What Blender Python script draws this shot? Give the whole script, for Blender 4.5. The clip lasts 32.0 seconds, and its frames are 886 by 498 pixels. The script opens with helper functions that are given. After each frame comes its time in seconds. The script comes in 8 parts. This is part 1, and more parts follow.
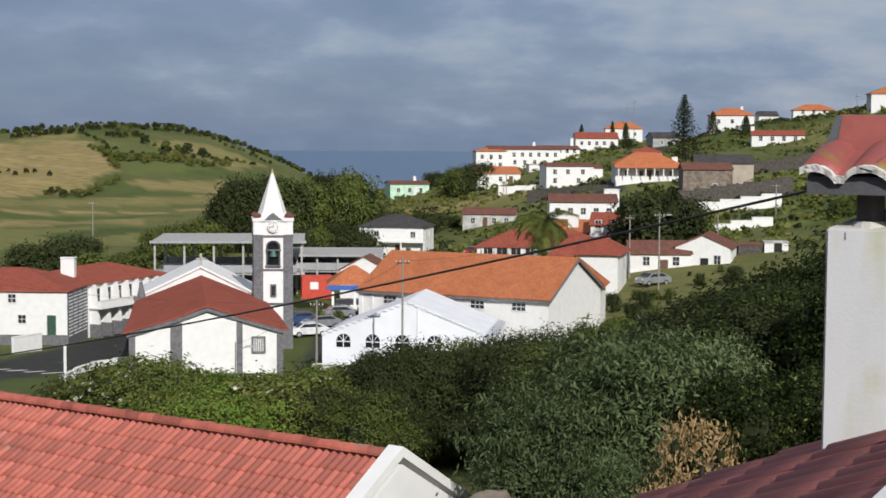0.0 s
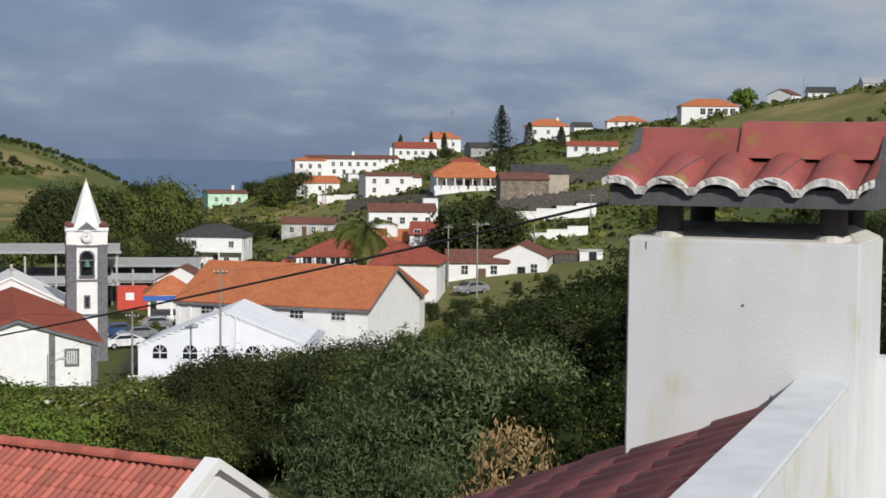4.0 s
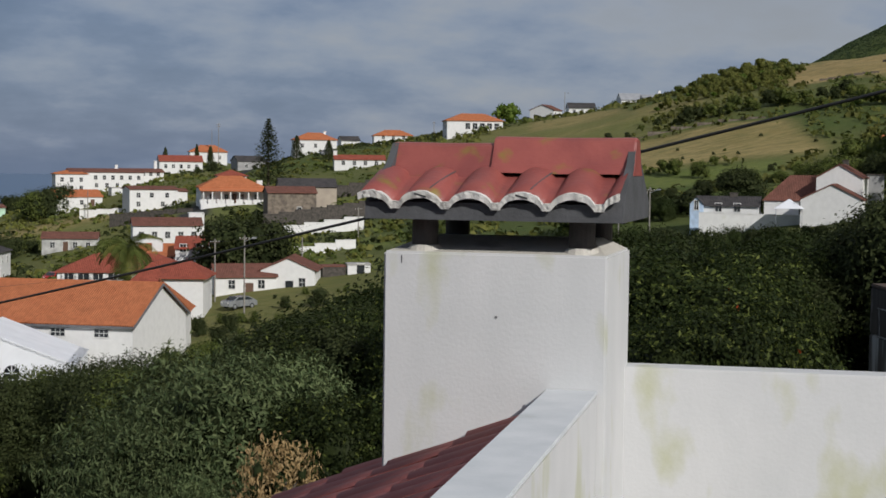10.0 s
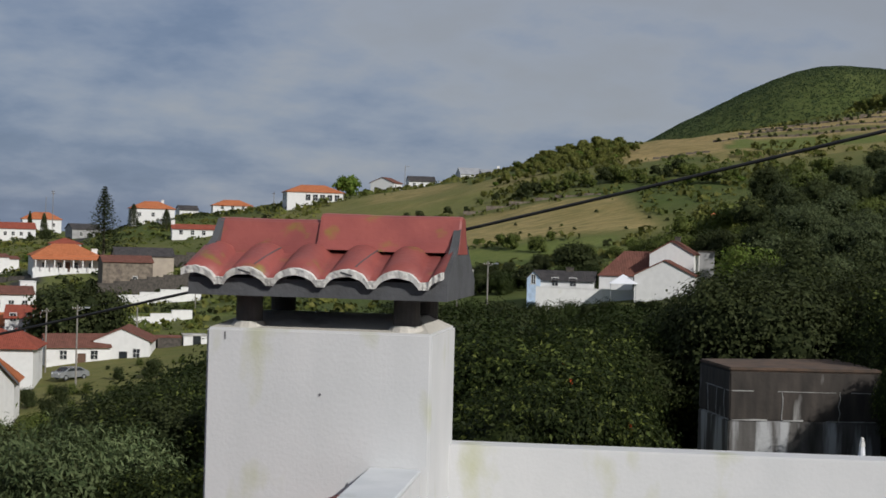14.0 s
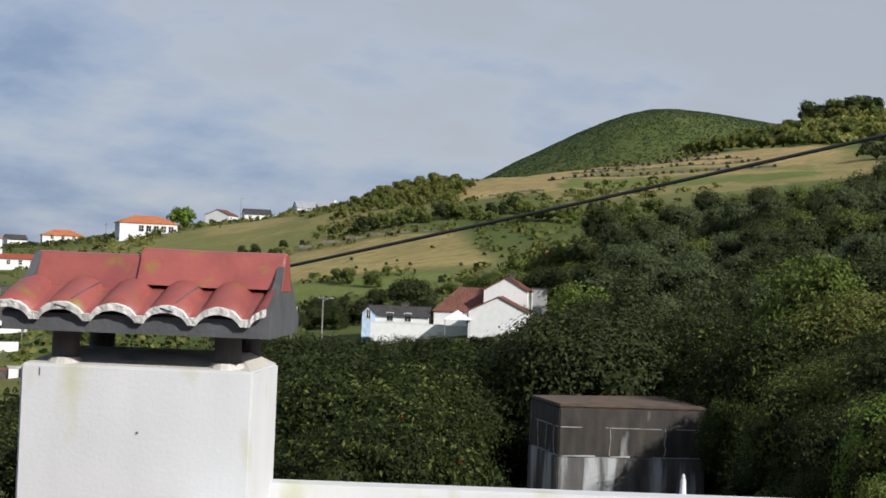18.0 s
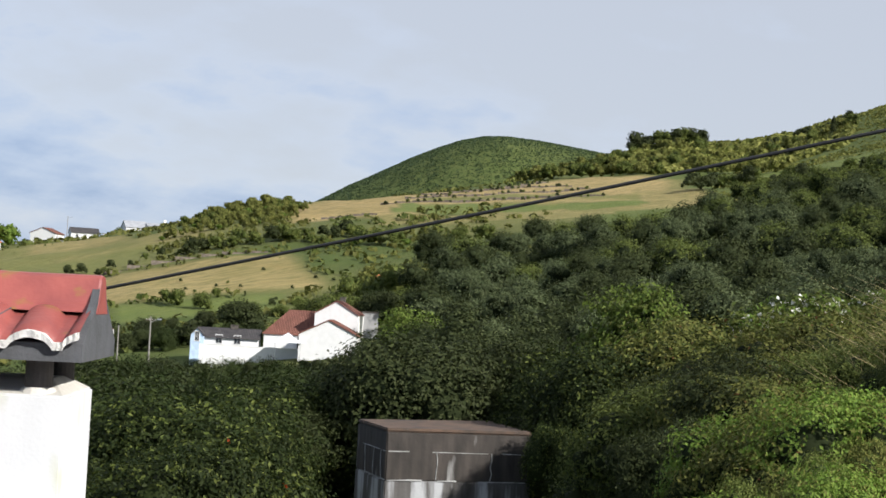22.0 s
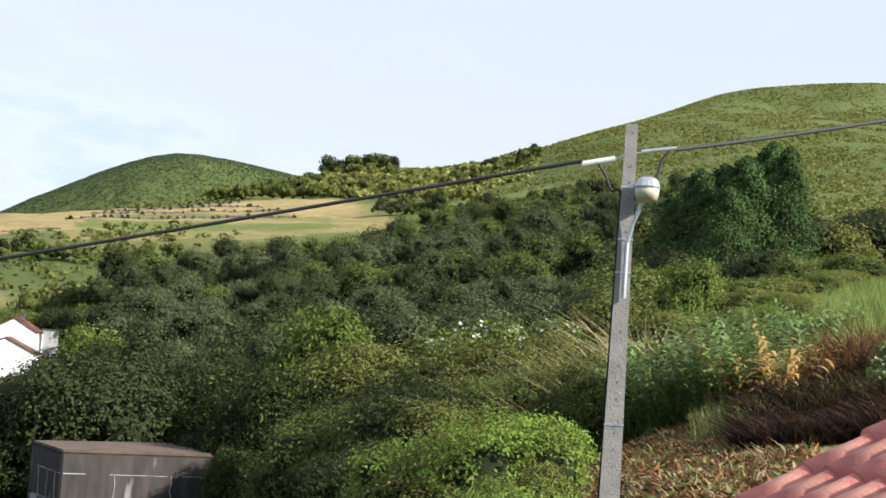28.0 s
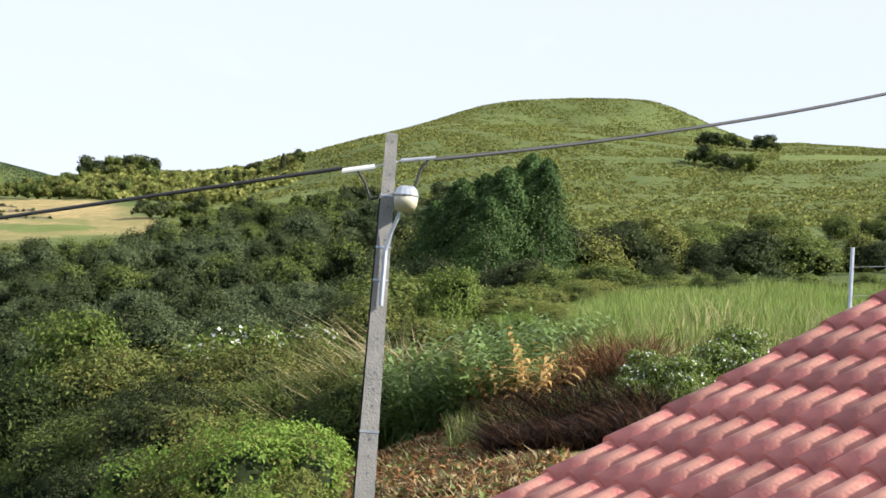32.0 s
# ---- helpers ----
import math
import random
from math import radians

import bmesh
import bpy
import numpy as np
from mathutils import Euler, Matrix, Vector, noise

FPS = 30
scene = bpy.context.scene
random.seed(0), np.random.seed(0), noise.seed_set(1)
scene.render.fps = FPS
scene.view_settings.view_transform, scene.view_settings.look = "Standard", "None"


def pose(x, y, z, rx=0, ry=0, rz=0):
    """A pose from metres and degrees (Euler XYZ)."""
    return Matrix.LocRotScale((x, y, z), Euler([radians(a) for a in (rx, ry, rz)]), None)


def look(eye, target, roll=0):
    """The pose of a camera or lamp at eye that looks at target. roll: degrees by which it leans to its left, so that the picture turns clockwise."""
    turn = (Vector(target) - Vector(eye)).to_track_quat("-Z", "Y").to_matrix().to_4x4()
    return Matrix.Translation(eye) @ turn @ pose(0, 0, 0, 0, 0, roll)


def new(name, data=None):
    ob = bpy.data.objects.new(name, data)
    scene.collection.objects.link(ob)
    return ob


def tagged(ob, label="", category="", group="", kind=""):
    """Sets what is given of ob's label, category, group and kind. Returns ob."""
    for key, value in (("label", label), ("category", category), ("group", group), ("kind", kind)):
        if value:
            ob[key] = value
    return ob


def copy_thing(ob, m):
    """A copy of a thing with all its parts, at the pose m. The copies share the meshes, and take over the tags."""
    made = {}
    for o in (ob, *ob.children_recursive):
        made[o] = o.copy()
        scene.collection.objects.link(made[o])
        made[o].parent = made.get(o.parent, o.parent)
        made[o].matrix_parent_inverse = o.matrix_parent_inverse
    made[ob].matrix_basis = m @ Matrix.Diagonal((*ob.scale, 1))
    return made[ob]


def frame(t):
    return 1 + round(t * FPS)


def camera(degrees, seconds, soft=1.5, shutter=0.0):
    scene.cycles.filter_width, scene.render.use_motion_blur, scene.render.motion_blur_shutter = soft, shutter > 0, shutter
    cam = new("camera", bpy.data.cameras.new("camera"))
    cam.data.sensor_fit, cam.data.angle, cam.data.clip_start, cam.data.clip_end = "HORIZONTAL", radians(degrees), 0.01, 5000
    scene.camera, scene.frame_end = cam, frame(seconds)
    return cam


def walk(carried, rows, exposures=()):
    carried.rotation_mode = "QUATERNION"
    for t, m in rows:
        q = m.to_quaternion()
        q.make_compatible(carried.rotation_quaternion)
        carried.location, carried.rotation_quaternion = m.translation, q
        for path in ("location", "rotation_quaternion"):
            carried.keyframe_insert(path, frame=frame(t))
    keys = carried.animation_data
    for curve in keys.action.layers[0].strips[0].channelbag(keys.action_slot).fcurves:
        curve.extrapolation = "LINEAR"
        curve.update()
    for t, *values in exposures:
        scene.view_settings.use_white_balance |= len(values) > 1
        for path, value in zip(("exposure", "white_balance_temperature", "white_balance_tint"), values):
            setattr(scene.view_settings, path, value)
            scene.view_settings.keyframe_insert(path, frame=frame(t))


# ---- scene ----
cam = camera(32.56, 32.0, 1.65)
EYE = 1.7
# seconds, x, y, z, yaw, pitch, roll of a hand-held pan from the terrace
ROWS = [
    (0, -0.0000, 0.0000, -0.0000, 0.000, -4.032, -0.338),
    (0.5, 0.0073, -0.0022, 0.0002, -0.790, -3.991, -0.308),
    (1, 0.0132, -0.0049, 0.0005, -1.450, -4.035, -0.265),
    (1.5, 0.0179, -0.0071, -0.0015, -2.200, -4.273, -0.498),
    (2, 0.0232, -0.0089, 0.0007, -3.306, -4.236, -0.417),
    (2.5, 0.0277, -0.0112, 0.0009, -4.259, -4.045, -0.331),
    (3, 0.0352, -0.0134, 0.0031, -5.169, -3.786, -0.379),
    (3.5, 0.0391, -0.0143, 0.0031, -6.023, -3.685, -0.547),
    (5.5, 0.0563, -0.0190, 0.0051, -9.016, -3.393, -0.363),
    (6, 0.0577, -0.0206, 0.0038, -9.853, -3.283, -0.292),
    (6.5, 0.0616, -0.0244, 0.0049, -10.789, -3.161, -0.176),
    (7, 0.0663, -0.0275, 0.0033, -11.654, -3.109, -0.041),
    (7.5, 0.0707, -0.0278, 0.0021, -12.353, -3.274, -0.180),
    (8, 0.0718, -0.0287, 0.0026, -12.922, -3.266, -0.325),
    (8.5, 0.0738, -0.0323, 0.0043, -13.577, -3.238, -0.471),
    (9, 0.0789, -0.0371, 0.0048, -14.149, -3.168, -0.568),
    (9.5, 0.0836, -0.0401, 0.0056, -14.804, -3.066, -0.556),
    (10, 0.0873, -0.0415, 0.0071, -15.546, -3.007, -0.712),
    (10.5, 0.0934, -0.0449, 0.0079, -16.440, -2.927, -0.700),
    (11, 0.1009, -0.0487, 0.0125, -17.377, -2.304, -0.864),
    (11.5, 0.1118, -0.0522, 0.0161, -18.238, -1.971, -1.042),
    (12, 0.1191, -0.0543, 0.0211, -19.282, -1.470, -1.092),
    (12.5, 0.1238, -0.0548, 0.0243, -19.973, -1.052, -1.242),
    (13, 0.1305, -0.0559, 0.0271, -20.519, -0.618, -1.352),
    (13.5, 0.1359, -0.0572, 0.0276, -21.079, -0.341, -1.439),
    (14, 0.1427, -0.0581, 0.0301, -21.583, -0.172, -1.519),
    (14.5, 0.1483, -0.0585, 0.0309, -22.267, -0.016, -1.663),
    (16.5, 0.1705, -0.0619, 0.0398, -25.393, 0.773, -1.986),
    (17, 0.1779, -0.0649, 0.0409, -26.119, 1.021, -2.028),
    (17.5, 0.1849, -0.0677, 0.0434, -26.816, 1.139, -2.068),
    (18, 0.1914, -0.0706, 0.0453, -27.779, 1.342, -2.283),
    (18.5, 0.1988, -0.0744, 0.0463, -28.758, 1.563, -2.479),
    (19, 0.2023, -0.0768, 0.0480, -29.660, 1.763, -2.620),
    (19.5, 0.2026, -0.0776, 0.0498, -30.344, 1.941, -2.733),
    (20, 0.2079, -0.0805, 0.0505, -30.928, 2.139, -2.701),
    (20.5, 0.2138, -0.0838, 0.0517, -31.498, 2.287, -2.736),
    (21, 0.2205, -0.0872, 0.0530, -32.146, 2.338, -2.902),
    (21.5, 0.2265, -0.0905, 0.0538, -33.163, 2.316, -2.966),
    (22, 0.2317, -0.0939, 0.0557, -34.145, 2.522, -2.978),
    (22.5, 0.2355, -0.0973, 0.0548, -35.143, 2.442, -3.133),
    (23, 0.2367, -0.1003, 0.0544, -36.163, 2.475, -3.105),
    (23.5, 0.2370, -0.1037, 0.0538, -37.331, 2.631, -3.282),
    (24, 0.2400, -0.1097, 0.0527, -37.991, 2.689, -3.229),
    (24.5, 0.2454, -0.1160, 0.0532, -38.828, 2.518, -3.218),
    (25, 0.2522, -0.1205, 0.0562, -39.685, 2.597, -3.127),
    (25.5, 0.2586, -0.1216, 0.0589, -40.521, 3.006, -3.226),
    (27.5, 0.2815, -0.1132, 0.0608, -44.897, 3.881, -3.950),
    (28, 0.2861, -0.1125, 0.0612, -45.911, 4.062, -3.967),
    (28.5, 0.2896, -0.1126, 0.0619, -46.920, 4.179, -4.136),
    (29, 0.2918, -0.1134, 0.0644, -47.892, 4.273, -4.123),
    (29.5, 0.2943, -0.1158, 0.0656, -48.906, 4.308, -4.495),
    (30, 0.2976, -0.1195, 0.0666, -50.028, 4.282, -4.480),
    (30.5, 0.3008, -0.1234, 0.0663, -51.247, 4.381, -4.449),
    (31, 0.3060, -0.1303, 0.0670, -52.445, 4.633, -4.356),
    (31.5, 0.3112, -0.1374, 0.0695, -53.582, 4.777, -4.222),
    (32, 0.3168, -0.1451, 0.0731, -54.918, 4.929, -4.159),
]
EXPOSURES = [(0.0, -0.1), (6.0, -0.26), (9.0, -0.46), (11.0, -0.5), (13.0, -0.52), (16.5, 0.0), (19.0, 0.2), (22.0, 0.57), (23.0, 0.66), (25.5, 0.98), (28.0, 1.08), (30.0, 1.08), (32.0, 1.22)]
walk(cam, [(t, pose(x, y, EYE + z, 90 + pitch, roll, yaw)) for t, x, y, z, yaw, pitch, roll in ROWS], EXPOSURES)

# ---- light ----
SUN_BEARING, SUN_HEIGHT = 163.0, 30.0
sun = new("sun", bpy.data.lights.new("sun", "SUN"))
sun.data.energy, sun.data.angle, sun.data.color = 4.6, radians(0.6), (1.0, 0.962, 0.915)
_b, _e = radians(SUN_BEARING), radians(SUN_HEIGHT)
sun.matrix_world = look((math.sin(_b) * math.cos(_e) * 50, math.cos(_b) * math.cos(_e) * 50, math.sin(_e) * 50), (0, 0, 0))
world = bpy.data.worlds.new("sky")
scene.world = world
world.use_nodes = True


def build_sky():
    """A Nishita sky behind broken grey-blue cloud, whiter towards the east."""
    nt = world.node_tree
    nt.nodes.clear()
    N, L = nt.nodes.new, nt.links.new
    out, bg = N("ShaderNodeOutputWorld"), N("ShaderNodeBackground")
    sky = N("ShaderNodeTexSky")
    sky.sky_type, sky.sun_disc = "NISHITA", False
    sky.sun_elevation, sky.sun_rotation = radians(SUN_HEIGHT), radians(SUN_BEARING)
    tint = N("ShaderNodeMixRGB")
    tint.blend_type, tint.inputs[0].default_value = "MULTIPLY", 1.0
    tint.inputs[2].default_value = (0.085, 0.085, 0.085, 1)
    L(sky.outputs[0], tint.inputs[1])
    co, sep = N("ShaderNodeTexCoord"), N("ShaderNodeSeparateXYZ")
    L(co.outputs["Generated"], sep.inputs[0])
    # cloud sheet: the view direction met with a flat layer overhead
    up = N("ShaderNodeMath")
    up.operation = "ADD"
    up.inputs[1].default_value = 0.30
    zc = N("ShaderNodeMath")
    zc.operation = "MAXIMUM"
    zc.inputs[1].default_value = 0.0
    L(sep.outputs[2], zc.inputs[0])
    L(zc.outputs[0], up.inputs[0])
    comb = N("ShaderNodeCombineXYZ")
    for k in (0, 1):
        dv = N("ShaderNodeMath")
        dv.operation = "DIVIDE"
        L(sep.outputs[k], dv.inputs[0])
        L(up.outputs[0], dv.inputs[1])
        L(dv.outputs[0], comb.inputs[k])
    n1 = N("ShaderNodeTexNoise")
    n1.inputs["Scale"].default_value, n1.inputs["Detail"].default_value, n1.inputs["Roughness"].default_value = 3.4, 7, 0.55
    L(comb.outputs[0], n1.inputs["Vector"])
    # whiter towards the east (+x) and higher up, slate blue over the sea
    east = N("ShaderNodeMath")
    east.operation = "MULTIPLY_ADD"
    east.inputs[1].default_value, east.inputs[2].default_value = 0.62, -0.27
    L(sep.outputs[0], east.inputs[0])
    high = N("ShaderNodeMath")
    high.operation = "MULTIPLY_ADD"
    high.inputs[1].default_value = 1.3
    L(sep.outputs[2], high.inputs[0])
    L(east.outputs[0], high.inputs[2])
    wob = N("ShaderNodeMath")
    wob.operation = "MULTIPLY_ADD"
    wob.inputs[1].default_value = 1.3
    L(n1.outputs[0], wob.inputs[0])
    L(high.outputs[0], wob.inputs[2])
    ramp = N("ShaderNodeValToRGB")
    e = ramp.color_ramp.elements
    e[0].position, e[0].color = 0.22, (0.165, 0.235, 0.385, 1)
    e[1].position, e[1].color = 1.25 / 1.3, (0.41, 0.44, 0.505, 1)
    for p, c in ((0.38, (0.195, 0.265, 0.415)), (0.47, (0.225, 0.298, 0.455)), (0.54, (0.275, 0.345, 0.495)), (0.66, (0.35, 0.412, 0.54)), (0.80, (0.425, 0.465, 0.55))):
        ramp.color_ramp.elements.new(p).color = (*c, 1)
    L(wob.outputs[0], ramp.inputs[0])
    mix = N("ShaderNodeMixRGB")
    mix.inputs[0].default_value = 0.85
    L(tint.outputs[0], mix.inputs[1])
    L(ramp.outputs[0], mix.inputs[2])
    L(mix.outputs[0], bg.inputs[0])
    bg.inputs[1].default_value = 1.0
    L(bg.outputs[0], out.inputs[0])


build_sky()

# ---- materials ----


def material(name, base, other=None, scale=3.0, rough=0.85, bump=0.2, bump_scale=None, metal=0.0, spot=None, spot_scale=0.6, spot_at=0.62, vary=0.0, detail=5, stretch=None):
    """A procedural surface: two tones by noise, a larger stain, fine relief and a little variation from piece to piece."""
    m = bpy.data.materials.new(name)
    m.use_nodes = True
    nt = m.node_tree
    N, L = nt.nodes.new, nt.links.new
    b = nt.nodes["Principled BSDF"]
    b.inputs["Roughness"].default_value, b.inputs["Metallic"].default_value = rough, metal
    co = N("ShaderNodeTexCoord")
    vec = co.outputs["Object"]
    if stretch:
        mp = N("ShaderNodeMapping")
        mp.inputs["Scale"].default_value = stretch
        L(vec, mp.inputs[0])
        vec = mp.outputs[0]
    n = N("ShaderNodeTexNoise")
    n.inputs["Scale"].default_value, n.inputs["Detail"].default_value = scale, detail
    L(vec, n.inputs["Vector"])
    mix = N("ShaderNodeMixRGB")
    mix.inputs[1].default_value = (*base, 1)
    mix.inputs[2].default_value = (*(other or [c * 0.75 for c in base]), 1)
    ramp = N("ShaderNodeValToRGB")
    ramp.color_ramp.elements[0].position, ramp.color_ramp.elements[1].position = 0.35, 0.68
    L(n.outputs[0], ramp.inputs[0])
    L(ramp.outputs[0], mix.inputs[0])
    col = mix.outputs[0]
    if spot:
        n2 = N("ShaderNodeTexNoise")
        n2.inputs["Scale"].default_value, n2.inputs["Detail"].default_value = spot_scale, 6
        L(vec, n2.inputs["Vector"])
        r2 = N("ShaderNodeValToRGB")
        r2.color_ramp.elements[0].position, r2.color_ramp.elements[1].position = spot_at, spot_at + 0.12
        L(n2.outputs[0], r2.inputs[0])
        m2 = N("ShaderNodeMixRGB")
        m2.inputs[2].default_value = (*spot, 1)
        L(col, m2.inputs[1])
        L(r2.outputs[0], m2.inputs[0])
        col = m2.outputs[0]
    if vary:
        inf, hs = N("ShaderNodeObjectInfo"), N("ShaderNodeHueSaturation")
        mr, geo, sm = N("ShaderNodeMapRange"), N("ShaderNodeNewGeometry"), N("ShaderNodeMath")
        mr.inputs["To Min"].default_value, mr.inputs["To Max"].default_value = 1 - vary * 1.3, 1 + vary
        sm.operation = "WRAP"
        sm.inputs[1].default_value, sm.inputs[2].default_value = 1.0, 0.0
        ad = N("ShaderNodeMath")
        L(inf.outputs["Random"], ad.inputs[0])
        L(geo.outputs["Random Per Island"], ad.inputs[1])
        L(ad.outputs[0], sm.inputs[0])
        L(sm.outputs[0], mr.inputs[0])
        L(mr.outputs[0], hs.inputs["Value"])
        L(col, hs.inputs["Color"])
        col = hs.outputs[0]
    L(col, b.inputs["Base Color"])
    if bump:
        bp, n3 = N("ShaderNodeBump"), N("ShaderNodeTexNoise")
        n3.inputs["Scale"].default_value, n3.inputs["Detail"].default_value = bump_scale or scale * 4, 4
        L(co.outputs["Object"], n3.inputs["Vector"])
        bp.inputs["Strength"].default_value, bp.inputs["Distance"].default_value = bump, 0.02
        L(n3.outputs[0], bp.inputs["Height"])
        L(bp.outputs[0], b.inputs["Normal"])
    return m


def roof_material(name, base, other, pitch=0.22, row=0.36, strength=0.7):
    """Clay tiles too far off to pick apart: ribs down the slope and courses across it, as relief with weathered tone."""
    m = material(name, base, other, 0.9, 0.95, 0.0, spot=[c * 0.84 for c in base], spot_scale=0.35, spot_at=0.58)
    nt = m.node_tree
    N, L = nt.nodes.new, nt.links.new
    b = nt.nodes["Principled BSDF"]
    b.inputs["Specular IOR Level"].default_value = 0.15
    uv = N("ShaderNodeUVMap")
    w1, w2 = N("ShaderNodeTexWave"), N("ShaderNodeTexWave")
    w1.bands_direction, w2.bands_direction = "X", "Y"
    w2.wave_profile = "SAW"
    w1.inputs["Scale"].default_value, w2.inputs["Scale"].default_value = 0.314 / pitch, 0.314 / row
    for w in (w1, w2):
        L(uv.outputs[0], w.inputs[0])
    add = N("ShaderNodeMath")
    add.operation = "MULTIPLY_ADD"
    add.inputs[1].default_value = 0.5
    L(w2.outputs["Fac"], add.inputs[0])
    L(w1.outputs["Fac"], add.inputs[2])
    bp = N("ShaderNodeBump")
    bp.inputs["Strength"].default_value, bp.inputs["Distance"].default_value = strength, 0.06
    L(add.outputs[0], bp.inputs["Height"])
    L(bp.outputs[0], b.inputs["Normal"])
    # single tiles of slightly different firing
    bt = N("ShaderNodeTexWhiteNoise")
    bt.noise_dimensions = "2D"
    sn = N("ShaderNodeVectorMath")
    sn.operation = "SNAP"
    sn.inputs[1].default_value = (pitch, row, 1)
    L(uv.outputs[0], sn.inputs[0])
    L(sn.outputs[0], bt.inputs["Vector"])
    hs, mr = N("ShaderNodeHueSaturation"), N("ShaderNodeMapRange")
    mr.inputs["To Min"].default_value, mr.inputs["To Max"].default_value = 0.88, 1.1
    L(bt.outputs["Value"], mr.inputs[0])
    L(mr.outputs[0], hs.inputs["Value"])
    src = b.inputs["Base Color"].links[0].from_socket
    L(src, hs.inputs["Color"])
    L(hs.outputs[0], b.inputs["Base Color"])
    return m


def leaf_material(name, base, other, vary=0.32, gloss=0.6):
    """Foliage: hue and depth differ from leaf to leaf and from plant to plant; some light passes through."""
    m = bpy.data.materials.new(name)
    m.use_nodes = True
    nt = m.node_tree
    N, L = nt.nodes.new, nt.links.new
    b = nt.nodes["Principled BSDF"]
    b.inputs["Roughness"].default_value = gloss
    b.inputs["Specular IOR Level"].default_value = 0.12
    geo, inf = N("ShaderNodeNewGeometry"), N("ShaderNodeObjectInfo")
    mix = N("ShaderNodeMixRGB")
    mix.inputs[1].default_value, mix.inputs[2].default_value = (*base, 1), (*other, 1)
    L(geo.outputs["Random Per Island"], mix.inputs[0])
    co, n = N("ShaderNodeTexCoord"), N("ShaderNodeTexNoise")
    n.inputs["Scale"].default_value = 0.3
    L(co.outputs["Object"], n.inputs["Vector"])
    sm = N("ShaderNodeMath")
    sm.operation = "ADD"
    L(inf.outputs["Random"], sm.inputs[0])
    L(n.outputs[0], sm.inputs[1])
    mr, hs = N("ShaderNodeMapRange"), N("ShaderNodeHueSaturation")
    mr.inputs["From Max"].default_value = 1.6
    mr.inputs["To Min"].default_value, mr.inputs["To Max"].default_value = 1 - vary * 1.5, 1 + vary
    L(sm.outputs[0], mr.inputs[0])
    L(mr.outputs[0], hs.inputs["Value"])
    L(mix.outputs[0], hs.inputs["Color"])
    L(hs.outputs[0], b.inputs["Base Color"])
    tr, ms = N("ShaderNodeBsdfTranslucent"), N("ShaderNodeMixShader")
    L(hs.outputs[0], tr.inputs[0])
    ms.inputs[0].default_value = 0.3
    L(b.outputs[0], ms.inputs[1])
    L(tr.outputs[0], ms.inputs[2])
    L(ms.outputs[0], nt.nodes["Material Output"].inputs[0])
    return m


WHITE = material("white_limewash", (0.74, 0.74, 0.73), (0.68, 0.68, 0.67), 1.5, 0.9, 0.12, 25, spot=(0.66, 0.66, 0.62), spot_scale=0.5, spot_at=0.66)
WHITE_NEAR = material("white_chimney_render", (0.60, 0.605, 0.61), (0.55, 0.56, 0.565), 3, 0.9, 0.07, 60, spot=(0.48, 0.49, 0.37), spot_scale=2.1, spot_at=0.535, stretch=(1.5, 1.5, 0.8))
COPING = material("coping_render", (0.66, 0.68, 0.70), (0.55, 0.58, 0.60), 5, 0.8, 0.06, 50, spot=(0.42, 0.43, 0.40), spot_scale=2.5, spot_at=0.66)
CREAM = material("cream_wall", (0.70, 0.66, 0.55), None, 1.0, 0.9, 0.1)
GREY_WALL = material("grey_cement_wall", (0.36, 0.36, 0.36), None, 1.0, 0.9, 0.2)
MINT = material("mint_wall", (0.50, 0.72, 0.55), None, 0.8, 0.9, 0.1)
BASALT = material("basalt_trim", (0.16, 0.16, 0.17), (0.10, 0.10, 0.11), 4, 0.85, 0.3)
STONE_BROWN = material("brown_field_stone", (0.24, 0.20, 0.155), (0.11, 0.09, 0.075), 1.6, 0.95, 0.9, 3)
STONE = material("dry_stone", (0.10, 0.088, 0.076), (0.05, 0.045, 0.04), 2.5, 0.95, 0.9, 4)
CONCRETE = material("concrete", (0.42, 0.41, 0.39), (0.31, 0.30, 0.29), 2, 0.9, 0.3, 20)
POLE = material("pole_concrete", (0.28, 0.26, 0.235), (0.21, 0.20, 0.18), 6, 0.9, 0.4, 40, spot=(0.2, 0.19, 0.17), spot_scale=3)
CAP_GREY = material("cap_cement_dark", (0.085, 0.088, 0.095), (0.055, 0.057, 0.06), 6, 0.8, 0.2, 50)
POST_BROWN = material("flue_post", (0.11, 0.095, 0.085), (0.06, 0.055, 0.05), 8, 0.8, 0.3)
BEIGE = material("beige_mortar", (0.60, 0.575, 0.52), (0.50, 0.48, 0.43), 9, 0.95, 0.3, 60, spot=(0.36, 0.34, 0.30), spot_scale=6, spot_at=0.62)
MORTAR = material("mortar", (0.72, 0.71, 0.68), (0.55, 0.54, 0.50), 12, 0.95, 0.5, 60)
TANK = material("tank_concrete", (0.06, 0.05, 0.043), (0.026, 0.023, 0.02), 1.6, 0.9, 0.5, 9, spot=(0.34, 0.34, 0.33), spot_scale=0.9, spot_at=0.63, stretch=(2.4, 2.4, 0.45))
TILE_CAP = material("cap_tile_red", (0.30, 0.078, 0.064), (0.225, 0.056, 0.05), 6, 0.5, 0.15, 40, spot=(0.20, 0.14, 0.025), spot_scale=7.0, spot_at=0.57, vary=0.08)
TILE_NEAR = material("clay_tile_rose", (0.49, 0.170, 0.135), (0.38, 0.12, 0.105), 7, 0.65, 0.16, 70, spot=(0.60, 0.28, 0.20), spot_scale=4.2, spot_at=0.53, vary=0.2)
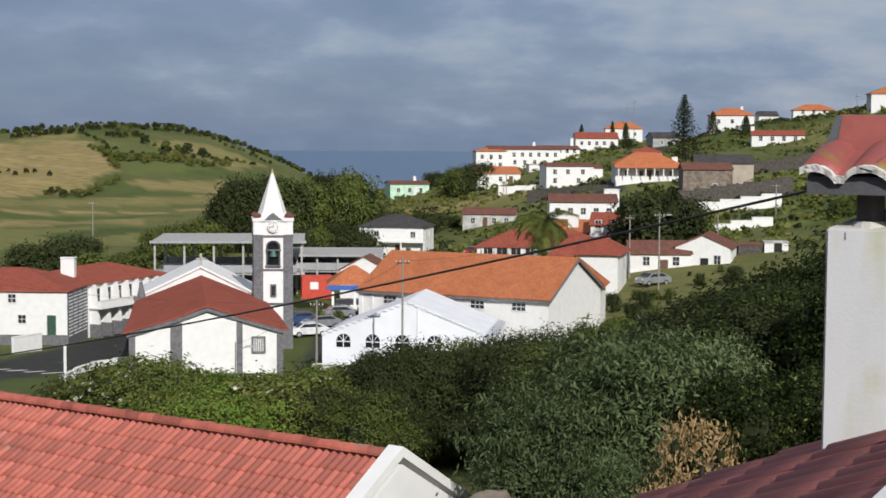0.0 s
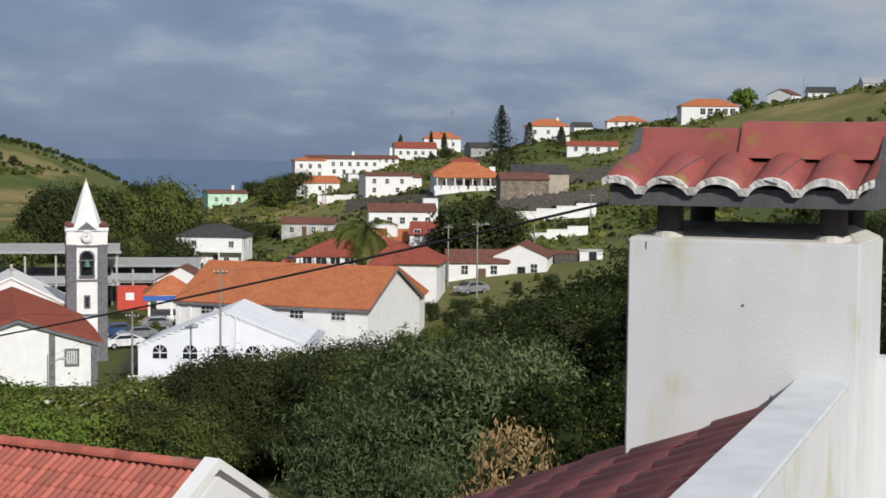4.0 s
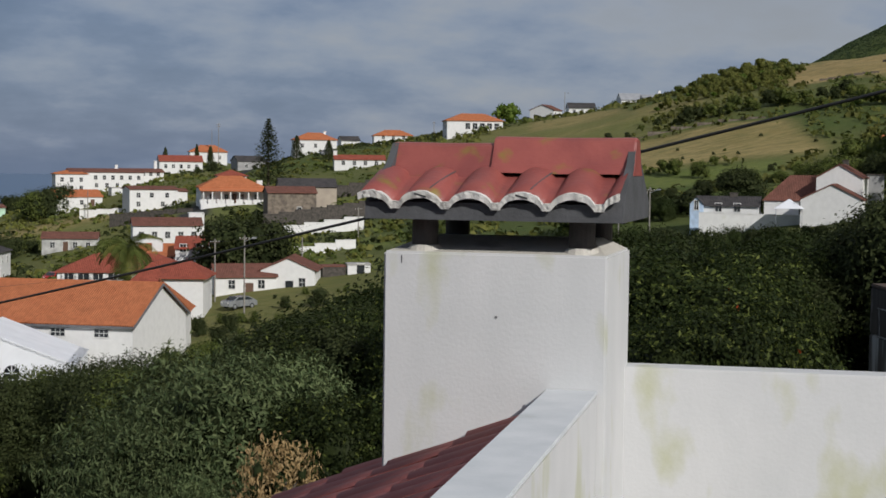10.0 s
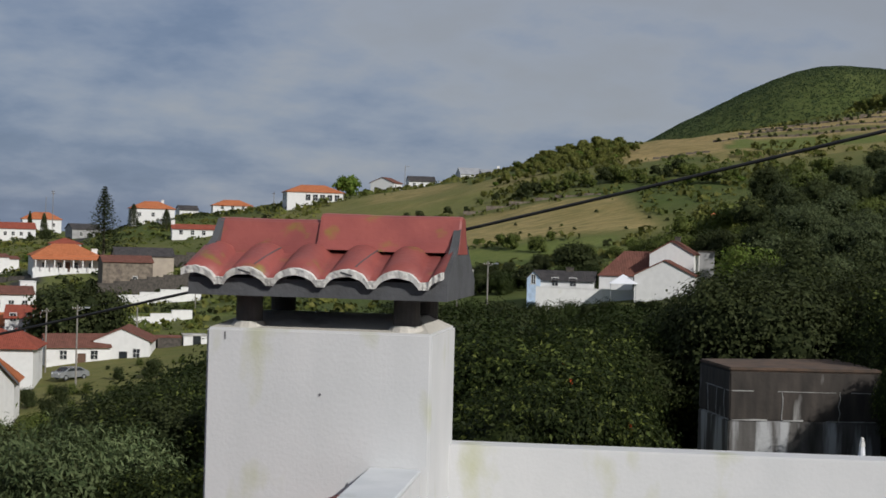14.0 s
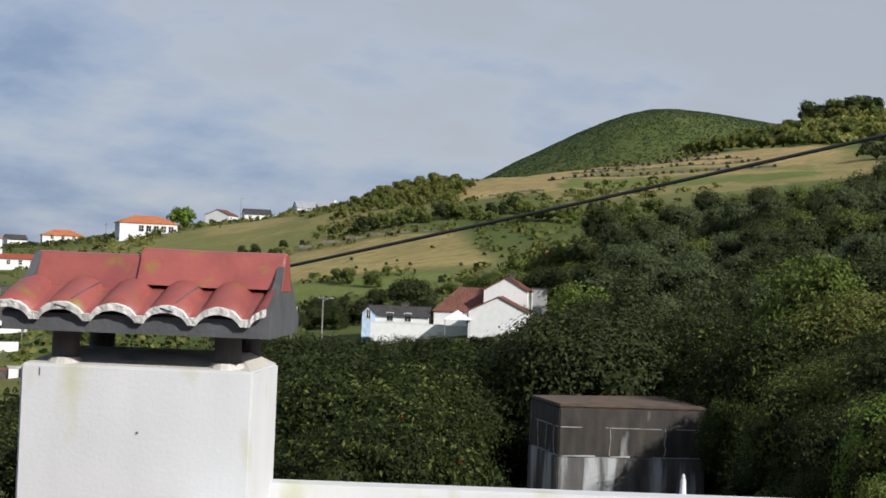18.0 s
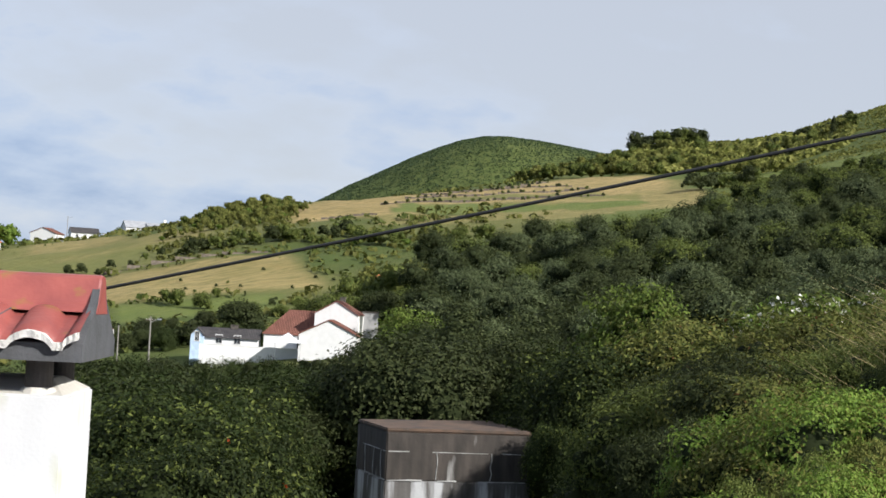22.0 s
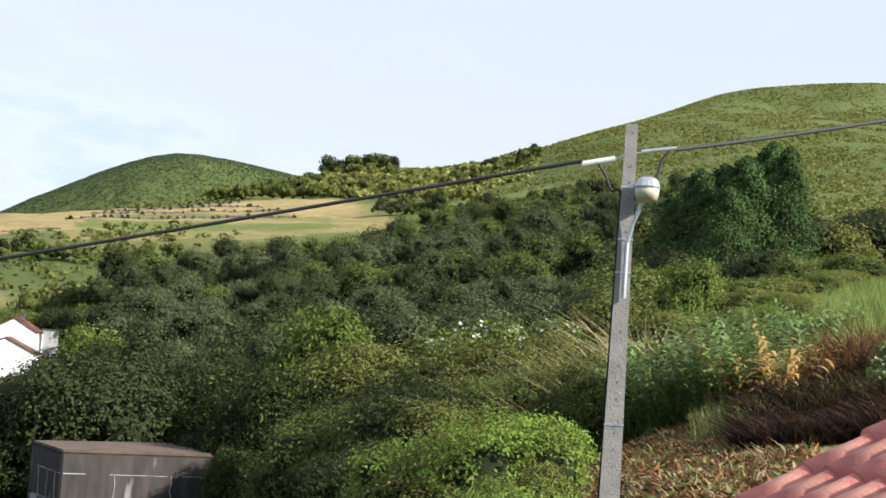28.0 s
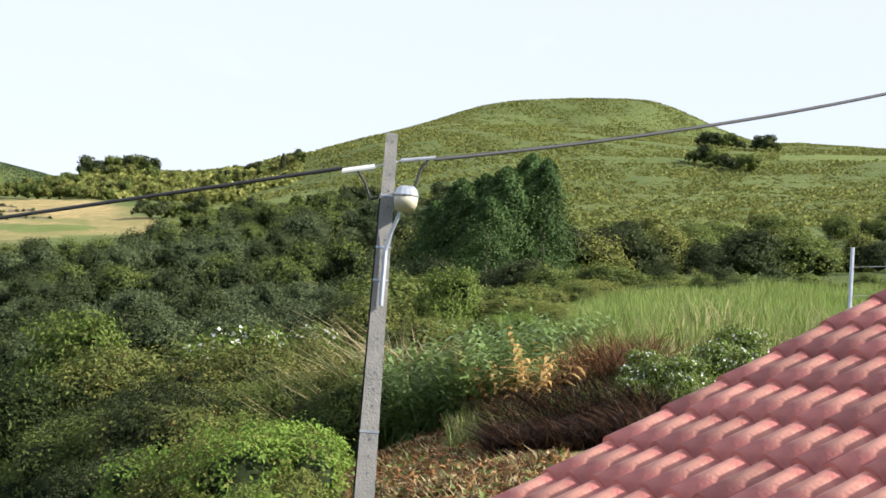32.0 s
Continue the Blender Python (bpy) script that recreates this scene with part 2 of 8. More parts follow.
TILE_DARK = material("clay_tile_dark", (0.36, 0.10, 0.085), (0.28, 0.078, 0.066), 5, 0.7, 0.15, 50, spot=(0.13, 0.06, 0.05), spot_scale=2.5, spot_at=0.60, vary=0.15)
TILE_RED = material("clay_tile_red", (0.42, 0.12, 0.085), (0.32, 0.085, 0.06), 4, 0.7, 0.2, 40, spot=(0.25, 0.13, 0.11), spot_scale=1.2, spot_at=0.58, vary=0.22)
ROOF_ORANGE = roof_material("roof_orange", (0.47, 0.165, 0.075), (0.43, 0.145, 0.065))
ROOF_RED = roof_material("roof_red", (0.30, 0.083, 0.055), (0.26, 0.07, 0.048))
ROOF_BROWN = roof_material("roof_brown", (0.19, 0.085, 0.065), (0.14, 0.065, 0.05))
ROOF_DARK = roof_material("roof_dark", (0.075, 0.07, 0.07), (0.05, 0.048, 0.05))
ROOF_GREY = material("sheet_roof_grey", (0.33, 0.34, 0.36), (0.26, 0.27, 0.29), 0.8, 0.6, 0.1)
GLASS = material("window_glass", (0.03, 0.035, 0.04), (0.02, 0.022, 0.025), 1, 0.12, 0)
FRAME_WHITE = material("painted_frame", (0.74, 0.74, 0.72), None, 4, 0.6, 0.05)
DOOR_GREEN = material("green_door", (0.03, 0.08, 0.05), None, 3, 0.6, 0.1)
DOOR_BROWN = material("brown_door", (0.12, 0.06, 0.035), None, 3, 0.6, 0.1)
BLUE = material("blue_paint", (0.04, 0.12, 0.42), None, 3, 0.5, 0.05)
RED_PAINT = material("red_paint", (0.55, 0.06, 0.03), None, 3, 0.5, 0.05)
METAL = material("galvanised", (0.55, 0.57, 0.60), (0.42, 0.44, 0.47), 6, 0.4, 0.1, metal=0.7)
CABLE = material("cable_black", (0.018, 0.018, 0.02), None, 6, 0.7, 0.2)
BARK = material("bark", (0.11, 0.085, 0.06), (0.06, 0.05, 0.04), 6, 0.95, 0.8, 14)
TENT = material("tent_fabric", (0.78, 0.80, 0.84), (0.70, 0.72, 0.76), 0.6, 0.6, 0.1)
ASPHALT = material("asphalt", (0.06, 0.058, 0.056), (0.045, 0.044, 0.043), 1.5, 0.9, 0.3, 40)
CAR_WHITE = material("car_white", (0.75, 0.76, 0.78), None, 2, 0.25, 0)
CAR_SILVER = material("car_silver", (0.42, 0.44, 0.47), None, 2, 0.25, 0, metal=0.5)
CAR_RED = material("car_red", (0.35, 0.03, 0.03), None, 2, 0.25, 0)
CAR_BLUE = material("car_blue", (0.04, 0.08, 0.2), None, 2, 0.25, 0)
RUBBER = material("rubber", (0.02, 0.02, 0.02), None, 4, 0.9, 0)
SEA = material("sea_water", (0.055, 0.12, 0.22), (0.05, 0.105, 0.20), 0.01, 0.35, 0.05)
# crown cores: inner shade put into the colour, no leaf of its own
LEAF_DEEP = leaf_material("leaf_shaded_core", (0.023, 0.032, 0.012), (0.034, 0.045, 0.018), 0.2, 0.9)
# evergreen leaf with the shade of the near slope put into its colour
LEAF_SHADE = leaf_material("leaf_darkened_for_shade", (0.016, 0.027, 0.007), (0.038, 0.051, 0.014))
LEAF_WILLOW = leaf_material("leaf_willow", (0.055, 0.085, 0.034), (0.155, 0.190, 0.085))
LEAF_HILL = leaf_material("leaf_heath", (0.095, 0.110, 0.026), (0.159, 0.159, 0.044))
LEAF_DARK = leaf_material("leaf_dark", (0.030, 0.041, 0.014), (0.061, 0.073, 0.027))
LEAF_MID = leaf_material("leaf_mid", (0.070, 0.098, 0.023), (0.143, 0.165, 0.042))
LEAF_BRIGHT = leaf_material("leaf_bright", (0.106, 0.184, 0.028), (0.180, 0.249, 0.046))
LEAF_GREY = leaf_material("leaf_grey", (0.060, 0.082, 0.035), (0.112, 0.132, 0.060))
LEAF_OLIVE = leaf_material("leaf_olive", (0.111, 0.130, 0.030), (0.201, 0.200, 0.054))
LEAF_BLUE = leaf_material("leaf_cypress", (0.042, 0.084, 0.023), (0.080, 0.130, 0.037))
LEAF_RUST = leaf_material("leaf_rust", (0.14, 0.062, 0.026), (0.22, 0.11, 0.05))
LEAF_FRESH = leaf_material("leaf_fresh", (0.106, 0.165, 0.028), (0.175, 0.230, 0.046))
LEAF_DRY = leaf_material("leaf_dry_orange", (0.36, 0.16, 0.06), (0.50, 0.29, 0.13))
STRAW = leaf_material("dry_straw", (0.38, 0.30, 0.15), (0.52, 0.43, 0.25))
GRASS = leaf_material("grass_blade", (0.154, 0.215, 0.049), (0.244, 0.289, 0.098))
FLOWER = leaf_material("white_flower", (0.70, 0.68, 0.64), (0.80, 0.80, 0.76), 0.1)
BLOSSOM = leaf_material("pale_blossom", (0.42, 0.40, 0.34), (0.60, 0.56, 0.50), 0.15)
FLOWER_RED = leaf_material("red_flower", (0.60, 0.05, 0.02), (0.7, 0.12, 0.04), 0.1)

# ---- builders ----


def bearing(b, d):
    """Plan place at a bearing (degrees clockwise from the y axis) and a distance from the terrace."""
    return Vector((d * math.sin(radians(b)), d * math.cos(radians(b))))


def thing(name, label, category, x=0, y=0, z=0, turn=0, group="", kind=""):
    ob = new(name)
    ob.empty_display_size = 0.2
    ob.matrix_basis = pose(x, y, z, 0, 0, turn)
    return tagged(ob, label, category, group, kind)


def mesh_of(bm, name, mat, smooth=False):
    me = bpy.data.meshes.new(name)
    bm.to_mesh(me)
    bm.free()
    for m in (mat if isinstance(mat, (list, tuple)) else [mat]):
        me.materials.append(m)
    if smooth:
        me.polygons.foreach_set("use_smooth", [True] * len(me.polygons))
    return me


def part(name, bm, mat, parent=None, label="", smooth=False):
    """Links a bmesh (or a finished mesh) as one mesh object under a thing or a part."""
    me = mesh_of(bm, name, mat, smooth) if isinstance(bm, bmesh.types.BMesh) else bm
    ob = new(name, me)
    ob.parent = parent
    if label:
        ob["label"] = label
    return ob


def box(x0, x1, y0, y1, z0, z1, bm=None, bevel=0.0):
    bm = bm or bmesh.new()
    v = [bm.verts.new((x, y, z)) for z in (z0, z1) for y in (y0, y1) for x in (x0, x1)]
    fs = [bm.faces.new([v[i] for i in f]) for f in ((0, 2, 3, 1), (4, 5, 7, 6), (0, 1, 5, 4), (1, 3, 7, 5), (3, 2, 6, 7), (2, 0, 4, 6))]
    if bevel:
        bmesh.ops.bevel(bm, geom=list({e for f in fs for e in f.edges}), offset=bevel, segments=2, affect="EDGES")
    return bm


def poly(points, faces, bm=None):
    bm = bm or bmesh.new()
    v = [bm.verts.new(p) for p in points]
    for f in faces:
        bm.faces.new([v[i] for i in f])
    return bm


def tube(r0, r1, z0, z1, n=10, x=0, y=0, bm=None):
    bm = bm or bmesh.new()
    a = [bm.verts.new((x + r0 * math.cos(i * 2 * math.pi / n), y + r0 * math.sin(i * 2 * math.pi / n), z0)) for i in range(n)]
    b = [bm.verts.new((x + r1 * math.cos(i * 2 * math.pi / n), y + r1 * math.sin(i * 2 * math.pi / n), z1)) for i in range(n)]
    for i in range(n):
        bm.faces.new((a[i], a[(i + 1) % n], b[(i + 1) % n], b[i]))
    bm.faces.new(a[::-1])
    bm.faces.new(b)
    return bm


def rod(p, q, r, n=6, bm=None, r1=None):
    """A straight round bar from p to q."""
    bm = bm or bmesh.new()
    p, q = Vector(p), Vector(q)
    m = (q - p).to_track_quat("Z", "Y").to_matrix()
    rings = []
    for c, rr in ((p, r), (q, r if r1 is None else r1)):
        rings.append([bm.verts.new(c + m @ Vector((rr * math.cos(i * 2 * math.pi / n), rr * math.sin(i * 2 * math.pi / n), 0))) for i in range(n)])
    for i in range(n):
        bm.faces.new((rings[0][i], rings[0][(i + 1) % n], rings[1][(i + 1) % n], rings[1][i]))
    bm.faces.new(rings[0][::-1])
    bm.faces.new(rings[1])
    return bm


def array_mesh(name, verts, faces, mat):
    """A mesh straight from arrays of corners and of equal-sided faces."""
    verts, faces = np.asarray(verts, np.float32), np.asarray(faces, np.int32)
    k = faces.shape[1]
    me = bpy.data.meshes.new(name)
    me.vertices.add(len(verts))
    me.vertices.foreach_set("co", verts.ravel())
    me.loops.add(faces.size)
    me.loops.foreach_set("vertex_index", faces.ravel())
    me.polygons.add(len(faces))
    me.polygons.foreach_set("loop_start", np.arange(0, faces.size, k, dtype=np.int32))
    me.update(calc_edges=True)
    for m in (mat if isinstance(mat, (list, tuple)) else [mat]):
        me.materials.append(m)
    return me


# ---- the lie of the land ----
# heights, those in sight fitted to the camera's view: bearing, distance, height
SPOTS_NEAR = [(-60, 10, -4.2), (-20, 12, -5), (10, 14, -5), (35, 14, -3.6), (60, 12, -0.9), (85, 14, -0.4), (125, 15, -3), (-170, 15, -3), (-100, 15, -4),
              (-2, 24, -7.0), (-10, 26, -7.6), (-17, 30, -8.2), (-8, 36, -8.8), (5, 30, -6.0), (3, 45, -9), (-20, 60, -13.2), (-5, 75, -13.8), (15, 60, -7.5), (25, 60, -5.2), (35, 45, -3.8), (45, 30, -1.8), (52, 17, -0.9), (55, 21, 0.25), (58, 25, 0.9), (62, 34, 3.1), (70, 36, 3.7), (66, 26, 1.8)]
SPOTS_VALLEY = [(-25, 140, -18.5), (-14, 140, -18.5), (-6, 130, -18.5), (3, 140, -18.3), (12, 120, -15), (20, 130, -11), (28, 130, -8), (38, 150, 0), (48, 90, 3), (58, 100, 8), (72, 100, 10),
                (-20, 290, -18.5), (-12, 300, -18.5), (-15, 420, -13.2), (-8, 420, -15), (-3, 480, -14), (20, 260, -3), (18, 330, 2), (60, 200, 19), (72, 200, 24), (46, 220, 14), (38, 280, 14), (26, 300, 8)]
SPOTS_HILL = [(-26, 600, 2), (-20, 600, 3), (-16.2, 600, 3.6), (-13.6, 650, 6.6), (-10.2, 700, 5.5), (-8, 700, 0), (-5.6, 600, -9.6), (-2, 620, -26), (4, 620, -22), (-14, 900, -25), (0, 1100, -42), (12, 900, -30), (20, 800, 5),
              (26.6, 430, 28.5), (30, 600, 38), (33, 620, 47), (36, 640, 54), (30, 900, 30), (42.3, 650, 78), (46, 600, 69), (48, 640, 85), (50.3, 650, 97), (52.5, 660, 107), (54.6, 740, 127), (57.0, 700, 121.5), (60.0, 700, 121.5), (63.0, 700, 119), (58.0, 770, 135), (61.5, 770, 136), (55.9, 850, 158.5), (57.2, 860, 164), (59.2, 870, 169), (62.2, 870, 169.5), (63.6, 850, 158), (65.0, 820, 142), (66.2, 800, 136.5), (68.0, 800, 136.5), (70.7, 800, 132), (80, 800, 120), (52, 420, 50), (62, 420, 58), (72, 420, 62), (60, 1500, 60), (45, 1200, 40)]
SPOTS_BACK = [(120, 80, 8), (180, 80, 0), (-120, 80, -10), (-60, 80, -16), (-60, 300, -16), (-60, 800, -20), (120, 300, 40), (120, 800, 80), (180, 300, 10), (180, 900, 20), (-120, 300, -15), (-120, 900, -20)]
# house plots placed to fit the camera's view, levelled in: bearing, distance, height
PLOTS = {
    "hip_house": (-1.72, 262, -17.9), "mint_house": (-1.35, 400, -12.3), "long_house": (3.0, 405, -4.6), "cottage": (1.93, 378, -8.7), "cream_house": (4.65, 350, -7.8),
    "red_house": (5.73, 450, 0.1), "top_house": (6.75, 480, 2.9), "grey_house": (8.25, 450, 0.23), "porch_house": (7.6, 330, -6.1), "ruin": (9.81, 300, -8.24), "stone_cottage": (1.8, 300, -15),
    "row_house": (5.25, 260, -11.3), "hall": (0.9, 152, -17.8), "ridge_house": (10.7, 420, 6.2), "crest_house": (13.64, 450, 9.57), "low_house": (12.4, 380, 1.7), "hill_house": (16.65, 420, 12.2),
    "gable_house": (19.4, 460, 17.2), "dark_house": (20.7, 470, 18.6), "far_house": (22.5, 480, 21.5), "far_house_b": (23.3, 480, 22.5), "farm": (28.5, 205, -4.6), "red_shed": (32.0, 260, 4.0),
}
_S = np.array([s for s in SPOTS_NEAR + SPOTS_VALLEY + SPOTS_HILL + SPOTS_BACK] + list(PLOTS.values()), float)


def _uv(b, d):
    d = np.maximum(d, 6.0)
    return np.stack([np.sin(np.radians(b / 1.0)) * 0 + b / 9.0, np.log(d) * 2.6], -1)


_C = _uv(_S[:, 0], _S[:, 1])


def _kernel(p, q):
    r2 = ((p[:, None, :] - q[None, :, :]) ** 2).sum(-1)
    return np.where(r2 > 0, r2 * np.log(r2 + 1e-12) * 0.5, 0.0)


_A = np.zeros((len(_C) + 3, len(_C) + 3))
_A[:-3, :-3] = _kernel(_C, _C) + np.eye(len(_C)) * 0.002
_A[:-3, -3:] = np.c_[np.ones(len(_C)), _C]
_A[-3:, :-3] = _A[:-3, -3:].T
_W = np.linalg.solve(_A, np.r_[_S[:, 2], 0, 0, 0])
SEA_LEVEL = -28.3


def heights(b, d):
    """Height of the ground at bearings b and distances d: a thin plate bent through the fitted heights, plus the far
    cone.
    """
    b, d = np.asarray(b, float).ravel(), np.asarray(d, float).ravel()
    out = np.empty(len(b))
    for i in range(0, len(b), 20000):
        p = _uv(b[i:i + 20000], np.minimum(d[i:i + 20000], 1300.0))
        out[i:i + 20000] = _kernel(p, _C) @ _W[:-3] + np.c_[np.ones(len(p)), p] @ _W[-3:]
    x, y = d * np.sin(np.radians(b)), d * np.cos(np.radians(b))
    out = np.where(d > 1000, out + (SEA_LEVEL - 20 - out) * np.clip((d - 1000) / 700, 0, 1) * np.clip((24 - b) / 6, 0, 1), out)
    out = np.clip(out, -60, 220)
    # the far green cone, its rim shaped to the skyline from the camera
    deep = d - 1500
    rim = np.interp(b, (24.5, 26, 27, 28.15, 29.17, 30.39, 31.62, 32.65, 33.69, 34.53, 35.37, 36.23, 37.5, 38.8, 40.5, 43, 48), (0, 45, 74, 95, 107, 125, 141, 155, 167, 175, 180, 181, 178, 173, 166, 150, 90))
    cone = (rim + 6) * np.exp(-(deep / 250.0) ** 2 * 0.9) - 6
    out = np.where(d > 950, np.maximum(out, np.where(cone > 5, cone, -99)), out)
    return out


def ground(x, y):
    d = math.hypot(x, y)
    rough = noise.fractal((x * 0.045, y * 0.045, 0.3), 0.9, 2.1, 4) * min(max(d / 500, 0.03), 1.0) * 1.1
    return float(heights([math.degrees(math.atan2(x, y))], [d])[0]) + rough * (1 if d > 100 else 0.6)


# plots of the western hill, placed to fit the camera's view, each by its corners (bearing, distance), with its share of
# straw and of meadow
PLOTTED = [
    (((-20, 340), (-8, 345), (-8, 300), (-20, 290)), 0.55, 0.5),
    (((-17.5, 540), (-13.05, 544), (-12.01, 470), (-13.88, 429), (-17.5, 406)), 0.9, 0.05),
    (((-15.75, 594), (-13.65, 595), (-13.46, 553), (-15.65, 529)), 0.75, 0.3),
    (((-11.1, 543), (-8.95, 584), (-6.66, 547), (-7.71, 499), (-9.5, 521)), 0.7, 0.2),
    (((-12.45, 520), (-9.6, 533), (-8.6, 501), (-11.6, 460)), 0.12, 0.5),
    (((-12.0, 448), (-8.3, 472), (-8.1, 438), (-11.0, 439)), 0.75, 0.1),
    (((-17.5, 404), (-8.1, 432), (-8.1, 418), (-17.5, 389)), 0.6, 0.2),
    (((-17.5, 381), (-8.1, 405), (-8.1, 400), (-17.5, 377)), 1.0, 0.0),
    (((-17.5, 371), (-9.6, 390), (-9.6, 379), (-17.5, 358)), 0.0, 0.25),
    (((-17.5, 354), (-11.0, 374), (-11.0, 359), (-17.5, 340)), 0.75, 0.2),
    (((27.6, 398), (32.6, 412), (32.4, 386), (30.4, 374), (28.0, 384)), 0.95, 0.0),
    (((33.4, 448), (41.0, 412), (41.0, 402), (33.2, 432)), 1.0, 0.0),
    (((33.2, 430), (41.4, 399), (41.4, 388), (33.0, 414)), 0.5, 0.4),
    (((32.8, 411), (41.8, 385), (41.8, 376), (32.6, 398)), 0.95, 0.1),
    (((32.4, 395), (42.0, 373), (41.0, 360), (32.0, 376)), 0.15, 0.9),
    (((32.0, 374), (41.6, 356), (39.0, 342), (31.4, 352)), 0.8, 0.3),
    (((-15.1, 326), (-10.2, 355), (-10.2, 337), (-14.0, 309)), 0.0, 0.0),
]
# fields: bearing, distance, half width across, half depth, straw, meadow
TERRACES = [(35.8, 440, 52, 55, 1.0, 0.05), (30.8, 395, 16, 28, 1.0, 0.0), (24, 298, 26, 20, 0.95, 0.2), (20.8, 350, 16, 22, 0.6, 0.6), (22.5, 372, 16, 12, 0.8, 0.3), (17.8, 385, 30, 20, 0.6, 0.5), (20.6, 400, 12, 16, 0.8, 0.2), (25, 262, 14, 10, 0.0, 1.0), (40.0, 385, 26, 30, 0.85, 0.2), (63, 37, 9, 8, 0.1, 1.0), (47, 470, 22, 18, 0.1, 1.0), (5, 320, 60, 12, 0.35, 0.7), (-1.5, 330, 40, 20, 0.6, 0.6), (69, 560, 20, 20, 0.1, 1.0), (12, 240, 16, 9, 0.1, 0.9), (1.5, 352, 30, 9, 0.8, 0.1), (9.5, 272, 20, 8, 0.3, 0.8), (10.5, 210, 12, 8, 0.3, 0.7)]
CLEARINGS = [(55, 25, 2.6, 2.2, 0.7, 0.1), (56.5, 22, 3.2, 3.2, 0.9, 0.0), (54.5, 19, 2, 2, 0.8, 0.1), (59.5, 25.5, 1.8, 2.5, 0.5, 0.0)]


def ground_material():
    m = bpy.data.materials.new("ground_cover")
    m.use_nodes = True
    nt = m.node_tree
    N, L = nt.nodes.new, nt.links.new
    b = nt.nodes["Principled BSDF"]
    b.inputs["Roughness"].default_value = 0.95
    b.inputs["Specular IOR Level"].default_value = 0.15
    co, at = N("ShaderNodeTexCoord"), N("ShaderNodeAttribute")
    at.attribute_name = "cover"
    sep = N("ShaderNodeSeparateColor")
    L(at.outputs["Color"], sep.inputs[0])

    def tone(a, c, scale, detail=6):
        n, mx, r = N("ShaderNodeTexNoise"), N("ShaderNodeMixRGB"), N("ShaderNodeValToRGB")
        n.inputs["Scale"].default_value, n.inputs["Detail"].default_value, n.inputs["Roughness"].default_value = scale, detail, 0.65
        L(co.outputs["Object"], n.inputs["Vector"])
        r.color_ramp.elements[0].position, r.color_ramp.elements[1].position = 0.36, 0.66
        L(n.outputs[0], r.inputs[0])
        L(r.outputs[0], mx.inputs[0])
        mx.inputs[1].default_value, mx.inputs[2].default_value = (*a, 1), (*c, 1)
        # tufts: a finer, drier or greener mottle over the large patches
        n2, r2, m2 = N("ShaderNodeTexNoise"), N("ShaderNodeValToRGB"), N("ShaderNodeMixRGB")
        n2.inputs["Scale"].default_value, n2.inputs["Detail"].default_value, n2.inputs["Roughness"].default_value = scale * 6, 5, 0.7
        mp = N("ShaderNodeMapping")
        mp.inputs["Scale"].default_value, mp.inputs["Rotation"].default_value = (0.35, 1.4, 1), (0, 0, radians(12))
        L(co.outputs["Object"], mp.inputs[0])
        L(mp.outputs[0], n2.inputs["Vector"])
        r2.color_ramp.elements[0].position, r2.color_ramp.elements[1].position = 0.42, 0.66
        L(n2.outputs[0], r2.inputs[0])
        L(r2.outputs[0], m2.inputs[0])
        L(mx.outputs[0], m2.inputs[1])
        m2.inputs[2].default_value = (c[0] * 0.62, c[1] * 0.72, c[2] * 0.7, 1)
        return m2.outputs[0]

    col = tone((0.06, 0.09, 0.022), (0.10, 0.115, 0.036), 0.12, 9)
    for k, (a, c, sc) in enumerate((((0.42, 0.31, 0.145), (0.29, 0.215, 0.09), 0.09), ((0.12, 0.155, 0.036), (0.165, 0.185, 0.055), 0.11), ((0.062, 0.060, 0.058), (0.045, 0.044, 0.043), 0.6))):
        mx = N("ShaderNodeMixRGB")
        L(sep.outputs[k], mx.inputs[0])
        L(col, mx.inputs[1])
        L(tone(a, c, sc, 8), mx.inputs[2])
        col = mx.outputs[0]
    L(col, b.inputs["Base Color"])
    bp, n = N("ShaderNodeBump"), N("ShaderNodeTexNoise")
    n.inputs["Scale"].default_value, n.inputs["Detail"].default_value, n.inputs["Roughness"].default_value = 0.35, 9, 0.7
    L(co.outputs["Object"], n.inputs["Vector"])
    bp.inputs["Strength"].default_value, bp.inputs["Distance"].default_value = 0.7, 0.8
    L(n.outputs[0], bp.inputs["Height"])
    L(bp.outputs[0], b.inputs["Normal"])
    return m


ROADS = [((-30, 120), (-14.5, 140), (-9.5, 172), (-5, 176), (-2.5, 168), (-2.8, 140), (-3.5, 118)), ((-5, 176), (2, 215), (4.6, 262), (6.3, 318), (7.6, 380), (8.6, 440))]


def road_weight(x, y):
    w = np.zeros(len(x))
    for k, line in enumerate(ROADS):
        pts = [bearing(*p) for p in line]
        half = 5.5 if k == 0 else 2.6
        for p, q in zip(pts, pts[1:]):
            dx, dy = q - p
            t = np.clip(((x - p.x) * dx + (y - p.y) * dy) / (dx * dx + dy * dy), 0, 1)
            w = np.maximum(w, np.clip(half + 1.0 - np.hypot(x - p.x - t * dx, y - p.y - t * dy), 0, 1))
    return w


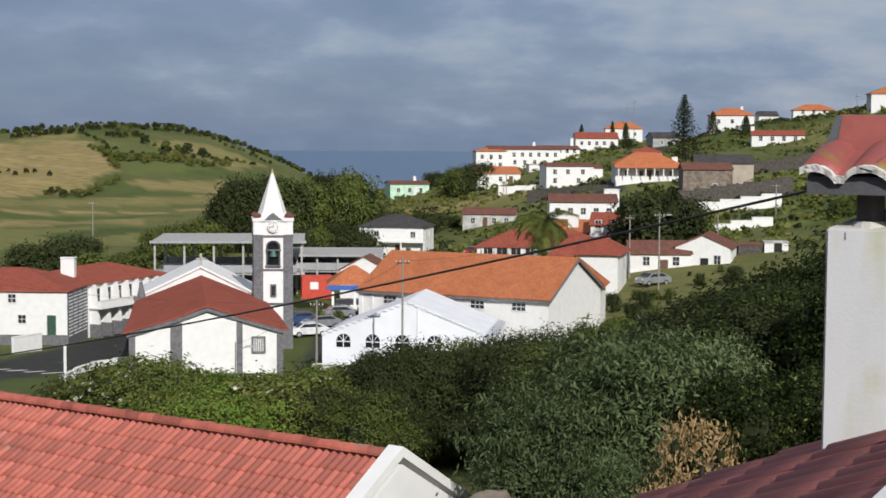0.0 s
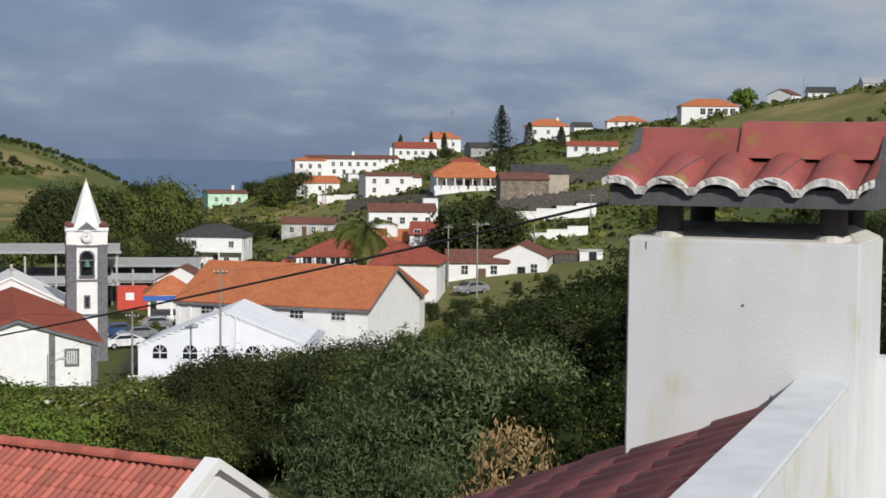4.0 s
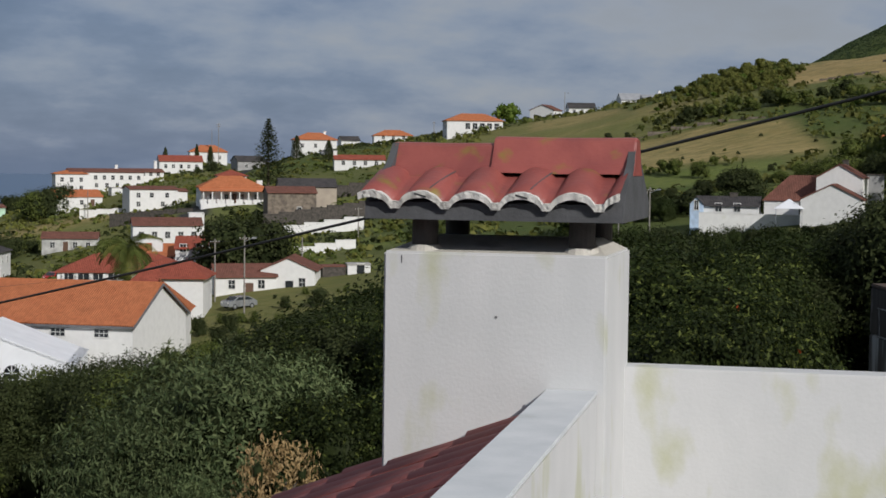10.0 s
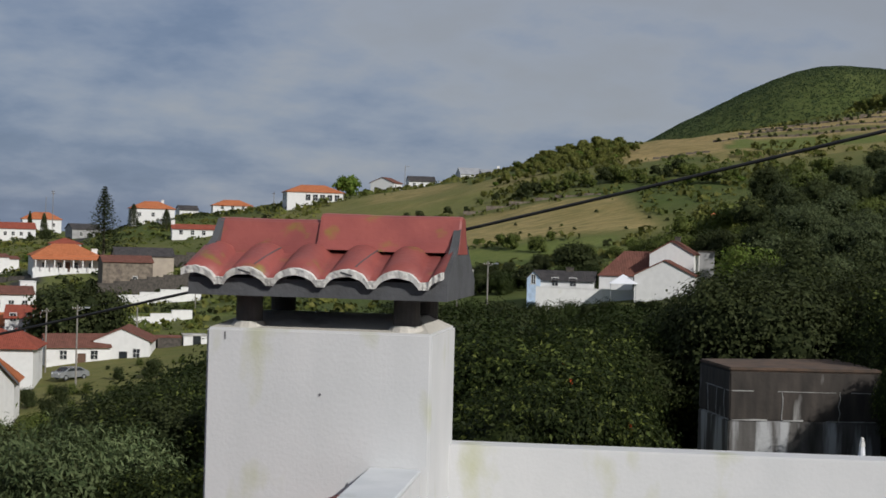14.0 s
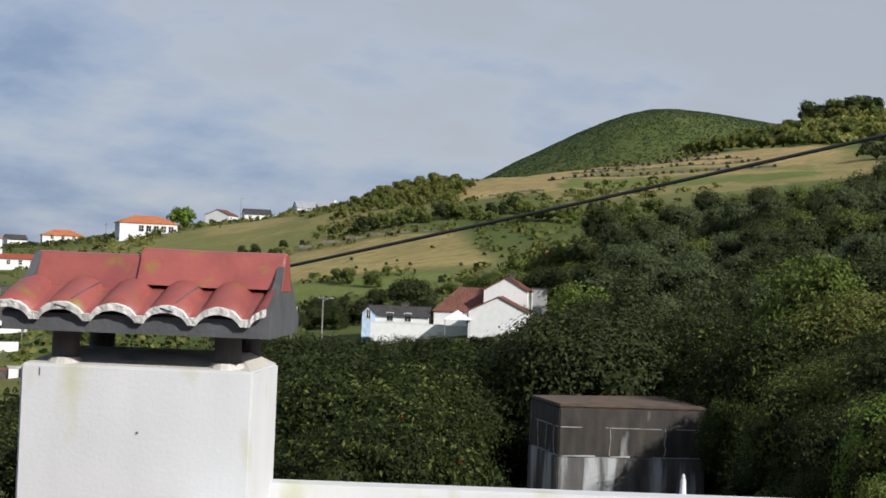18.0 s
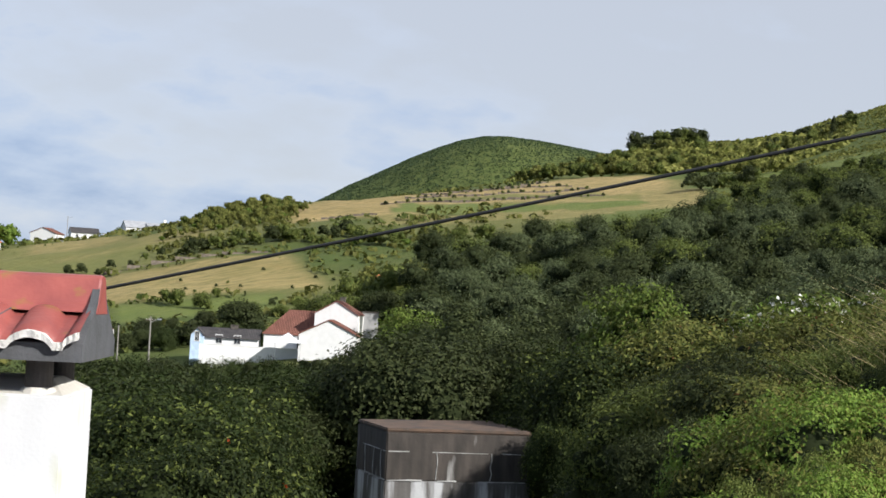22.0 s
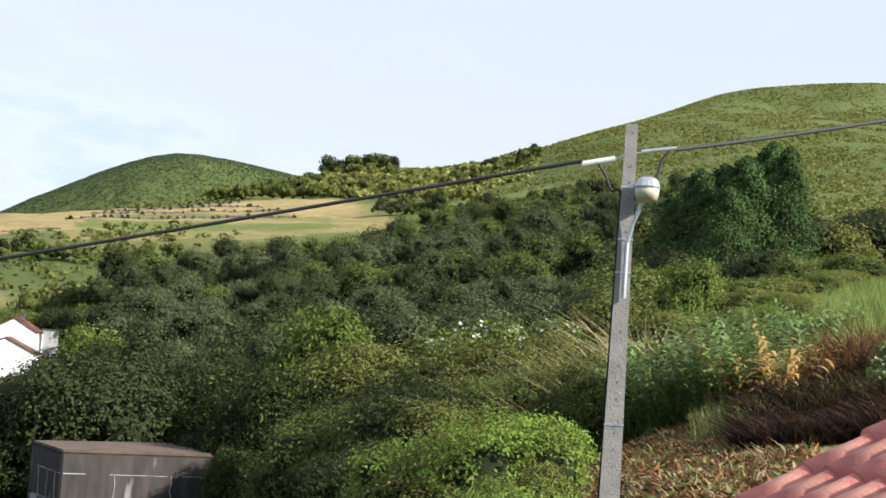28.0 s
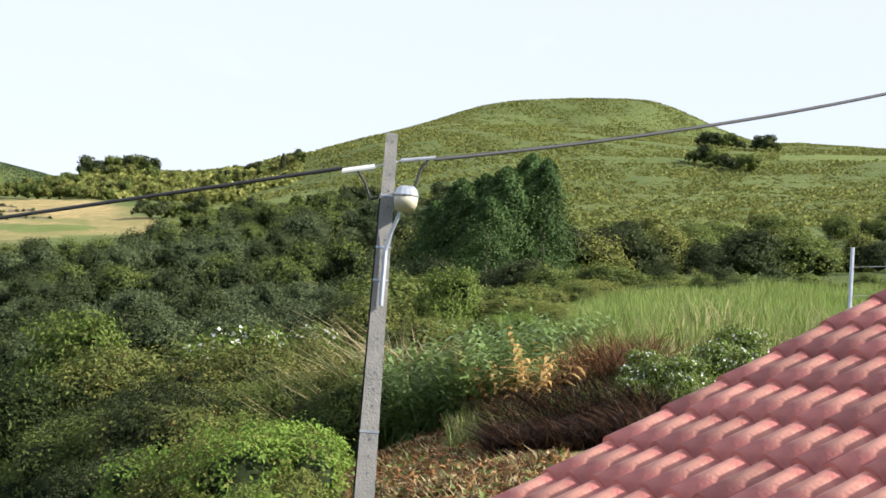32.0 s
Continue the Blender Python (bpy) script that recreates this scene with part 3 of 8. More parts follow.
def build_ground():
    b = np.r_[np.linspace(-180, -32, 30)[:-1], np.arange(-32, 82, 0.3), np.linspace(82, 180, 20)[:-1]]
    d = np.r_[3.0, np.geomspace(5, 1200, 400), np.geomspace(1230, 4950, 40)]
    B, D = np.meshgrid(b, d)
    z = heights(B, D)
    x, y = D.ravel() * np.sin(np.radians(B.ravel())), D.ravel() * np.cos(np.radians(B.ravel()))
    rough = np.array([noise.fractal((px * 0.045, py * 0.045, 0.3), 0.9, 2.1, 4) for px, py in zip(x, y)])
    amp = np.clip(D.ravel() / 500, 0.03, 1.0) * 1.1
    z = z + rough * amp * np.where(D.ravel() > 100, 1, 0.6)
    n, k = len(b), len(d)
    i, j = np.meshgrid(np.arange(n), np.arange(k - 1))
    i2 = (i + 1) % n
    f = np.stack([j * n + i, (j + 1) * n + i, (j + 1) * n + i2, j * n + i2], -1).reshape(-1, 4)[:, ::-1]
    me = array_mesh("ground", np.c_[x, y, z], f, ground_material())
    wob = np.array([noise.noise((px * 0.02, py * 0.02, 5.0)) for px, py in zip(x, y)]) * 0.35
    straw = np.clip(wob * 1.2 + 0.1, 0, 0.5) * np.where((B.ravel() > 40) | (D.ravel() > 1000), 0.1, 1.0)
    mead = np.where((B.ravel() > 40) & (D.ravel() > 250) & (D.ravel() < 1000), 0.3, 0.1) + np.clip(wob, 0, 0.3)
    for fb, fd, hw, hd, s, g in TERRACES + CLEARINGS:
        c = bearing(fb, fd)
        ux, uy = math.cos(radians(fb)), -math.sin(radians(fb))
        ax, ay = ((x - c.x) * ux + (y - c.y) * uy) / hw, ((x - c.x) * -uy + (y - c.y) * ux) / hd
        w = np.clip((1.08 - np.maximum(np.abs(ax), np.abs(ay)) + wob * 0.5) * 6, 0, 1)
        straw, mead = straw * (1 - w) + s * w, mead * (1 - w) + g * w
    for corners, st, g in PLOTTED:
        inside = np.zeros(len(x), bool)
        bb, dd = B.ravel() + wob * 0.3, D.ravel() * (1 + wob * 0.012)
        for (b0, d0), (b1, d1) in zip(corners, corners[1:] + corners[:1]):
            cut = ((d0 > dd) != (d1 > dd)) & (bb < (b1 - b0) * (dd - d0) / (d1 - d0 + 1e-9) + b0)
            inside ^= cut
        straw, mead = np.where(inside, st, straw), np.where(inside, g, mead)
    road = road_weight(x, y)
    at = me.color_attributes.new("cover", "FLOAT_COLOR", "POINT")
    at.data.foreach_set("color", np.c_[straw, mead, road, np.ones(len(x))].astype(np.float32).ravel())
    me.polygons.foreach_set("use_smooth", [True] * len(me.polygons))
    return tagged(new("ground", me), "hilly island ground of pasture, straw fields and scrub", "ground", kind="structure")


build_ground()
_r, _n = 4900.0, 96
tagged(part("water", poly([(_r * math.cos(a * 2 * math.pi / _n), _r * math.sin(a * 2 * math.pi / _n), SEA_LEVEL) for a in range(_n)], [tuple(range(_n))]), SEA), "calm slate-blue sea reaching to the horizon", "sea", kind="structure")

# ---- buildings of the village ----


def uv_roof(bm, faces_dirs):
    """UVs in metres on roof planes: u along the eave, v up the slope."""
    lay = bm.loops.layers.uv.new("UVMap")
    for f, along in faces_dirs:
        f.normal_update()
        a = Vector(along).normalized()
        up = f.normal.cross(a)
        for lp in f.loops:
            lp[lay].uv = (lp.vert.co.dot(a), lp.vert.co.dot(up))


def gable_roof(w, d, h, rise, over=0.35, thick=0.14, side=0.2):
    """Two slopes, ridge along x, over walls w by d that end at height h."""
    bm = bmesh.new()
    s = rise / (d / 2)
    h += thick + 0.03
    ye, ze = d / 2 + over, h - over * s
    x = w / 2 + side
    t = thick
    P = [(-x, -ye, ze), (x, -ye, ze), (x, 0, h + rise), (-x, 0, h + rise), (x, ye, ze), (-x, ye, ze)]
    v = [bm.verts.new(p) for p in P] + [bm.verts.new((p[0], p[1], p[2] - t)) for p in P]
    a = bm.faces.new((v[0], v[1], v[2], v[3]))
    b = bm.faces.new((v[3], v[2], v[4], v[5]))
    for q in ((6, 9, 8, 7), (9, 11, 10, 8), (0, 6, 7, 1), (1, 7, 8, 2), (2, 8, 10, 4), (4, 10, 11, 5), (5, 11, 9, 3), (3, 9, 6, 0)):
        bm.faces.new([v[i] for i in q])
    uv_roof(bm, [(a, (1, 0, 0)), (b, (-1, 0, 0))])
    return bm


def hip_roof(w, d, h, rise, over=0.4, thick=0.14):
    bm = bmesh.new()
    h += thick + 0.03
    x, y = w / 2 + over, d / 2 + over
    ze = h - over * rise / (d / 2)
    r = max(w / 2 - d / 2, 0.05)
    P = [(-x, -y, ze), (x, -y, ze), (x, y, ze), (-x, y, ze), (-r, 0, h + rise), (r, 0, h + rise)]
    v = [bm.verts.new(p) for p in P]
    lo = [bm.verts.new((p[0], p[1], p[2] - thick)) for p in P[:4]]
    fs = [(bm.faces.new((v[0], v[1], v[5], v[4])), (1, 0, 0)), (bm.faces.new((v[1], v[2], v[5])), (0, 1, 0)), (bm.faces.new((v[2], v[3], v[4], v[5])), (-1, 0, 0)), (bm.faces.new((v[3], v[0], v[4])), (0, -1, 0))]
    for i in range(4):
        bm.faces.new((v[i], lo[i], lo[(i + 1) % 4], v[(i + 1) % 4]))
    bm.faces.new(lo[::-1])
    uv_roof(bm, fs)
    return bm


def gable_walls(w, d, h, rise, deep=2.5):
    """Walls with pointed ends under a gable roof, carried below the ground."""
    x, y = w / 2, d / 2
    return poly([(-x, -y, -deep), (x, -y, -deep), (x, y, -deep), (-x, y, -deep), (-x, -y, h), (x, -y, h), (x, y, h), (-x, y, h), (-x, 0, h + rise), (x, 0, h + rise)],
                [(0, 1, 5, 4), (2, 3, 7, 6), (1, 2, 6, 9, 5), (3, 0, 4, 8, 7), (4, 5, 9, 8), (6, 7, 8, 9), (3, 2, 1, 0)])


def window(parent, face, u, z, ww, hh, y, mat=None, door=False, bars=1, trim=None):
    """A framed opening on the face 'f' (front), 'b', 'l' or 'r' of a house with half sizes y = (half width, half depth)."""
    hx, hy = y
    m = {"f": pose(u, -hy, z), "b": pose(-u, hy, z, 0, 0, 180), "l": pose(-hx, -u, z, 0, 0, -90), "r": pose(hx, u, z, 0, 0, 90)}[face]
    t = 0.09
    fr = bmesh.new()
    for q in ((-ww / 2 - t, -ww / 2, 0, hh), (ww / 2, ww / 2 + t, 0, hh), (-ww / 2 - t, ww / 2 + t, hh, hh + t)) + (() if door else ((-ww / 2 - t - 0.05, ww / 2 + t + 0.05, -t, 0),)):
        box(q[0], q[1], -0.07, 0.02, q[2], q[3], fr)
    if not door:
        for k in range(bars):
            xx = -ww / 2 + ww * (k + 1) / (bars + 1)
            box(xx - 0.025, xx + 0.025, -0.04, 0.02, 0, hh, fr)
        box(-ww / 2, ww / 2, -0.045, 0.02, hh * 0.5 - 0.025, hh * 0.5 + 0.025, fr)
    f = part("door_frame" if door else "window_frame", fr, trim or FRAME_WHITE, parent)
    f.matrix_basis = m
    p = part("door" if door else "pane", box(-ww / 2, ww / 2, -0.025, 0.02, 0, hh), mat or (DOOR_BROWN if door else GLASS), f)
    return f


def chimney(parent, x, y, z, w=0.7, d=0.6, h=1.3, mat=None):
    c = part("chimney", box(x - w / 2, x + w / 2, y - d / 2, y + d / 2, z - 1.2, z + h), mat or WHITE, parent)
    part("chimney_cap", box(x - w / 2 - 0.08, x + w / 2 + 0.08, y - d / 2 - 0.08, y + d / 2 + 0.08, z + h, z + h + 0.12, bevel=0.02), mat or WHITE, parent)
    return c


def house(name, label, place, w, d, h, roof, rise, roof_mat, wall=None, turn=0, wins=(), doors=(), chim=None, z=None, category="house", over=0.35, plinth=None, win_size=(0.8, 1.05)):
    """A rendered house on its plot: walls, roof, openings. wins: (face, places along the wall, sill height)."""
    b, dd, zz = PLOTS[place] if isinstance(place, str) else place
    c = bearing(b, dd)
    ob = thing(name, label, category, c.x, c.y, zz if z is None else z, turn - b)
    wall = wall or WHITE
    if roof == "gable":
        part("wall", gable_walls(w, d, h, rise), wall, ob)
        part("roof", gable_roof(w, d, h, rise, over), roof_mat, ob)
    elif roof == "hip":
        part("wall", box(-w / 2, w / 2, -d / 2, d / 2, -2.5, h), wall, ob)
        part("roof", hip_roof(w, d, h, rise, over), roof_mat, ob)
    else:
        part("wall", box(-w / 2, w / 2, -d / 2, d / 2, -2.5, h), wall, ob)
        part("roof", box(-w / 2 - 0.1, w / 2 + 0.1, -d / 2 - 0.1, d / 2 + 0.1, h, h + 0.18), roof_mat, ob)
    for face, us, sill in wins:
        for u in us:
            window(ob, face, u, sill, *win_size, (w / 2, d / 2))
    for face, u, mat in doors:
        window(ob, face, u, 0.05, 1.0, 2.05, (w / 2, d / 2), mat, True)
    for q in (chim or ()):
        chimney(ob, *q)
    if plinth:
        part("plinth", box(-w / 2 - 0.03, w / 2 + 0.03, -d / 2 - 0.03, d / 2 + 0.03, -2.5, 0.5), plinth, ob)
    return ob


def spread(a, b, n):
    return [a + (b - a) * (i + 0.5) / n for i in range(n)]


hh = house("house", "two-storey white house with dark hipped roof and balcony", "hip_house", 11.2, 8, 5.2, "hip", 1.7, ROOF_DARK, turn=-14, wins=(("f", (-2.6, 3.8), 3.3), ("f", (-3.2, 3), 0.6), ("r", (-2, 1.5), 3.3), ("r", (-1,), 0.6)), doors=(("f", 1.2, DOOR_BROWN),))
part("balcony", box(-6.6, 6.2, -5.4, -4.0, 2.55, 2.75), WHITE, hh)
for _k in range(17):
    part("baluster", box(-6.5 + _k * 0.79, -6.42 + _k * 0.79, -5.36, -5.28, 2.75, 3.45), FRAME_WHITE, hh)
part("handrail", box(-6.6, 6.2, -5.38, -5.26, 3.45, 3.53), FRAME_WHITE, hh)
for _x in (-6.4, -2, 2, 6):
    part("pillar", box(_x - 0.12, _x + 0.12, -5.4, -5.1, -2, 2.55), WHITE, hh)
house("house", "small mint-green house with flat grey roof", "mint_house", 10.4, 7, 3.0, "gable", 0.7, ROOF_BROWN, MINT, 12, wins=(("f", (-3, 0, 3), 0.9),), doors=(("f", 1.6, FRAME_WHITE),), chim=((2, 0, 3.6),))
lh = house("house", "long white two-storey house with low tiled roof", "long_house", 19, 7, 4.5, "gable", 0.8, ROOF_BROWN, turn=10, wins=(("f", spread(-4, 9.3, 6), 2.6), ("f", spread(-4, 9.3, 5), 0.6)), chim=((3, 0, 5.0),))
house("house", "white end house with orange hipped roof", (1.75, 402, -5.2), 8, 7, 4.6, "hip", 0.9, ROOF_ORANGE, turn=8, wins=(("f", (-2.4, 0, 2.4), 2.6), ("f", (-2.4, 0, 2.4), 0.5)))
house("house", "long low white annex stepping up the slope", (4.3, 415, -2.91), 11.1, 6, 2.9, "gable", 0.8, ROOF_BROWN, turn=14, wins=(("f", spread(-5, 5, 5), 1.9),), chim=((4, 0, 4.6, 0.8, 0.6, 1.2),))
house("house", "white garage block below the long house", (3.7, 392, -6.6), 7, 5, 2.6, "flat", 0, CONCRETE, turn=10)
house("house", "white cottage with pale orange gabled roof", "cottage", 11.3, 7.5, 2.8, "gable", 1.5, ROOF_ORANGE, turn=18, wins=(("f", (-3, 0.5), 0.9), ("r", (-1.5, 1.5), 0.9)), doors=(("f", 3.2, DOOR_BROWN),))
house("house", "cream house with nearly flat roof and side shed", "cream_house", 11, 7, 4.2, "gable", 0.6, ROOF_BROWN, turn=14, wins=(("f", (-3.5, -0.5, 3), 2.4), ("f", (-3.5, 2), 0.4)))
house("shed", "low white shed beside a cream house", (5.55, 352, -6.6), 4.6, 5, 2.6, "gable", 0.5, ROOF_BROWN, turn=14, category="shed")
house("house", "white house with dark red tiled roof on the crest", "red_house", 12.4, 7, 3.0, "gable", 1.6, ROOF_RED, turn=6, wins=(("f", spread(-5.5, 5.5, 5), 1.0),))
house("house", "white house with orange hipped roof beside masts", "top_house", 11.5, 7, 3.4, "hip", 1.9, ROOF_ORANGE, turn=4, wins=(("f", (-3.4, 0, 3.4), 1.1),))
house("house", "unpainted grey block house under construction", "grey_house", 8.6, 6, 3.2, "gable", 1.4, ROOF_DARK, GREY_WALL, turn=20, wins=(("f", (-1.6, 1.6), 1.2),))
ph = house("house", "white house with orange roof and columned veranda", "porch_house", 13.6, 9, 3.4, "hip", 2.3, ROOF_ORANGE, turn=8, wins=(("f", (-4.6, -1.5, 1.8, 4.9), 0.9),), doors=(("f", 0.2, DOOR_BROWN),), chim=((6.4, 1, 3.0, 1.2, 0.9, 1.8),))
part("veranda_floor", box(-7.2, 7.2, -7.2, -4.5, -2.5, 0.0), WHITE, ph)
part("veranda_roof", poly([(-7.4, -7.4, 2.75), (7.4, -7.4, 2.75), (7.4, -4.4, 3.35), (-7.4, -4.4, 3.35), (-7.4, -7.4, 2.6), (7.4, -7.4, 2.6), (7.4, -4.4, 3.2), (-7.4, -4.4, 3.2)], [(0, 1, 2, 3), (7, 6, 5, 4), (0, 4, 5, 1), (1, 5, 6, 2), (2, 6, 7, 3), (3, 7, 4, 0)]), ROOF_ORANGE, ph)
for _x in spread(-7.6, 7.6, 8):
    part("column", box(_x - 0.13, _x + 0.13, -7.15, -6.9, 0, 2.65, bevel=0.03), FRAME_WHITE, ph)
    part("parapet_panel", box(_x - 0.7, _x + 0.7, -7.12, -7.0, 0, 0.8), WHITE, ph)
house("barn", "dark basalt barn with low rusty roof beside the pine", "ruin", 9.5, 7, 5.0, "gable", 1.1, ROOF_BROWN, STONE_BROWN, turn=8, wins=(("f", (1.4,), 1.2),), category="barn")
house("barn", "long grey-roofed barn with pale side wall", (10.43, 312, -5.51), 11.6, 6, 3.4, "gable", 1.5, ROOF_DARK, material("pale_plaster", (0.42, 0.36, 0.29), (0.34, 0.29, 0.24), 0.8, 0.95, 0.2), turn=8, category="barn")
house("house", "white house with red roof above the veranda house", (7.61, 345, -2.88), 6.4, 6, 2.6, "hip", 1.1, ROOF_RED, turn=6, wins=(("f", (-1.5, 1.5), 1.0),))
house("house", "small grey-white stone cottage with rusty roof", "stone_cottage", 10.4, 6, 2.7, "gable", 1.0, ROOF_BROWN, material("worn_wash", (0.50, 0.50, 0.48), (0.28, 0.28, 0.27), 0.9, 0.95, 0.4), turn=-4, wins=(("f", (-3.2, 1, 3.4), 0.9),), doors=(("f", -0.8, DOOR_BROWN),))
house("house", "white row house with five windows and brown roof", "row_house", 11.4, 7, 3.1, "gable", 1.1, ROOF_BROWN, turn=4, wins=(("f", spread(-5.4, 5.4, 5), 1.0),), chim=((5.2, 2.5, 3.0, 2.6, 2, 2.0),))
house("house", "white house with bright orange hipped roof", "ridge_house", 11.6, 8, 3.2, "hip", 1.8, ROOF_ORANGE, turn=6, wins=(("f", (-3.6, 0, 3.6), 1.0),), chim=((3, 1, 4.2),))
house("house", "white bungalow with orange roof on the crest", "crest_house", 11.4, 7, 1.9, "hip", 1.5, ROOF_ORANGE, turn=5, wins=(("f", (-3, 0, 3), 0.8),))
house("shed", "small white shed with dark roof on the crest", (12.0, 445, 7.6), 5.5, 4, 2.2, "gable", 1.1, ROOF_DARK, turn=15, category="shed")
house("house", "long low white house with pale red roof", "low_house", 12.6, 5, 2.2, "gable", 1.0, ROOF_RED, turn=4, wins=(("f", spread(-5.5, 5.5, 4), 0.8),), chim=((-6, 0, 1.2, 0.9, 0.8, 3.0),))
house("house", "white hillside bungalow with bright orange hipped roof", "hill_house", 15.4, 9, 2.9, "hip", 1.9, ROOF_ORANGE, turn=9, wins=(("f", spread(-3, 7, 5), 0.6), ("l", (-2, 1), 0.8)), win_size=(1.3, 1.6))
house("house", "white gabled house on the hill road", "gable_house", 5.2, 8, 2.6, "gable", 1.6, ROOF_BROWN, turn=62, wins=(("f", (-1.5,), 0.9),))
house("house", "white house with dark roof on the hill road", "dark_house", 8.2, 6, 2.4, "gable", 1.5, ROOF_DARK, turn=8, wins=(("f", (-2.4, 0, 2.4), 0.8),))
house("shed", "small white hut on the hill road", (21.6, 468, 19.0), 3.2, 3, 2.0, "flat", 0, CONCRETE, category="shed")
house("house", "white gabled house near the hilltop", "far_house", 6.6, 6, 2.6, "gable", 1.9, ROOF_GREY, turn=14, wins=(("f", (-1.6, 1.6), 0.9),))
house("house", "low white house with chimney near the hilltop", "far_house_b", 6, 5, 2.2, "gable", 0.9, ROOF_GREY, turn=8, wins=(("f", (-1.5, 1.5), 0.8),), chim=((2.6, 0, 2.2, 0.8, 0.8, 2.2),))
house("shed", "small white house with orange-red roof in the woods", "red_shed", 3.4, 5, 3.2, "gable", 0.9, ROOF_ORANGE, turn=10, wins=(("f", (0.4,), 1.0),))

# -- the church: tower, chancel block and nave --


def church():
    c = bearing(-8.84, 132)
    ob = thing("church", "white village church with basalt trim, red roof and pointed tower", "church", c.x, c.y, -18.5, 8.84)
    T = BASALT
    # chancel facing the viewer: a gabled middle bay between two lower aisles
    y1 = 18.0
    prof = [(-6.65, 3.55), (-2.75, 4.75), (0, 5.75), (2.9, 4.8), (6.45, 3.7)]
    n = len(prof)
    pts = [(px, yy, pz) for yy in (0, y1) for px, pz in prof] + [(px, yy, -2) for yy in (0, y1) for px in (-6.65, 6.45)]
    part("wall", poly(pts, [(10, 11, 4, 3, 2, 1, 0), (13, 12, 5, 6, 7, 8, 9), (11, 13, 9, 4), (12, 10, 0, 5)]), WHITE, ob)
    # roof: two slopes off a long ridge that climbs to the nave, aisles kicked out at the eaves
    bm = bmesh.new()
    v = [bm.verts.new(p) for p in ((-7.15, -0.4, 3.62), (-2.9, -0.4, 4.82), (0.0, -0.4, 5.92), (3.05, -0.4, 4.86), (6.95, -0.4, 3.72), (-6.95, y1, 4.45), (-0.55, y1, 6.9), (5.6, y1, 4.4), (-6.95, 9.0, 4.05), (6.7, 9.0, 3.75))]
    fs = [(bm.faces.new((v[0], v[1], v[6], v[5], v[8])), (0, -1, 0)), (bm.faces.new((v[1], v[2], v[6])), (0, -1, 0)), (bm.faces.new((v[2], v[3], v[6])), (0, 1, 0)), (bm.faces.new((v[3], v[4], v[9], v[7], v[6])), (0, 1, 0))]
    uv_roof(bm, fs)
    bmesh.ops.solidify(bm, geom=bm.faces[:], thickness=-0.14)
    part("roof", bm, ROOF_RED, ob)
    part("ridge_tiles", rod((0, -0.42, 5.95), (-0.55, y1, 6.93), 0.13, 6), ROOF_RED, ob)
    # dark moulded cornice under the front eaves
    for p, q in zip(prof, prof[1:]):
        p, q = (p[0] * 1.03, p[1] + 0.04), (q[0] * 1.03, q[1] + 0.04)
        part("cornice", poly([(p[0], -0.34, p[1] - 0.28), (q[0], -0.34, q[1] - 0.28), (q[0], -0.34, q[1] + 0.04), (p[0], -0.34, p[1] + 0.04), (p[0], 0.02, p[1] - 0.28), (q[0], 0.02, q[1] - 0.28), (q[0], 0.02, q[1] + 0.04), (p[0], 0.02, p[1] + 0.04)],
                             [(0, 1, 2, 3), (3, 2, 6, 7), (1, 0, 4, 5), (0, 3, 7, 4), (1, 5, 6, 2)]), T, ob)
    for px, zt, hw in ((-6.4, 3.4, 0.27), (-2.65, 4.5, 0.5), (2.75, 4.55, 0.26), (6.25, 3.5, 0.27)):
        part("pilaster", box(px - hw, px + hw, -0.16, 0.1, -2, zt), T, ob)
    part("projecting_bay", box(-2.15, 2.48, -0.1, 0, -2, 4.62), WHITE, ob)
    wf = part("window_frame", box(3.78, 5.0, -0.1, 0.05, 1.75, 3.25), T, ob)
    part("lattice_pane", box(3.98, 4.8, -0.13, -0.08, 1.95, 3.05), material("lattice", (0.45, 0.45, 0.42), (0.05, 0.05, 0.05), 9, 0.6, 0.2), wf)
    for k in range(5):
        part("lattice_bar", box(3.98 + k * 0.195 - 0.02, 4.02 + k * 0.195, -0.17, -0.13, 1.95, 3.05), FRAME_WHITE, wf)
    # nave gable rising behind, with coping, cross and corner finial
    gp = [(-6.9, 4.85), (-0.62, 7.85), (6.0, 4.45)]
    g = poly([(-6.9, y1 + 0.3, -2), (6.0, y1 + 0.3, -2)] + [(px, y1 + 0.3, pz) for px, pz in gp[::-1]] + [(-6.9, y1 + 20, -2), (6.0, y1 + 20, -2)] + [(px, y1 + 20, pz - 0.5) for px, pz in gp[::-1]],
             [(0, 1, 2, 3, 4), (6, 5, 9, 8, 7), (1, 6, 7, 2), (5, 0, 4, 9), (2, 7, 8, 3), (3, 8, 9, 4)])
    part("nave", g, WHITE, ob)
    for p, q in zip(gp, gp[1:]):
        part("gable_coping", poly([(p[0], y1 + 0.1, p[1] - 0.1), (q[0], y1 + 0.1, q[1] - 0.1), (q[0], y1 + 0.1, q[1] + 0.15), (p[0], y1 + 0.1, p[1] + 0.15), (p[0], y1 + 0.8, p[1] - 0.1), (q[0], y1 + 0.8, q[1] - 0.1), (q[0], y1 + 0.8, q[1] + 0.15), (p[0], y1 + 0.8, p[1] + 0.15)],
                                  [(0, 1, 2, 3), (3, 2, 6, 7), (0, 4, 5, 1), (4, 7, 6, 5), (0, 3, 7, 4), (1, 5, 6, 2)]), WHITE, ob)
    cr = box(-0.72, -0.48, y1 + 0.2, y1 + 0.45, 7.9, 9.15)
    box(-1.05, -0.15, y1 + 0.2, y1 + 0.45, 8.5, 8.72, cr)
    part("cross", cr, CONCRETE, ob)
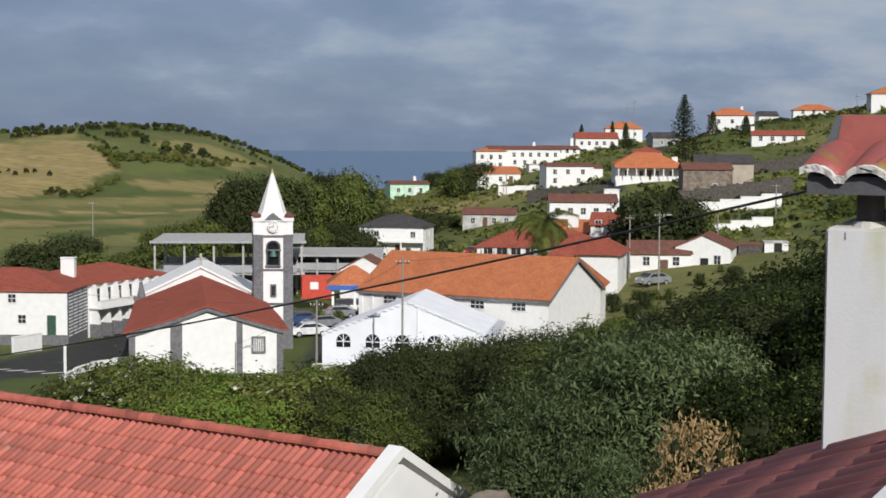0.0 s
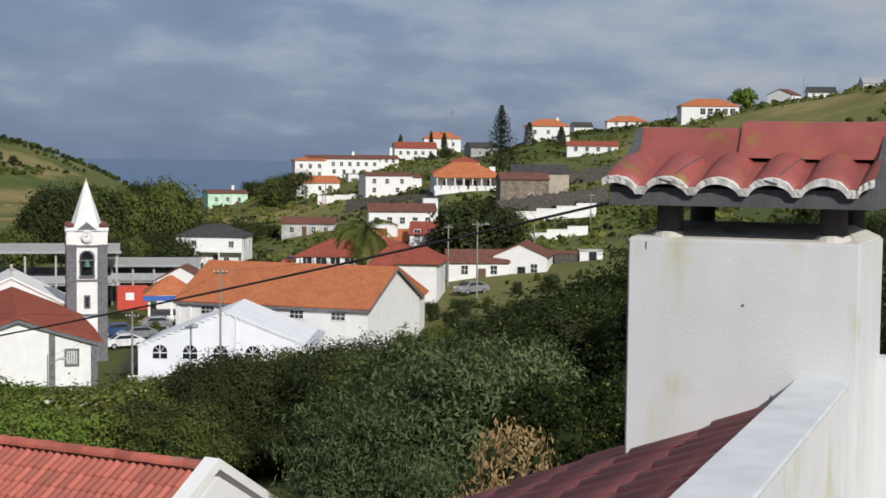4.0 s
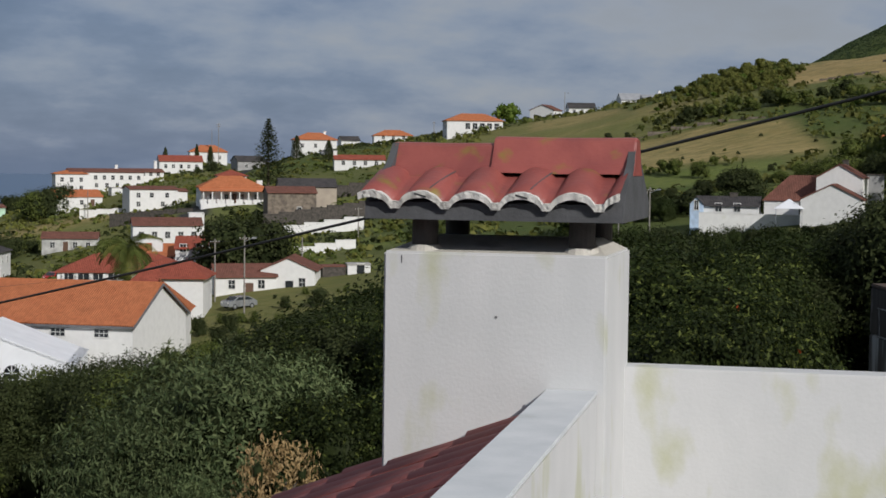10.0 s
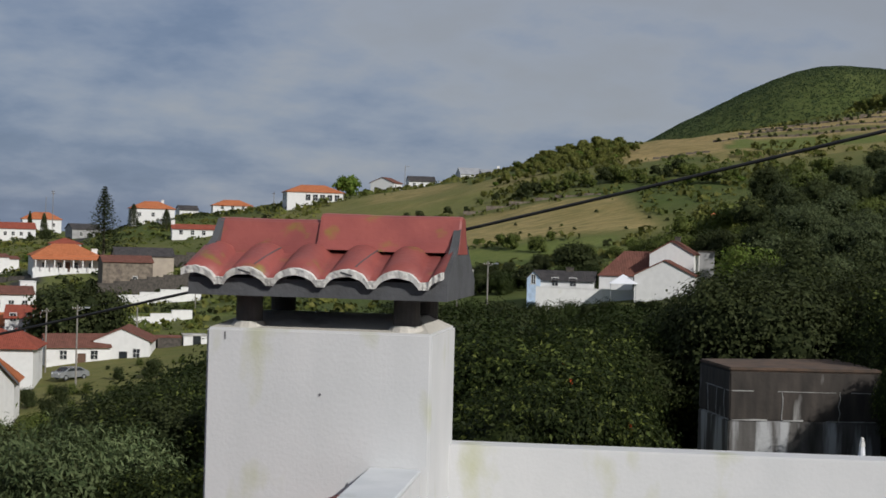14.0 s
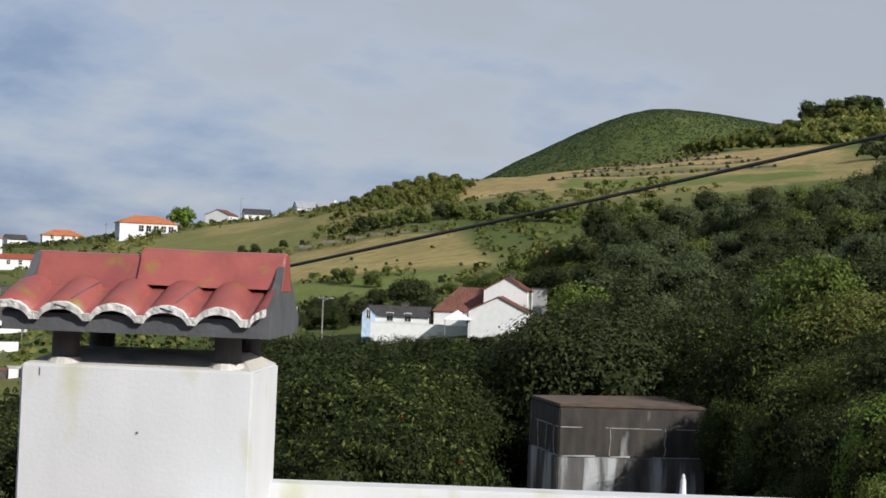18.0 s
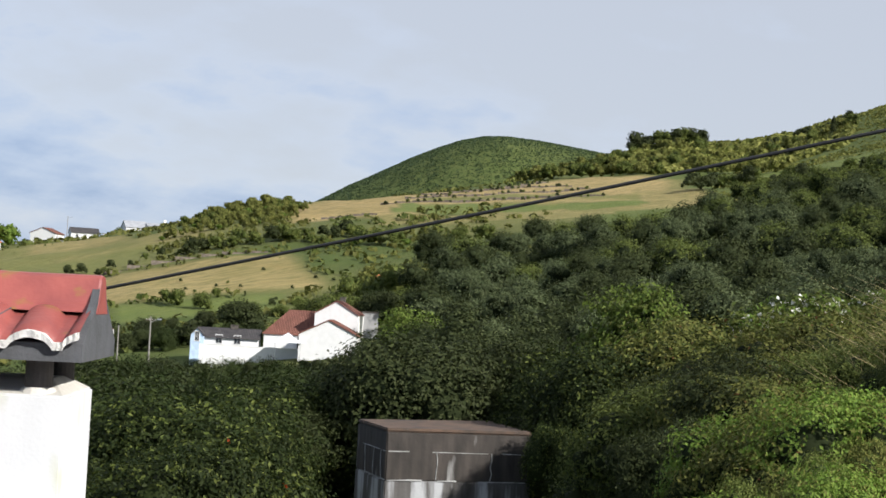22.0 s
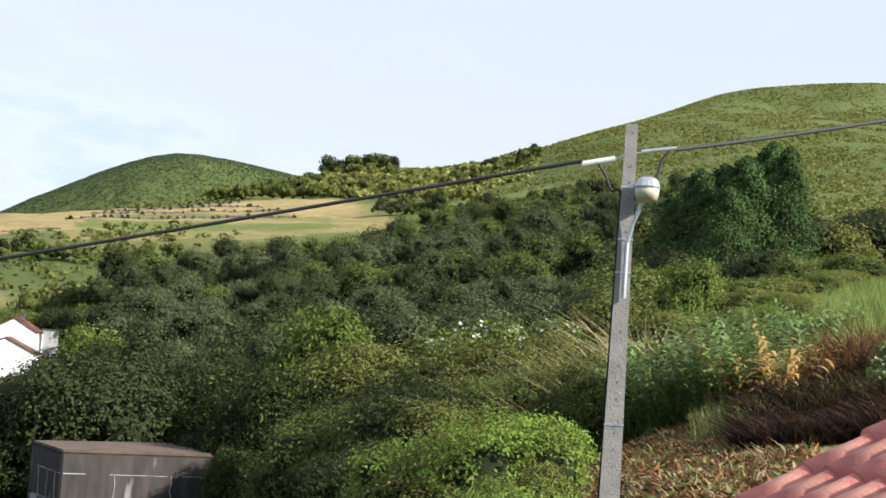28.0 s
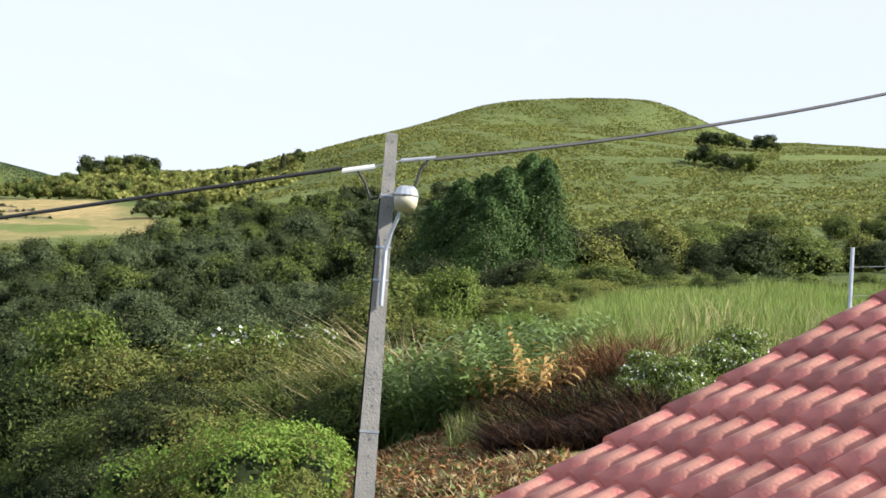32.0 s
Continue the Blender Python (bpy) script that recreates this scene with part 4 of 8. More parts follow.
    part("finial_base", box(-7.1, -5.7, y1 - 0.2, y1 + 0.5, 4.6, 5.0), BASALT, ob)
    part("finial", tube(0.42, 0.1, 5.0, 6.5, 8, -6.35, y1 + 0.1), BASALT, ob)
    # tower
    tx, ty, hw, H = 6.4, 18.75, 1.87, 12.6
    part("tower", box(tx - hw + 0.05, tx + hw - 0.05, ty - hw + 0.05, ty + hw - 0.05, -2, H), WHITE, ob)
    for sx in (-1, 1):
        for sy in (-1, 1):
            cx, cy = tx + sx * (hw - 0.42), ty + sy * (hw - 0.42)
            part("corner_quoin", box(cx - 0.47, cx + 0.47, cy - 0.47, cy + 0.47, -2, H - 1.55), T, ob)
    for z in (4.2, 7.55, 10.85):
        part("string_course", box(tx - hw - 0.1, tx + hw + 0.1, ty - hw - 0.1, ty + hw + 0.1, z, z + 0.16), T, ob)
    part("belfry_cornice", box(tx - hw - 0.15, tx + hw + 0.15, ty - hw - 0.15, ty + hw + 0.15, H - 0.25, H + 0.1, bevel=0.05), WHITE, ob)
    arch = [(0.52, 0), (0.52, 1.75)] + [(0.52 * math.cos(a), 1.75 + 0.52 * math.sin(a)) for a in np.linspace(0.3, math.pi - 0.3, 6)] + [(-0.52, 1.75), (-0.52, 0)]
    op = poly([(tx + px, ty - hw - 0.03, 8.1 + pz) for px, pz in arch], [tuple(range(len(arch)))[::-1]])
    bmesh.ops.solidify(op, geom=op.faces[:], thickness=0.05)
    o = part("belfry_opening", op, GLASS, ob)
    o2 = [(px * 1.35, pz * 1.08) for px, pz in arch]
    of = poly([(tx + px, ty - hw - 0.02, 8.06 + pz) for px, pz in o2], [tuple(range(len(arch)))[::-1]])
    bmesh.ops.solidify(of, geom=of.faces[:], thickness=0.04)
    part("arch_trim", of, T, ob)
    bell = tube(0.42, 0.2, 8.95, 9.5, 12, tx, ty - hw - 0.15)
    part("bell", bell, material("bell_bronze", (0.08, 0.16, 0.12), None, 5, 0.5, 0.1, metal=0.6), ob)
    part("bell_beam", box(tx - 0.75, tx + 0.75, ty - hw - 0.25, ty - hw - 0.05, 9.5, 9.62), T, ob)
    part("bell_ledge", box(tx - 0.75, tx + 0.75, ty - hw - 0.3, ty - hw, 7.97, 8.1), T, ob)
    s = part("slit_window", box(tx - 0.3, tx + 0.3, ty - hw - 0.08, ty - hw, 4.95, 6.2), T, ob)
    part("slit_pane", box(tx - 0.17, tx + 0.17, ty - hw - 0.11, ty - hw - 0.07, 5.1, 6.05), GLASS, s)
    # clock under a little gable
    part("clock_gable", poly([(tx - 0.9, ty - hw - 0.2, H - 0.1), (tx + 0.9, ty - hw - 0.2, H - 0.1), (tx, ty - hw - 0.2, H + 0.62), (tx - 0.9, ty - hw + 0.6, H - 0.1), (tx + 0.9, ty - hw + 0.6, H - 0.1), (tx, ty - hw + 0.6, H + 0.62)], [(0, 1, 2), (0, 2, 5, 3), (1, 4, 5, 2), (3, 5, 4)]), T, ob)
    ck = rod((tx, ty - hw - 0.28, H - 0.75), (tx, ty - hw - 0.05, H - 0.75), 0.56, 24)
    k = part("clock", ck, WHITE, ob)
    ring = bmesh.new()
    for a in range(12):
        an = a * math.pi / 6
        cxp, czp = tx + 0.43 * math.sin(an), H - 0.75 + 0.43 * math.cos(an)
        box(cxp - 0.035, cxp + 0.035, ty - hw - 0.31, ty - hw - 0.27, czp - 0.06, czp + 0.06, ring)
    part("dial_marks", ring, BASALT, k)
    hb = box(tx - 0.025, tx + 0.025, ty - hw - 0.32, ty - hw - 0.29, H - 0.8, H - 0.4)
    box(tx - 0.3, tx + 0.03, ty - hw - 0.32, ty - hw - 0.29, H - 0.79, H - 0.72, hb)
    part("pointers", hb, BASALT, k)
    # corner pinnacle blocks and iron cresting
    for sx in (-1, 1):
        for sy in (-1, 1):
            cx, cy = tx + sx * 1.58, ty + sy * 1.58
            part("corner_bracket", box(cx - 0.35, cx + 0.35, cy - 0.35, cy + 0.35, H - 1.6, H - 0.2, bevel=0.08), WHITE, ob)
            part("cresting", box(cx - 0.42, cx + 0.42, cy - 0.42, cy + 0.42, H + 0.1, H + 0.55, bevel=0.12), material("rust_cresting", (0.16, 0.05, 0.04), (0.10, 0.04, 0.035), 9, 0.8, 0.5), ob)
    part("spire_base", tube(1.75, 1.5, H + 0.05, H + 0.5, 8, tx, ty), WHITE, ob)
    part("spire", tube(1.45, 0.1, H + 0.4, H + 4.5, 8, tx, ty), WHITE, ob)
    part("spire_tip", tube(0.16, 0.02, H + 4.45, H + 4.9, 6, tx, ty), material("ochre_tip", (0.45, 0.34, 0.15), None, 5, 0.8), ob)
    return ob


church()

# -- the parish hall with the big orange roof --


def hall():
    P, Q = bearing(-3.1, 148.4), bearing(4.05, 139.9)
    ang = math.degrees(math.atan2((Q - P).y, (Q - P).x))
    w = (Q - P).length
    d, h, rise = 14.0, 5.25, 3.1
    e, n = Vector((math.cos(radians(ang)), math.sin(radians(ang)))), Vector((-math.sin(radians(ang)), math.cos(radians(ang))))
    c = (P + Q) / 2 + n * d / 2
    ob = thing("hall", "large white parish hall with bright orange tiled roof", "hall", c.x, c.y, -18.0, ang)
    part("wall", gable_walls(w, d, h, rise), WHITE, ob)
    # ridge roof, hipped at the far end
    bm = bmesh.new()
    x, y, ze, zr = w / 2 + 0.25, d / 2 + 0.45, h - 0.12, h + rise + 0.2
    v = [bm.verts.new(p) for p in ((-x, -y, ze), (x, -y, ze), (x, 0, zr), (-x, 0, zr), (x, y, ze), (-x, y, ze))]
    fs = [(bm.faces.new((v[0], v[1], v[2], v[3])), (1, 0, 0)), (bm.faces.new((v[3], v[2], v[4], v[5])), (-1, 0, 0))]
    uv_roof(bm, fs)
    bmesh.ops.solidify(bm, geom=bm.faces[:], thickness=-0.12)
    part("roof", bm, ROOF_ORANGE, ob)
    rd = bmesh.new()
    for k in range(46):
        xx = -w / 2 - 0.2 + k * w / 46
        rod((xx, 0, zr + 0.03), (xx + 0.46, 0, zr + 0.05), 0.11, 6, rd)
    part("ridge_tiles", rd, ROOF_ORANGE, ob)
    part("eave_fascia", box(-x, x, -y + 0.02, -y + 0.16, ze - 0.22, ze - 0.02), BASALT, ob)
    for s in (-1, 1):
        part("verge_board", poly([(x - 0.02, s * y, ze - 0.24), (x - 0.02, 0, zr - 0.24), (x - 0.02, 0, zr - 0.02), (x - 0.02, s * y, ze - 0.02), (x + 0.1, s * y, ze - 0.24), (x + 0.1, 0, zr - 0.24), (x + 0.1, 0, zr - 0.02), (x + 0.1, s * y, ze - 0.02)],
                                 [(0, 1, 2, 3), (7, 6, 5, 4), (3, 2, 6, 7), (0, 4, 5, 1)]), BASALT, ob)
    for u in (-w / 2 + 3.3, 2.7, w / 2 - 3.0):
        window(ob, "f", u, 4.05, 1.35, 0.7, (w / 2, d / 2), bars=2)
    window(ob, "f", w / 2 - 5.4, 0.9, 1.1, 2.05, (w / 2, d / 2), FRAME_WHITE, True)
    part("corner_pier", box(-w / 2 - 0.12, -w / 2 + 0.3, -d / 2 - 0.12, -d / 2 + 0.3, -2, h - 0.2), WHITE, ob)
    part("corner_pier", box(-w / 2 + 1.2, -w / 2 + 1.5, -d / 2 - 0.1, -d / 2 + 0.3, -2, h - 0.3), WHITE, ob)
    # lower wing behind the right-hand gable, its roof falling to the side
    X, Y = w / 2, d / 2
    part("wing", poly([(X - 3, Y - 0.4, -2), (X - 0.1, Y - 0.4, -2), (X - 1.3, Y + 5.2, -2), (X - 3, Y + 5.2, -2), (X - 3, Y - 0.4, h - 0.2), (X - 0.1, Y - 0.4, h - 0.2), (X - 1.3, Y + 5.2, h - 0.2), (X - 3, Y + 5.2, h - 0.2)],
                      [(0, 1, 5, 4), (1, 2, 6, 5), (2, 3, 7, 6), (3, 0, 4, 7), (4, 5, 6, 7)]), WHITE, ob)
    rw = bmesh.new()
    v = [rw.verts.new(p) for p in ((X + 0.1, 0.3, zr + 0.02), (X + 0.3, Y + 0.5, h - 0.1), (X - 1.0, Y + 5.6, h - 0.1), (X - 5.0, Y + 5.6, zr - 0.6))]
    uv_roof(rw, [(rw.faces.new((v[0], v[1], v[2], v[3])), (0, 1, 0))])
    bmesh.ops.solidify(rw, geom=rw.faces[:], thickness=-0.12)
    part("wing_roof", rw, ROOF_ORANGE, ob)
    return ob


hall()


def marquee():
    """White party tent with scalloped valance and arched windows, its gable to the viewer."""
    c = bearing(-0.95, 136)
    ob = thing("marquee", "white marquee tent with arched windows on a walled yard", "tent", c.x, c.y, -16.9, -8)
    w, d, h, rise = 15.0, 11.0, 1.9, 3.0
    part("wall", gable_end_walls(w, d, h, rise), TENT, ob)
    bm = bmesh.new()
    for s in (-1, 1):
        pts = []
        for j in range(7):
            t = j / 6
            sag = 0.12 * math.sin(math.pi * t)
            for yy in (-d / 2 - 0.1, d / 2 + 0.1):
                pts.append(bm.verts.new((s * (w / 2 + 0.1) * (1 - t), yy, h + rise * t - sag)))
        for j in range(6):
            bm.faces.new((pts[2 * j], pts[2 * j + 1], pts[2 * j + 3], pts[2 * j + 2]))
    bmesh.ops.solidify(bm, geom=bm.faces[:], thickness=0.04)
    part("canopy", bm, TENT, ob)
    sc = bmesh.new()
    for s in (-1, 1):
        for k in range(14):
            t0, t1 = k / 14, (k + 1) / 14
            x0, x1 = s * (w / 2 + 0.1) * (1 - t0), s * (w / 2 + 0.1) * (1 - t1)
            z0, z1 = h + rise * t0, h + rise * t1
            poly([(x0, -d / 2 - 0.14, z0), (x1, -d / 2 - 0.14, z1), ((x0 * 0.25 + x1 * 0.75), -d / 2 - 0.14, (z0 + z1) / 2 - 0.2), ((x0 * 0.75 + x1 * 0.25), -d / 2 - 0.14, (z0 + z1) / 2 - 0.2)], [(0, 1, 2, 3)], sc)
    part("valance", sc, TENT, ob)
    for u in (-5.6, -3.0, -0.4, 2.4):
        a = [(0.62, 0), (0.62, 0.55)] + [(0.62 * math.cos(q), 0.55 + 0.62 * math.sin(q)) for q in np.linspace(0.25, math.pi - 0.25, 8)] + [(-0.62, 0.55), (-0.62, 0)]
        wb = poly([(u + px, -d / 2 - 0.05, 0.75 + pz) for px, pz in a], [tuple(range(len(a)))[::-1]])
        bmesh.ops.solidify(wb, geom=wb.faces[:], thickness=0.02)
        p = part("arched_window", wb, GLASS, ob)
        part("glazing_bar", box(u - 0.04, u + 0.04, -d / 2 - 0.1, -d / 2 - 0.06, 0.75, 1.9), TENT, p)
        part("glazing_bar", box(u - 0.62, u + 0.62, -d / 2 - 0.11, -d / 2 - 0.07, 1.2, 1.28), TENT, p)
        for q in (0.9, 2.24):
            part("glazing_bar", rod((u, -d / 2 - 0.08, 1.25), (u + 0.6 * math.cos(q), -d / 2 - 0.08, 1.25 + 0.62 * math.sin(q)), 0.03, 5), TENT, p)
    part("front_post", box(0.9, 1.05, -d / 2 - 0.12, -d / 2, -0.5, h + rise - 0.4), TENT, ob)
    return ob


def gable_end_walls(w, d, h, rise, deep=1.5):
    """As gable_walls, with the ridge along y."""
    x, y = w / 2, d / 2
    return poly([(-x, -y, -deep), (x, -y, -deep), (x, y, -deep), (-x, y, -deep), (-x, -y, h), (x, -y, h), (x, y, h), (-x, y, h), (0, -y, h + rise), (0, y, h + rise)],
                [(0, 1, 5, 8, 4), (2, 3, 7, 9, 6), (1, 2, 6, 5), (3, 0, 4, 7), (4, 8, 9, 7), (5, 6, 9, 8), (3, 2, 1, 0)])


marquee()


def low_wall(name, label, p, q, h=1.0, t=0.3, mat=None, drop=2.5, category="wall"):
    """A garden wall from p to q, each a (bearing, distance, foot height)."""
    P, Q = bearing(p[0], p[1]), bearing(q[0], q[1])
    L = (Q - P).length
    n = max(int(L / 3), 1)
    ob = thing(name, label, category, P.x, P.y, p[2], math.degrees(math.atan2((Q - P).y, (Q - P).x)))
    bm = bmesh.new()
    for k in range(n):
        z = (q[2] - p[2]) * (k + 0.5) / n
        box(L * k / n, L * (k + 1) / n - 0.01, -t / 2, t / 2, z - drop, z + h, bm)
    part("wall_body", bm, mat or WHITE, ob)
    cp = bmesh.new()
    for k in range(n):
        z = (q[2] - p[2]) * (k + 0.5) / n
        box(L * k / n, L * (k + 1) / n - 0.02, -t / 2 - 0.05, t / 2 + 0.05, z + h, z + h + 0.08, cp)
    part("wall_coping", cp, mat or WHITE, ob)
    return ob


low_wall("yard_wall", "low white wall round the marquee yard", (-4.9, 119, -17.0), (0.5, 117, -16.6), 1.1)
low_wall("garden_wall", "white garden wall stepping up the slope", (9.2, 228, -12.6), (12.3, 232, -10.6), 1.6)
low_wall("garden_wall", "white garden wall on the upper terrace", (9.6, 262, -9.8), (12.6, 266, -7.9), 1.3)
low_wall("garden_wall", "white wall along the village road", (2.1, 352, -9.8), (3.9, 352, -9.2), 1.2)
low_wall("field_wall", "dry basalt wall along the road", (3.2, 330, -10.0), (6.2, 322, -8.2), 1.2, 0.6, STONE)
low_wall("field_wall", "dry basalt terrace wall below the ruin", (8.8, 285, -8.6), (13.0, 290, -5.6), 1.3, 0.6, STONE)
low_wall("field_wall", "dry basalt wall beside the porch house", (11.4, 330, -3.6), (14.5, 330, -0.5), 1.2, 0.6, STONE)

# -- red-roofed terrace of houses behind the hall --
rh = house("house", "white house with large red roof and shaded porch", (3.81, 202, -14.77), 16.7, 9, 2.9, "hip", 2.0, ROOF_RED, turn=-4, wins=(("f", spread(-7.9, 1.5, 5), 1.0),), win_size=(1.3, 1.7))
for _x in spread(-8.4, 1.8, 6):
    part("porch_pillar", box(_x - 0.14, _x + 0.14, -5.0, -4.75, -1, 2.65), WHITE, rh)
house("house", "white house end with orange roof behind the palm", (5.03, 216, -14.08), 5.4, 8, 3.4, "gable", 1.4, ROOF_ORANGE, turn=-8, wins=(("f", (-2, 2), 2.2),), chim=((0, -2.5, 5.0, 1.4, 0.8, 0.7),))
house("house", "tall white house with red roof and two windows", (6.23, 212, -12.15), 4.3, 6, 2.7, "gable", 1.4, ROOF_RED, turn=-4, wins=(("f", (-1.1, 1.1), 2.2),))
house("house", "white house with wide low red tiled roof", (6.02, 178, -16.58), 4.8, 8, 5.7, "hip", 1.7, ROOF_RED, turn=-8, wins=(), over=0.5)
house("house", "white house front with one window beside the hall", (4.76, 184, -17.26), 3.4, 6, 5.6, "hip", 1.8, ROOF_RED, turn=-8, wins=(("f", (0.4,), 3.6),), over=0.5, win_size=(1.0, 1.2))
house("house", "white row house with brown roof beside the lane", (8.09, 193, -14.83), 7.6, 6, 2.9, "gable", 1.3, ROOF_BROWN, turn=8, wins=(("f", (-1.8, 1.9), 1.4),), doors=(("f", 0.4, DOOR_BROWN),))
house("house", "white gabled house with dark doorway on the lane", (9.9, 195, -14.6), 8.5, 6.8, 3.4, "gable", 1.5, ROOF_BROWN, turn=84, wins=(("l", (-2.0, 1.8), 1.4), ("f", (-2.5,), 1.4)), doors=(("l", 0.2, GLASS),))
house("shed", "small flat-roofed white shed by the trees", (12.41, 200, -12.91), 3.0, 3, 1.95, "flat", 0, CONCRETE, turn=5, doors=(("f", 0.2, GLASS),), category="shed")
house("shed", "dark open lean-to beside white house", (11.47, 200, -13.42), 3.0, 3, 2.2, "flat", 0, ROOF_BROWN, STONE, turn=5, category="shed")

# -- building with balconies and buttressed front --


def balcony_building():
    C, R = bearing(-13.3, 164.2), bearing(-10.4, 176.5)
    ang = math.degrees(math.atan2((R - C).y, (R - C).x))
    w, d, h = (R - C).length, 9, 4.75
    c = (C + R) / 2 + Vector((-math.sin(radians(ang)), math.cos(radians(ang)))) * d / 2
    ob = thing("school", "long white two-storey building with balcony and fins", "building", c.x, c.y, -18.3, ang)
    part("wall", box(-w / 2, w / 2, -d / 2, d / 2, -2, h), WHITE, ob)
    part("roof", hip_roof(w, d, h, 1.35, 0.4), ROOF_RED, ob)
    n = 7
    for k in range(n + 1):
        xx = -w / 2 + 1.0 + k * (w - 1.3) / n
        part("fin", poly([(xx - 0.18, -d / 2 - 1.3, -1), (xx + 0.18, -d / 2 - 1.3, -1), (xx + 0.18, -d / 2, -1), (xx - 0.18, -d / 2, -1), (xx - 0.18, -d / 2 - 0.55, h - 0.1), (xx + 0.18, -d / 2 - 0.55, h - 0.1), (xx + 0.18, -d / 2, h - 0.1), (xx - 0.18, -d / 2, h - 0.1)],
                         [(0, 1, 5, 4), (1, 2, 6, 5), (3, 0, 4, 7), (4, 5, 6, 7)]), WHITE, ob)
        part("fin_foot", box(xx - 0.22, xx + 0.22, -d / 2 - 1.36, -d / 2, -1, 0.45), BASALT, ob)
        if k < n:
            u = xx + (w - 1.3) / n / 2
            window(ob, "f", u, 2.75, 1.1, 1.4, (w / 2, d / 2))
            window(ob, "f", u, 0.5, 1.1, 1.3, (w / 2, d / 2))
    part("balcony_slab", box(-w / 2 + 0.5, w / 2 - 4, -d / 2 - 1.6, -d / 2, 2.1, 2.25), WHITE, ob)
    for k in range(34):
        xx = -w / 2 + 0.6 + k * (w - 4.7) / 33
        part("balcony_slat", box(xx - 0.12, xx + 0.12, -d / 2 - 1.6, -d / 2 - 1.52, 2.25, 2.95), WHITE, ob)
    part("balcony_rail", box(-w / 2 + 0.5, w / 2 - 4, -d / 2 - 1.64, -d / 2 - 1.48, 2.95, 3.05), FRAME_WHITE, ob)
    # the plain wing towards the road, its end wall of dark stone courses
    A0, A1 = bearing(-18.85, 161.4), bearing(-13.95, 157)
    an2 = math.degrees(math.atan2((A1 - A0).y, (A1 - A0).x))
    w2, d2, h2 = (A1 - A0).length, 12.0, 4.75
    c2 = (A0 + A1) / 2 + Vector((-math.sin(radians(an2)), math.cos(radians(an2)))) * d2 / 2
    o2 = thing("annex", "plain white wing with red roof and green door", "building", c2.x, c2.y, -18.3, an2)
    part("wall", box(-w2 / 2, w2 / 2, -d2 / 2, d2 / 2, -2, h2), WHITE, o2)
    part("roof", hip_roof(w2, d2, h2, 1.75, 0.3), ROOF_RED, o2)
    s = part("stone_panel", box(w2 / 2, w2 / 2 + 0.08, -d2 / 2, -d2 / 2 + 7.6, -2, h2 - 0.05), BASALT, o2)
    for k in range(13):
        for j in range(4):
            o = (k * 0.37 + j * 0.5) % 0.6
            part("white_course", box(w2 / 2 + 0.08, w2 / 2 + 0.12, -d2 / 2 + 0.2 + j * 1.85 + o * 0.5, -d2 / 2 + 1.65 + j * 1.85 + o * 0.4, 0.1 + k * 0.35, 0.24 + k * 0.35), WHITE, s)
    for u, z in ((w2 / 2 - 5.6, 3.6), (w2 / 2 - 4.6, 1.5)):
        window(o2, "f", u, z, 0.75, 0.8, (w2 / 2, d2 / 2))
    window(o2, "f", w2 / 2 - 1.6, 0.3, 0.9, 2.0, (w2 / 2, d2 / 2), DOOR_GREEN, True)
    chimney(o2, w2 / 2 - 2.3, 3.0, 5.6, 1.45, 0.9, 1.8)
    part("plinth", box(-w2 / 2 - 0.03, w2 / 2 + 0.03, -d2 / 2 - 0.04, -d2 / 2, -2, 0.3), BASALT, o2)
    b3 = bearing(-17.35, 140)
    o3 = thing("hut", "white flat-fronted kiosk beside the road", "hut", b3.x, b3.y, -18.4, 14)
    part("wall", gable_end_walls(4.5, 6, 3.4, 0.8), WHITE, o3)
    low_wall("forecourt_wall", "white forecourt wall with red hydrant post", (-15.9, 150, -18.4), (-14.9, 153, -18.3), 1.1)
    return ob


balcony_building()


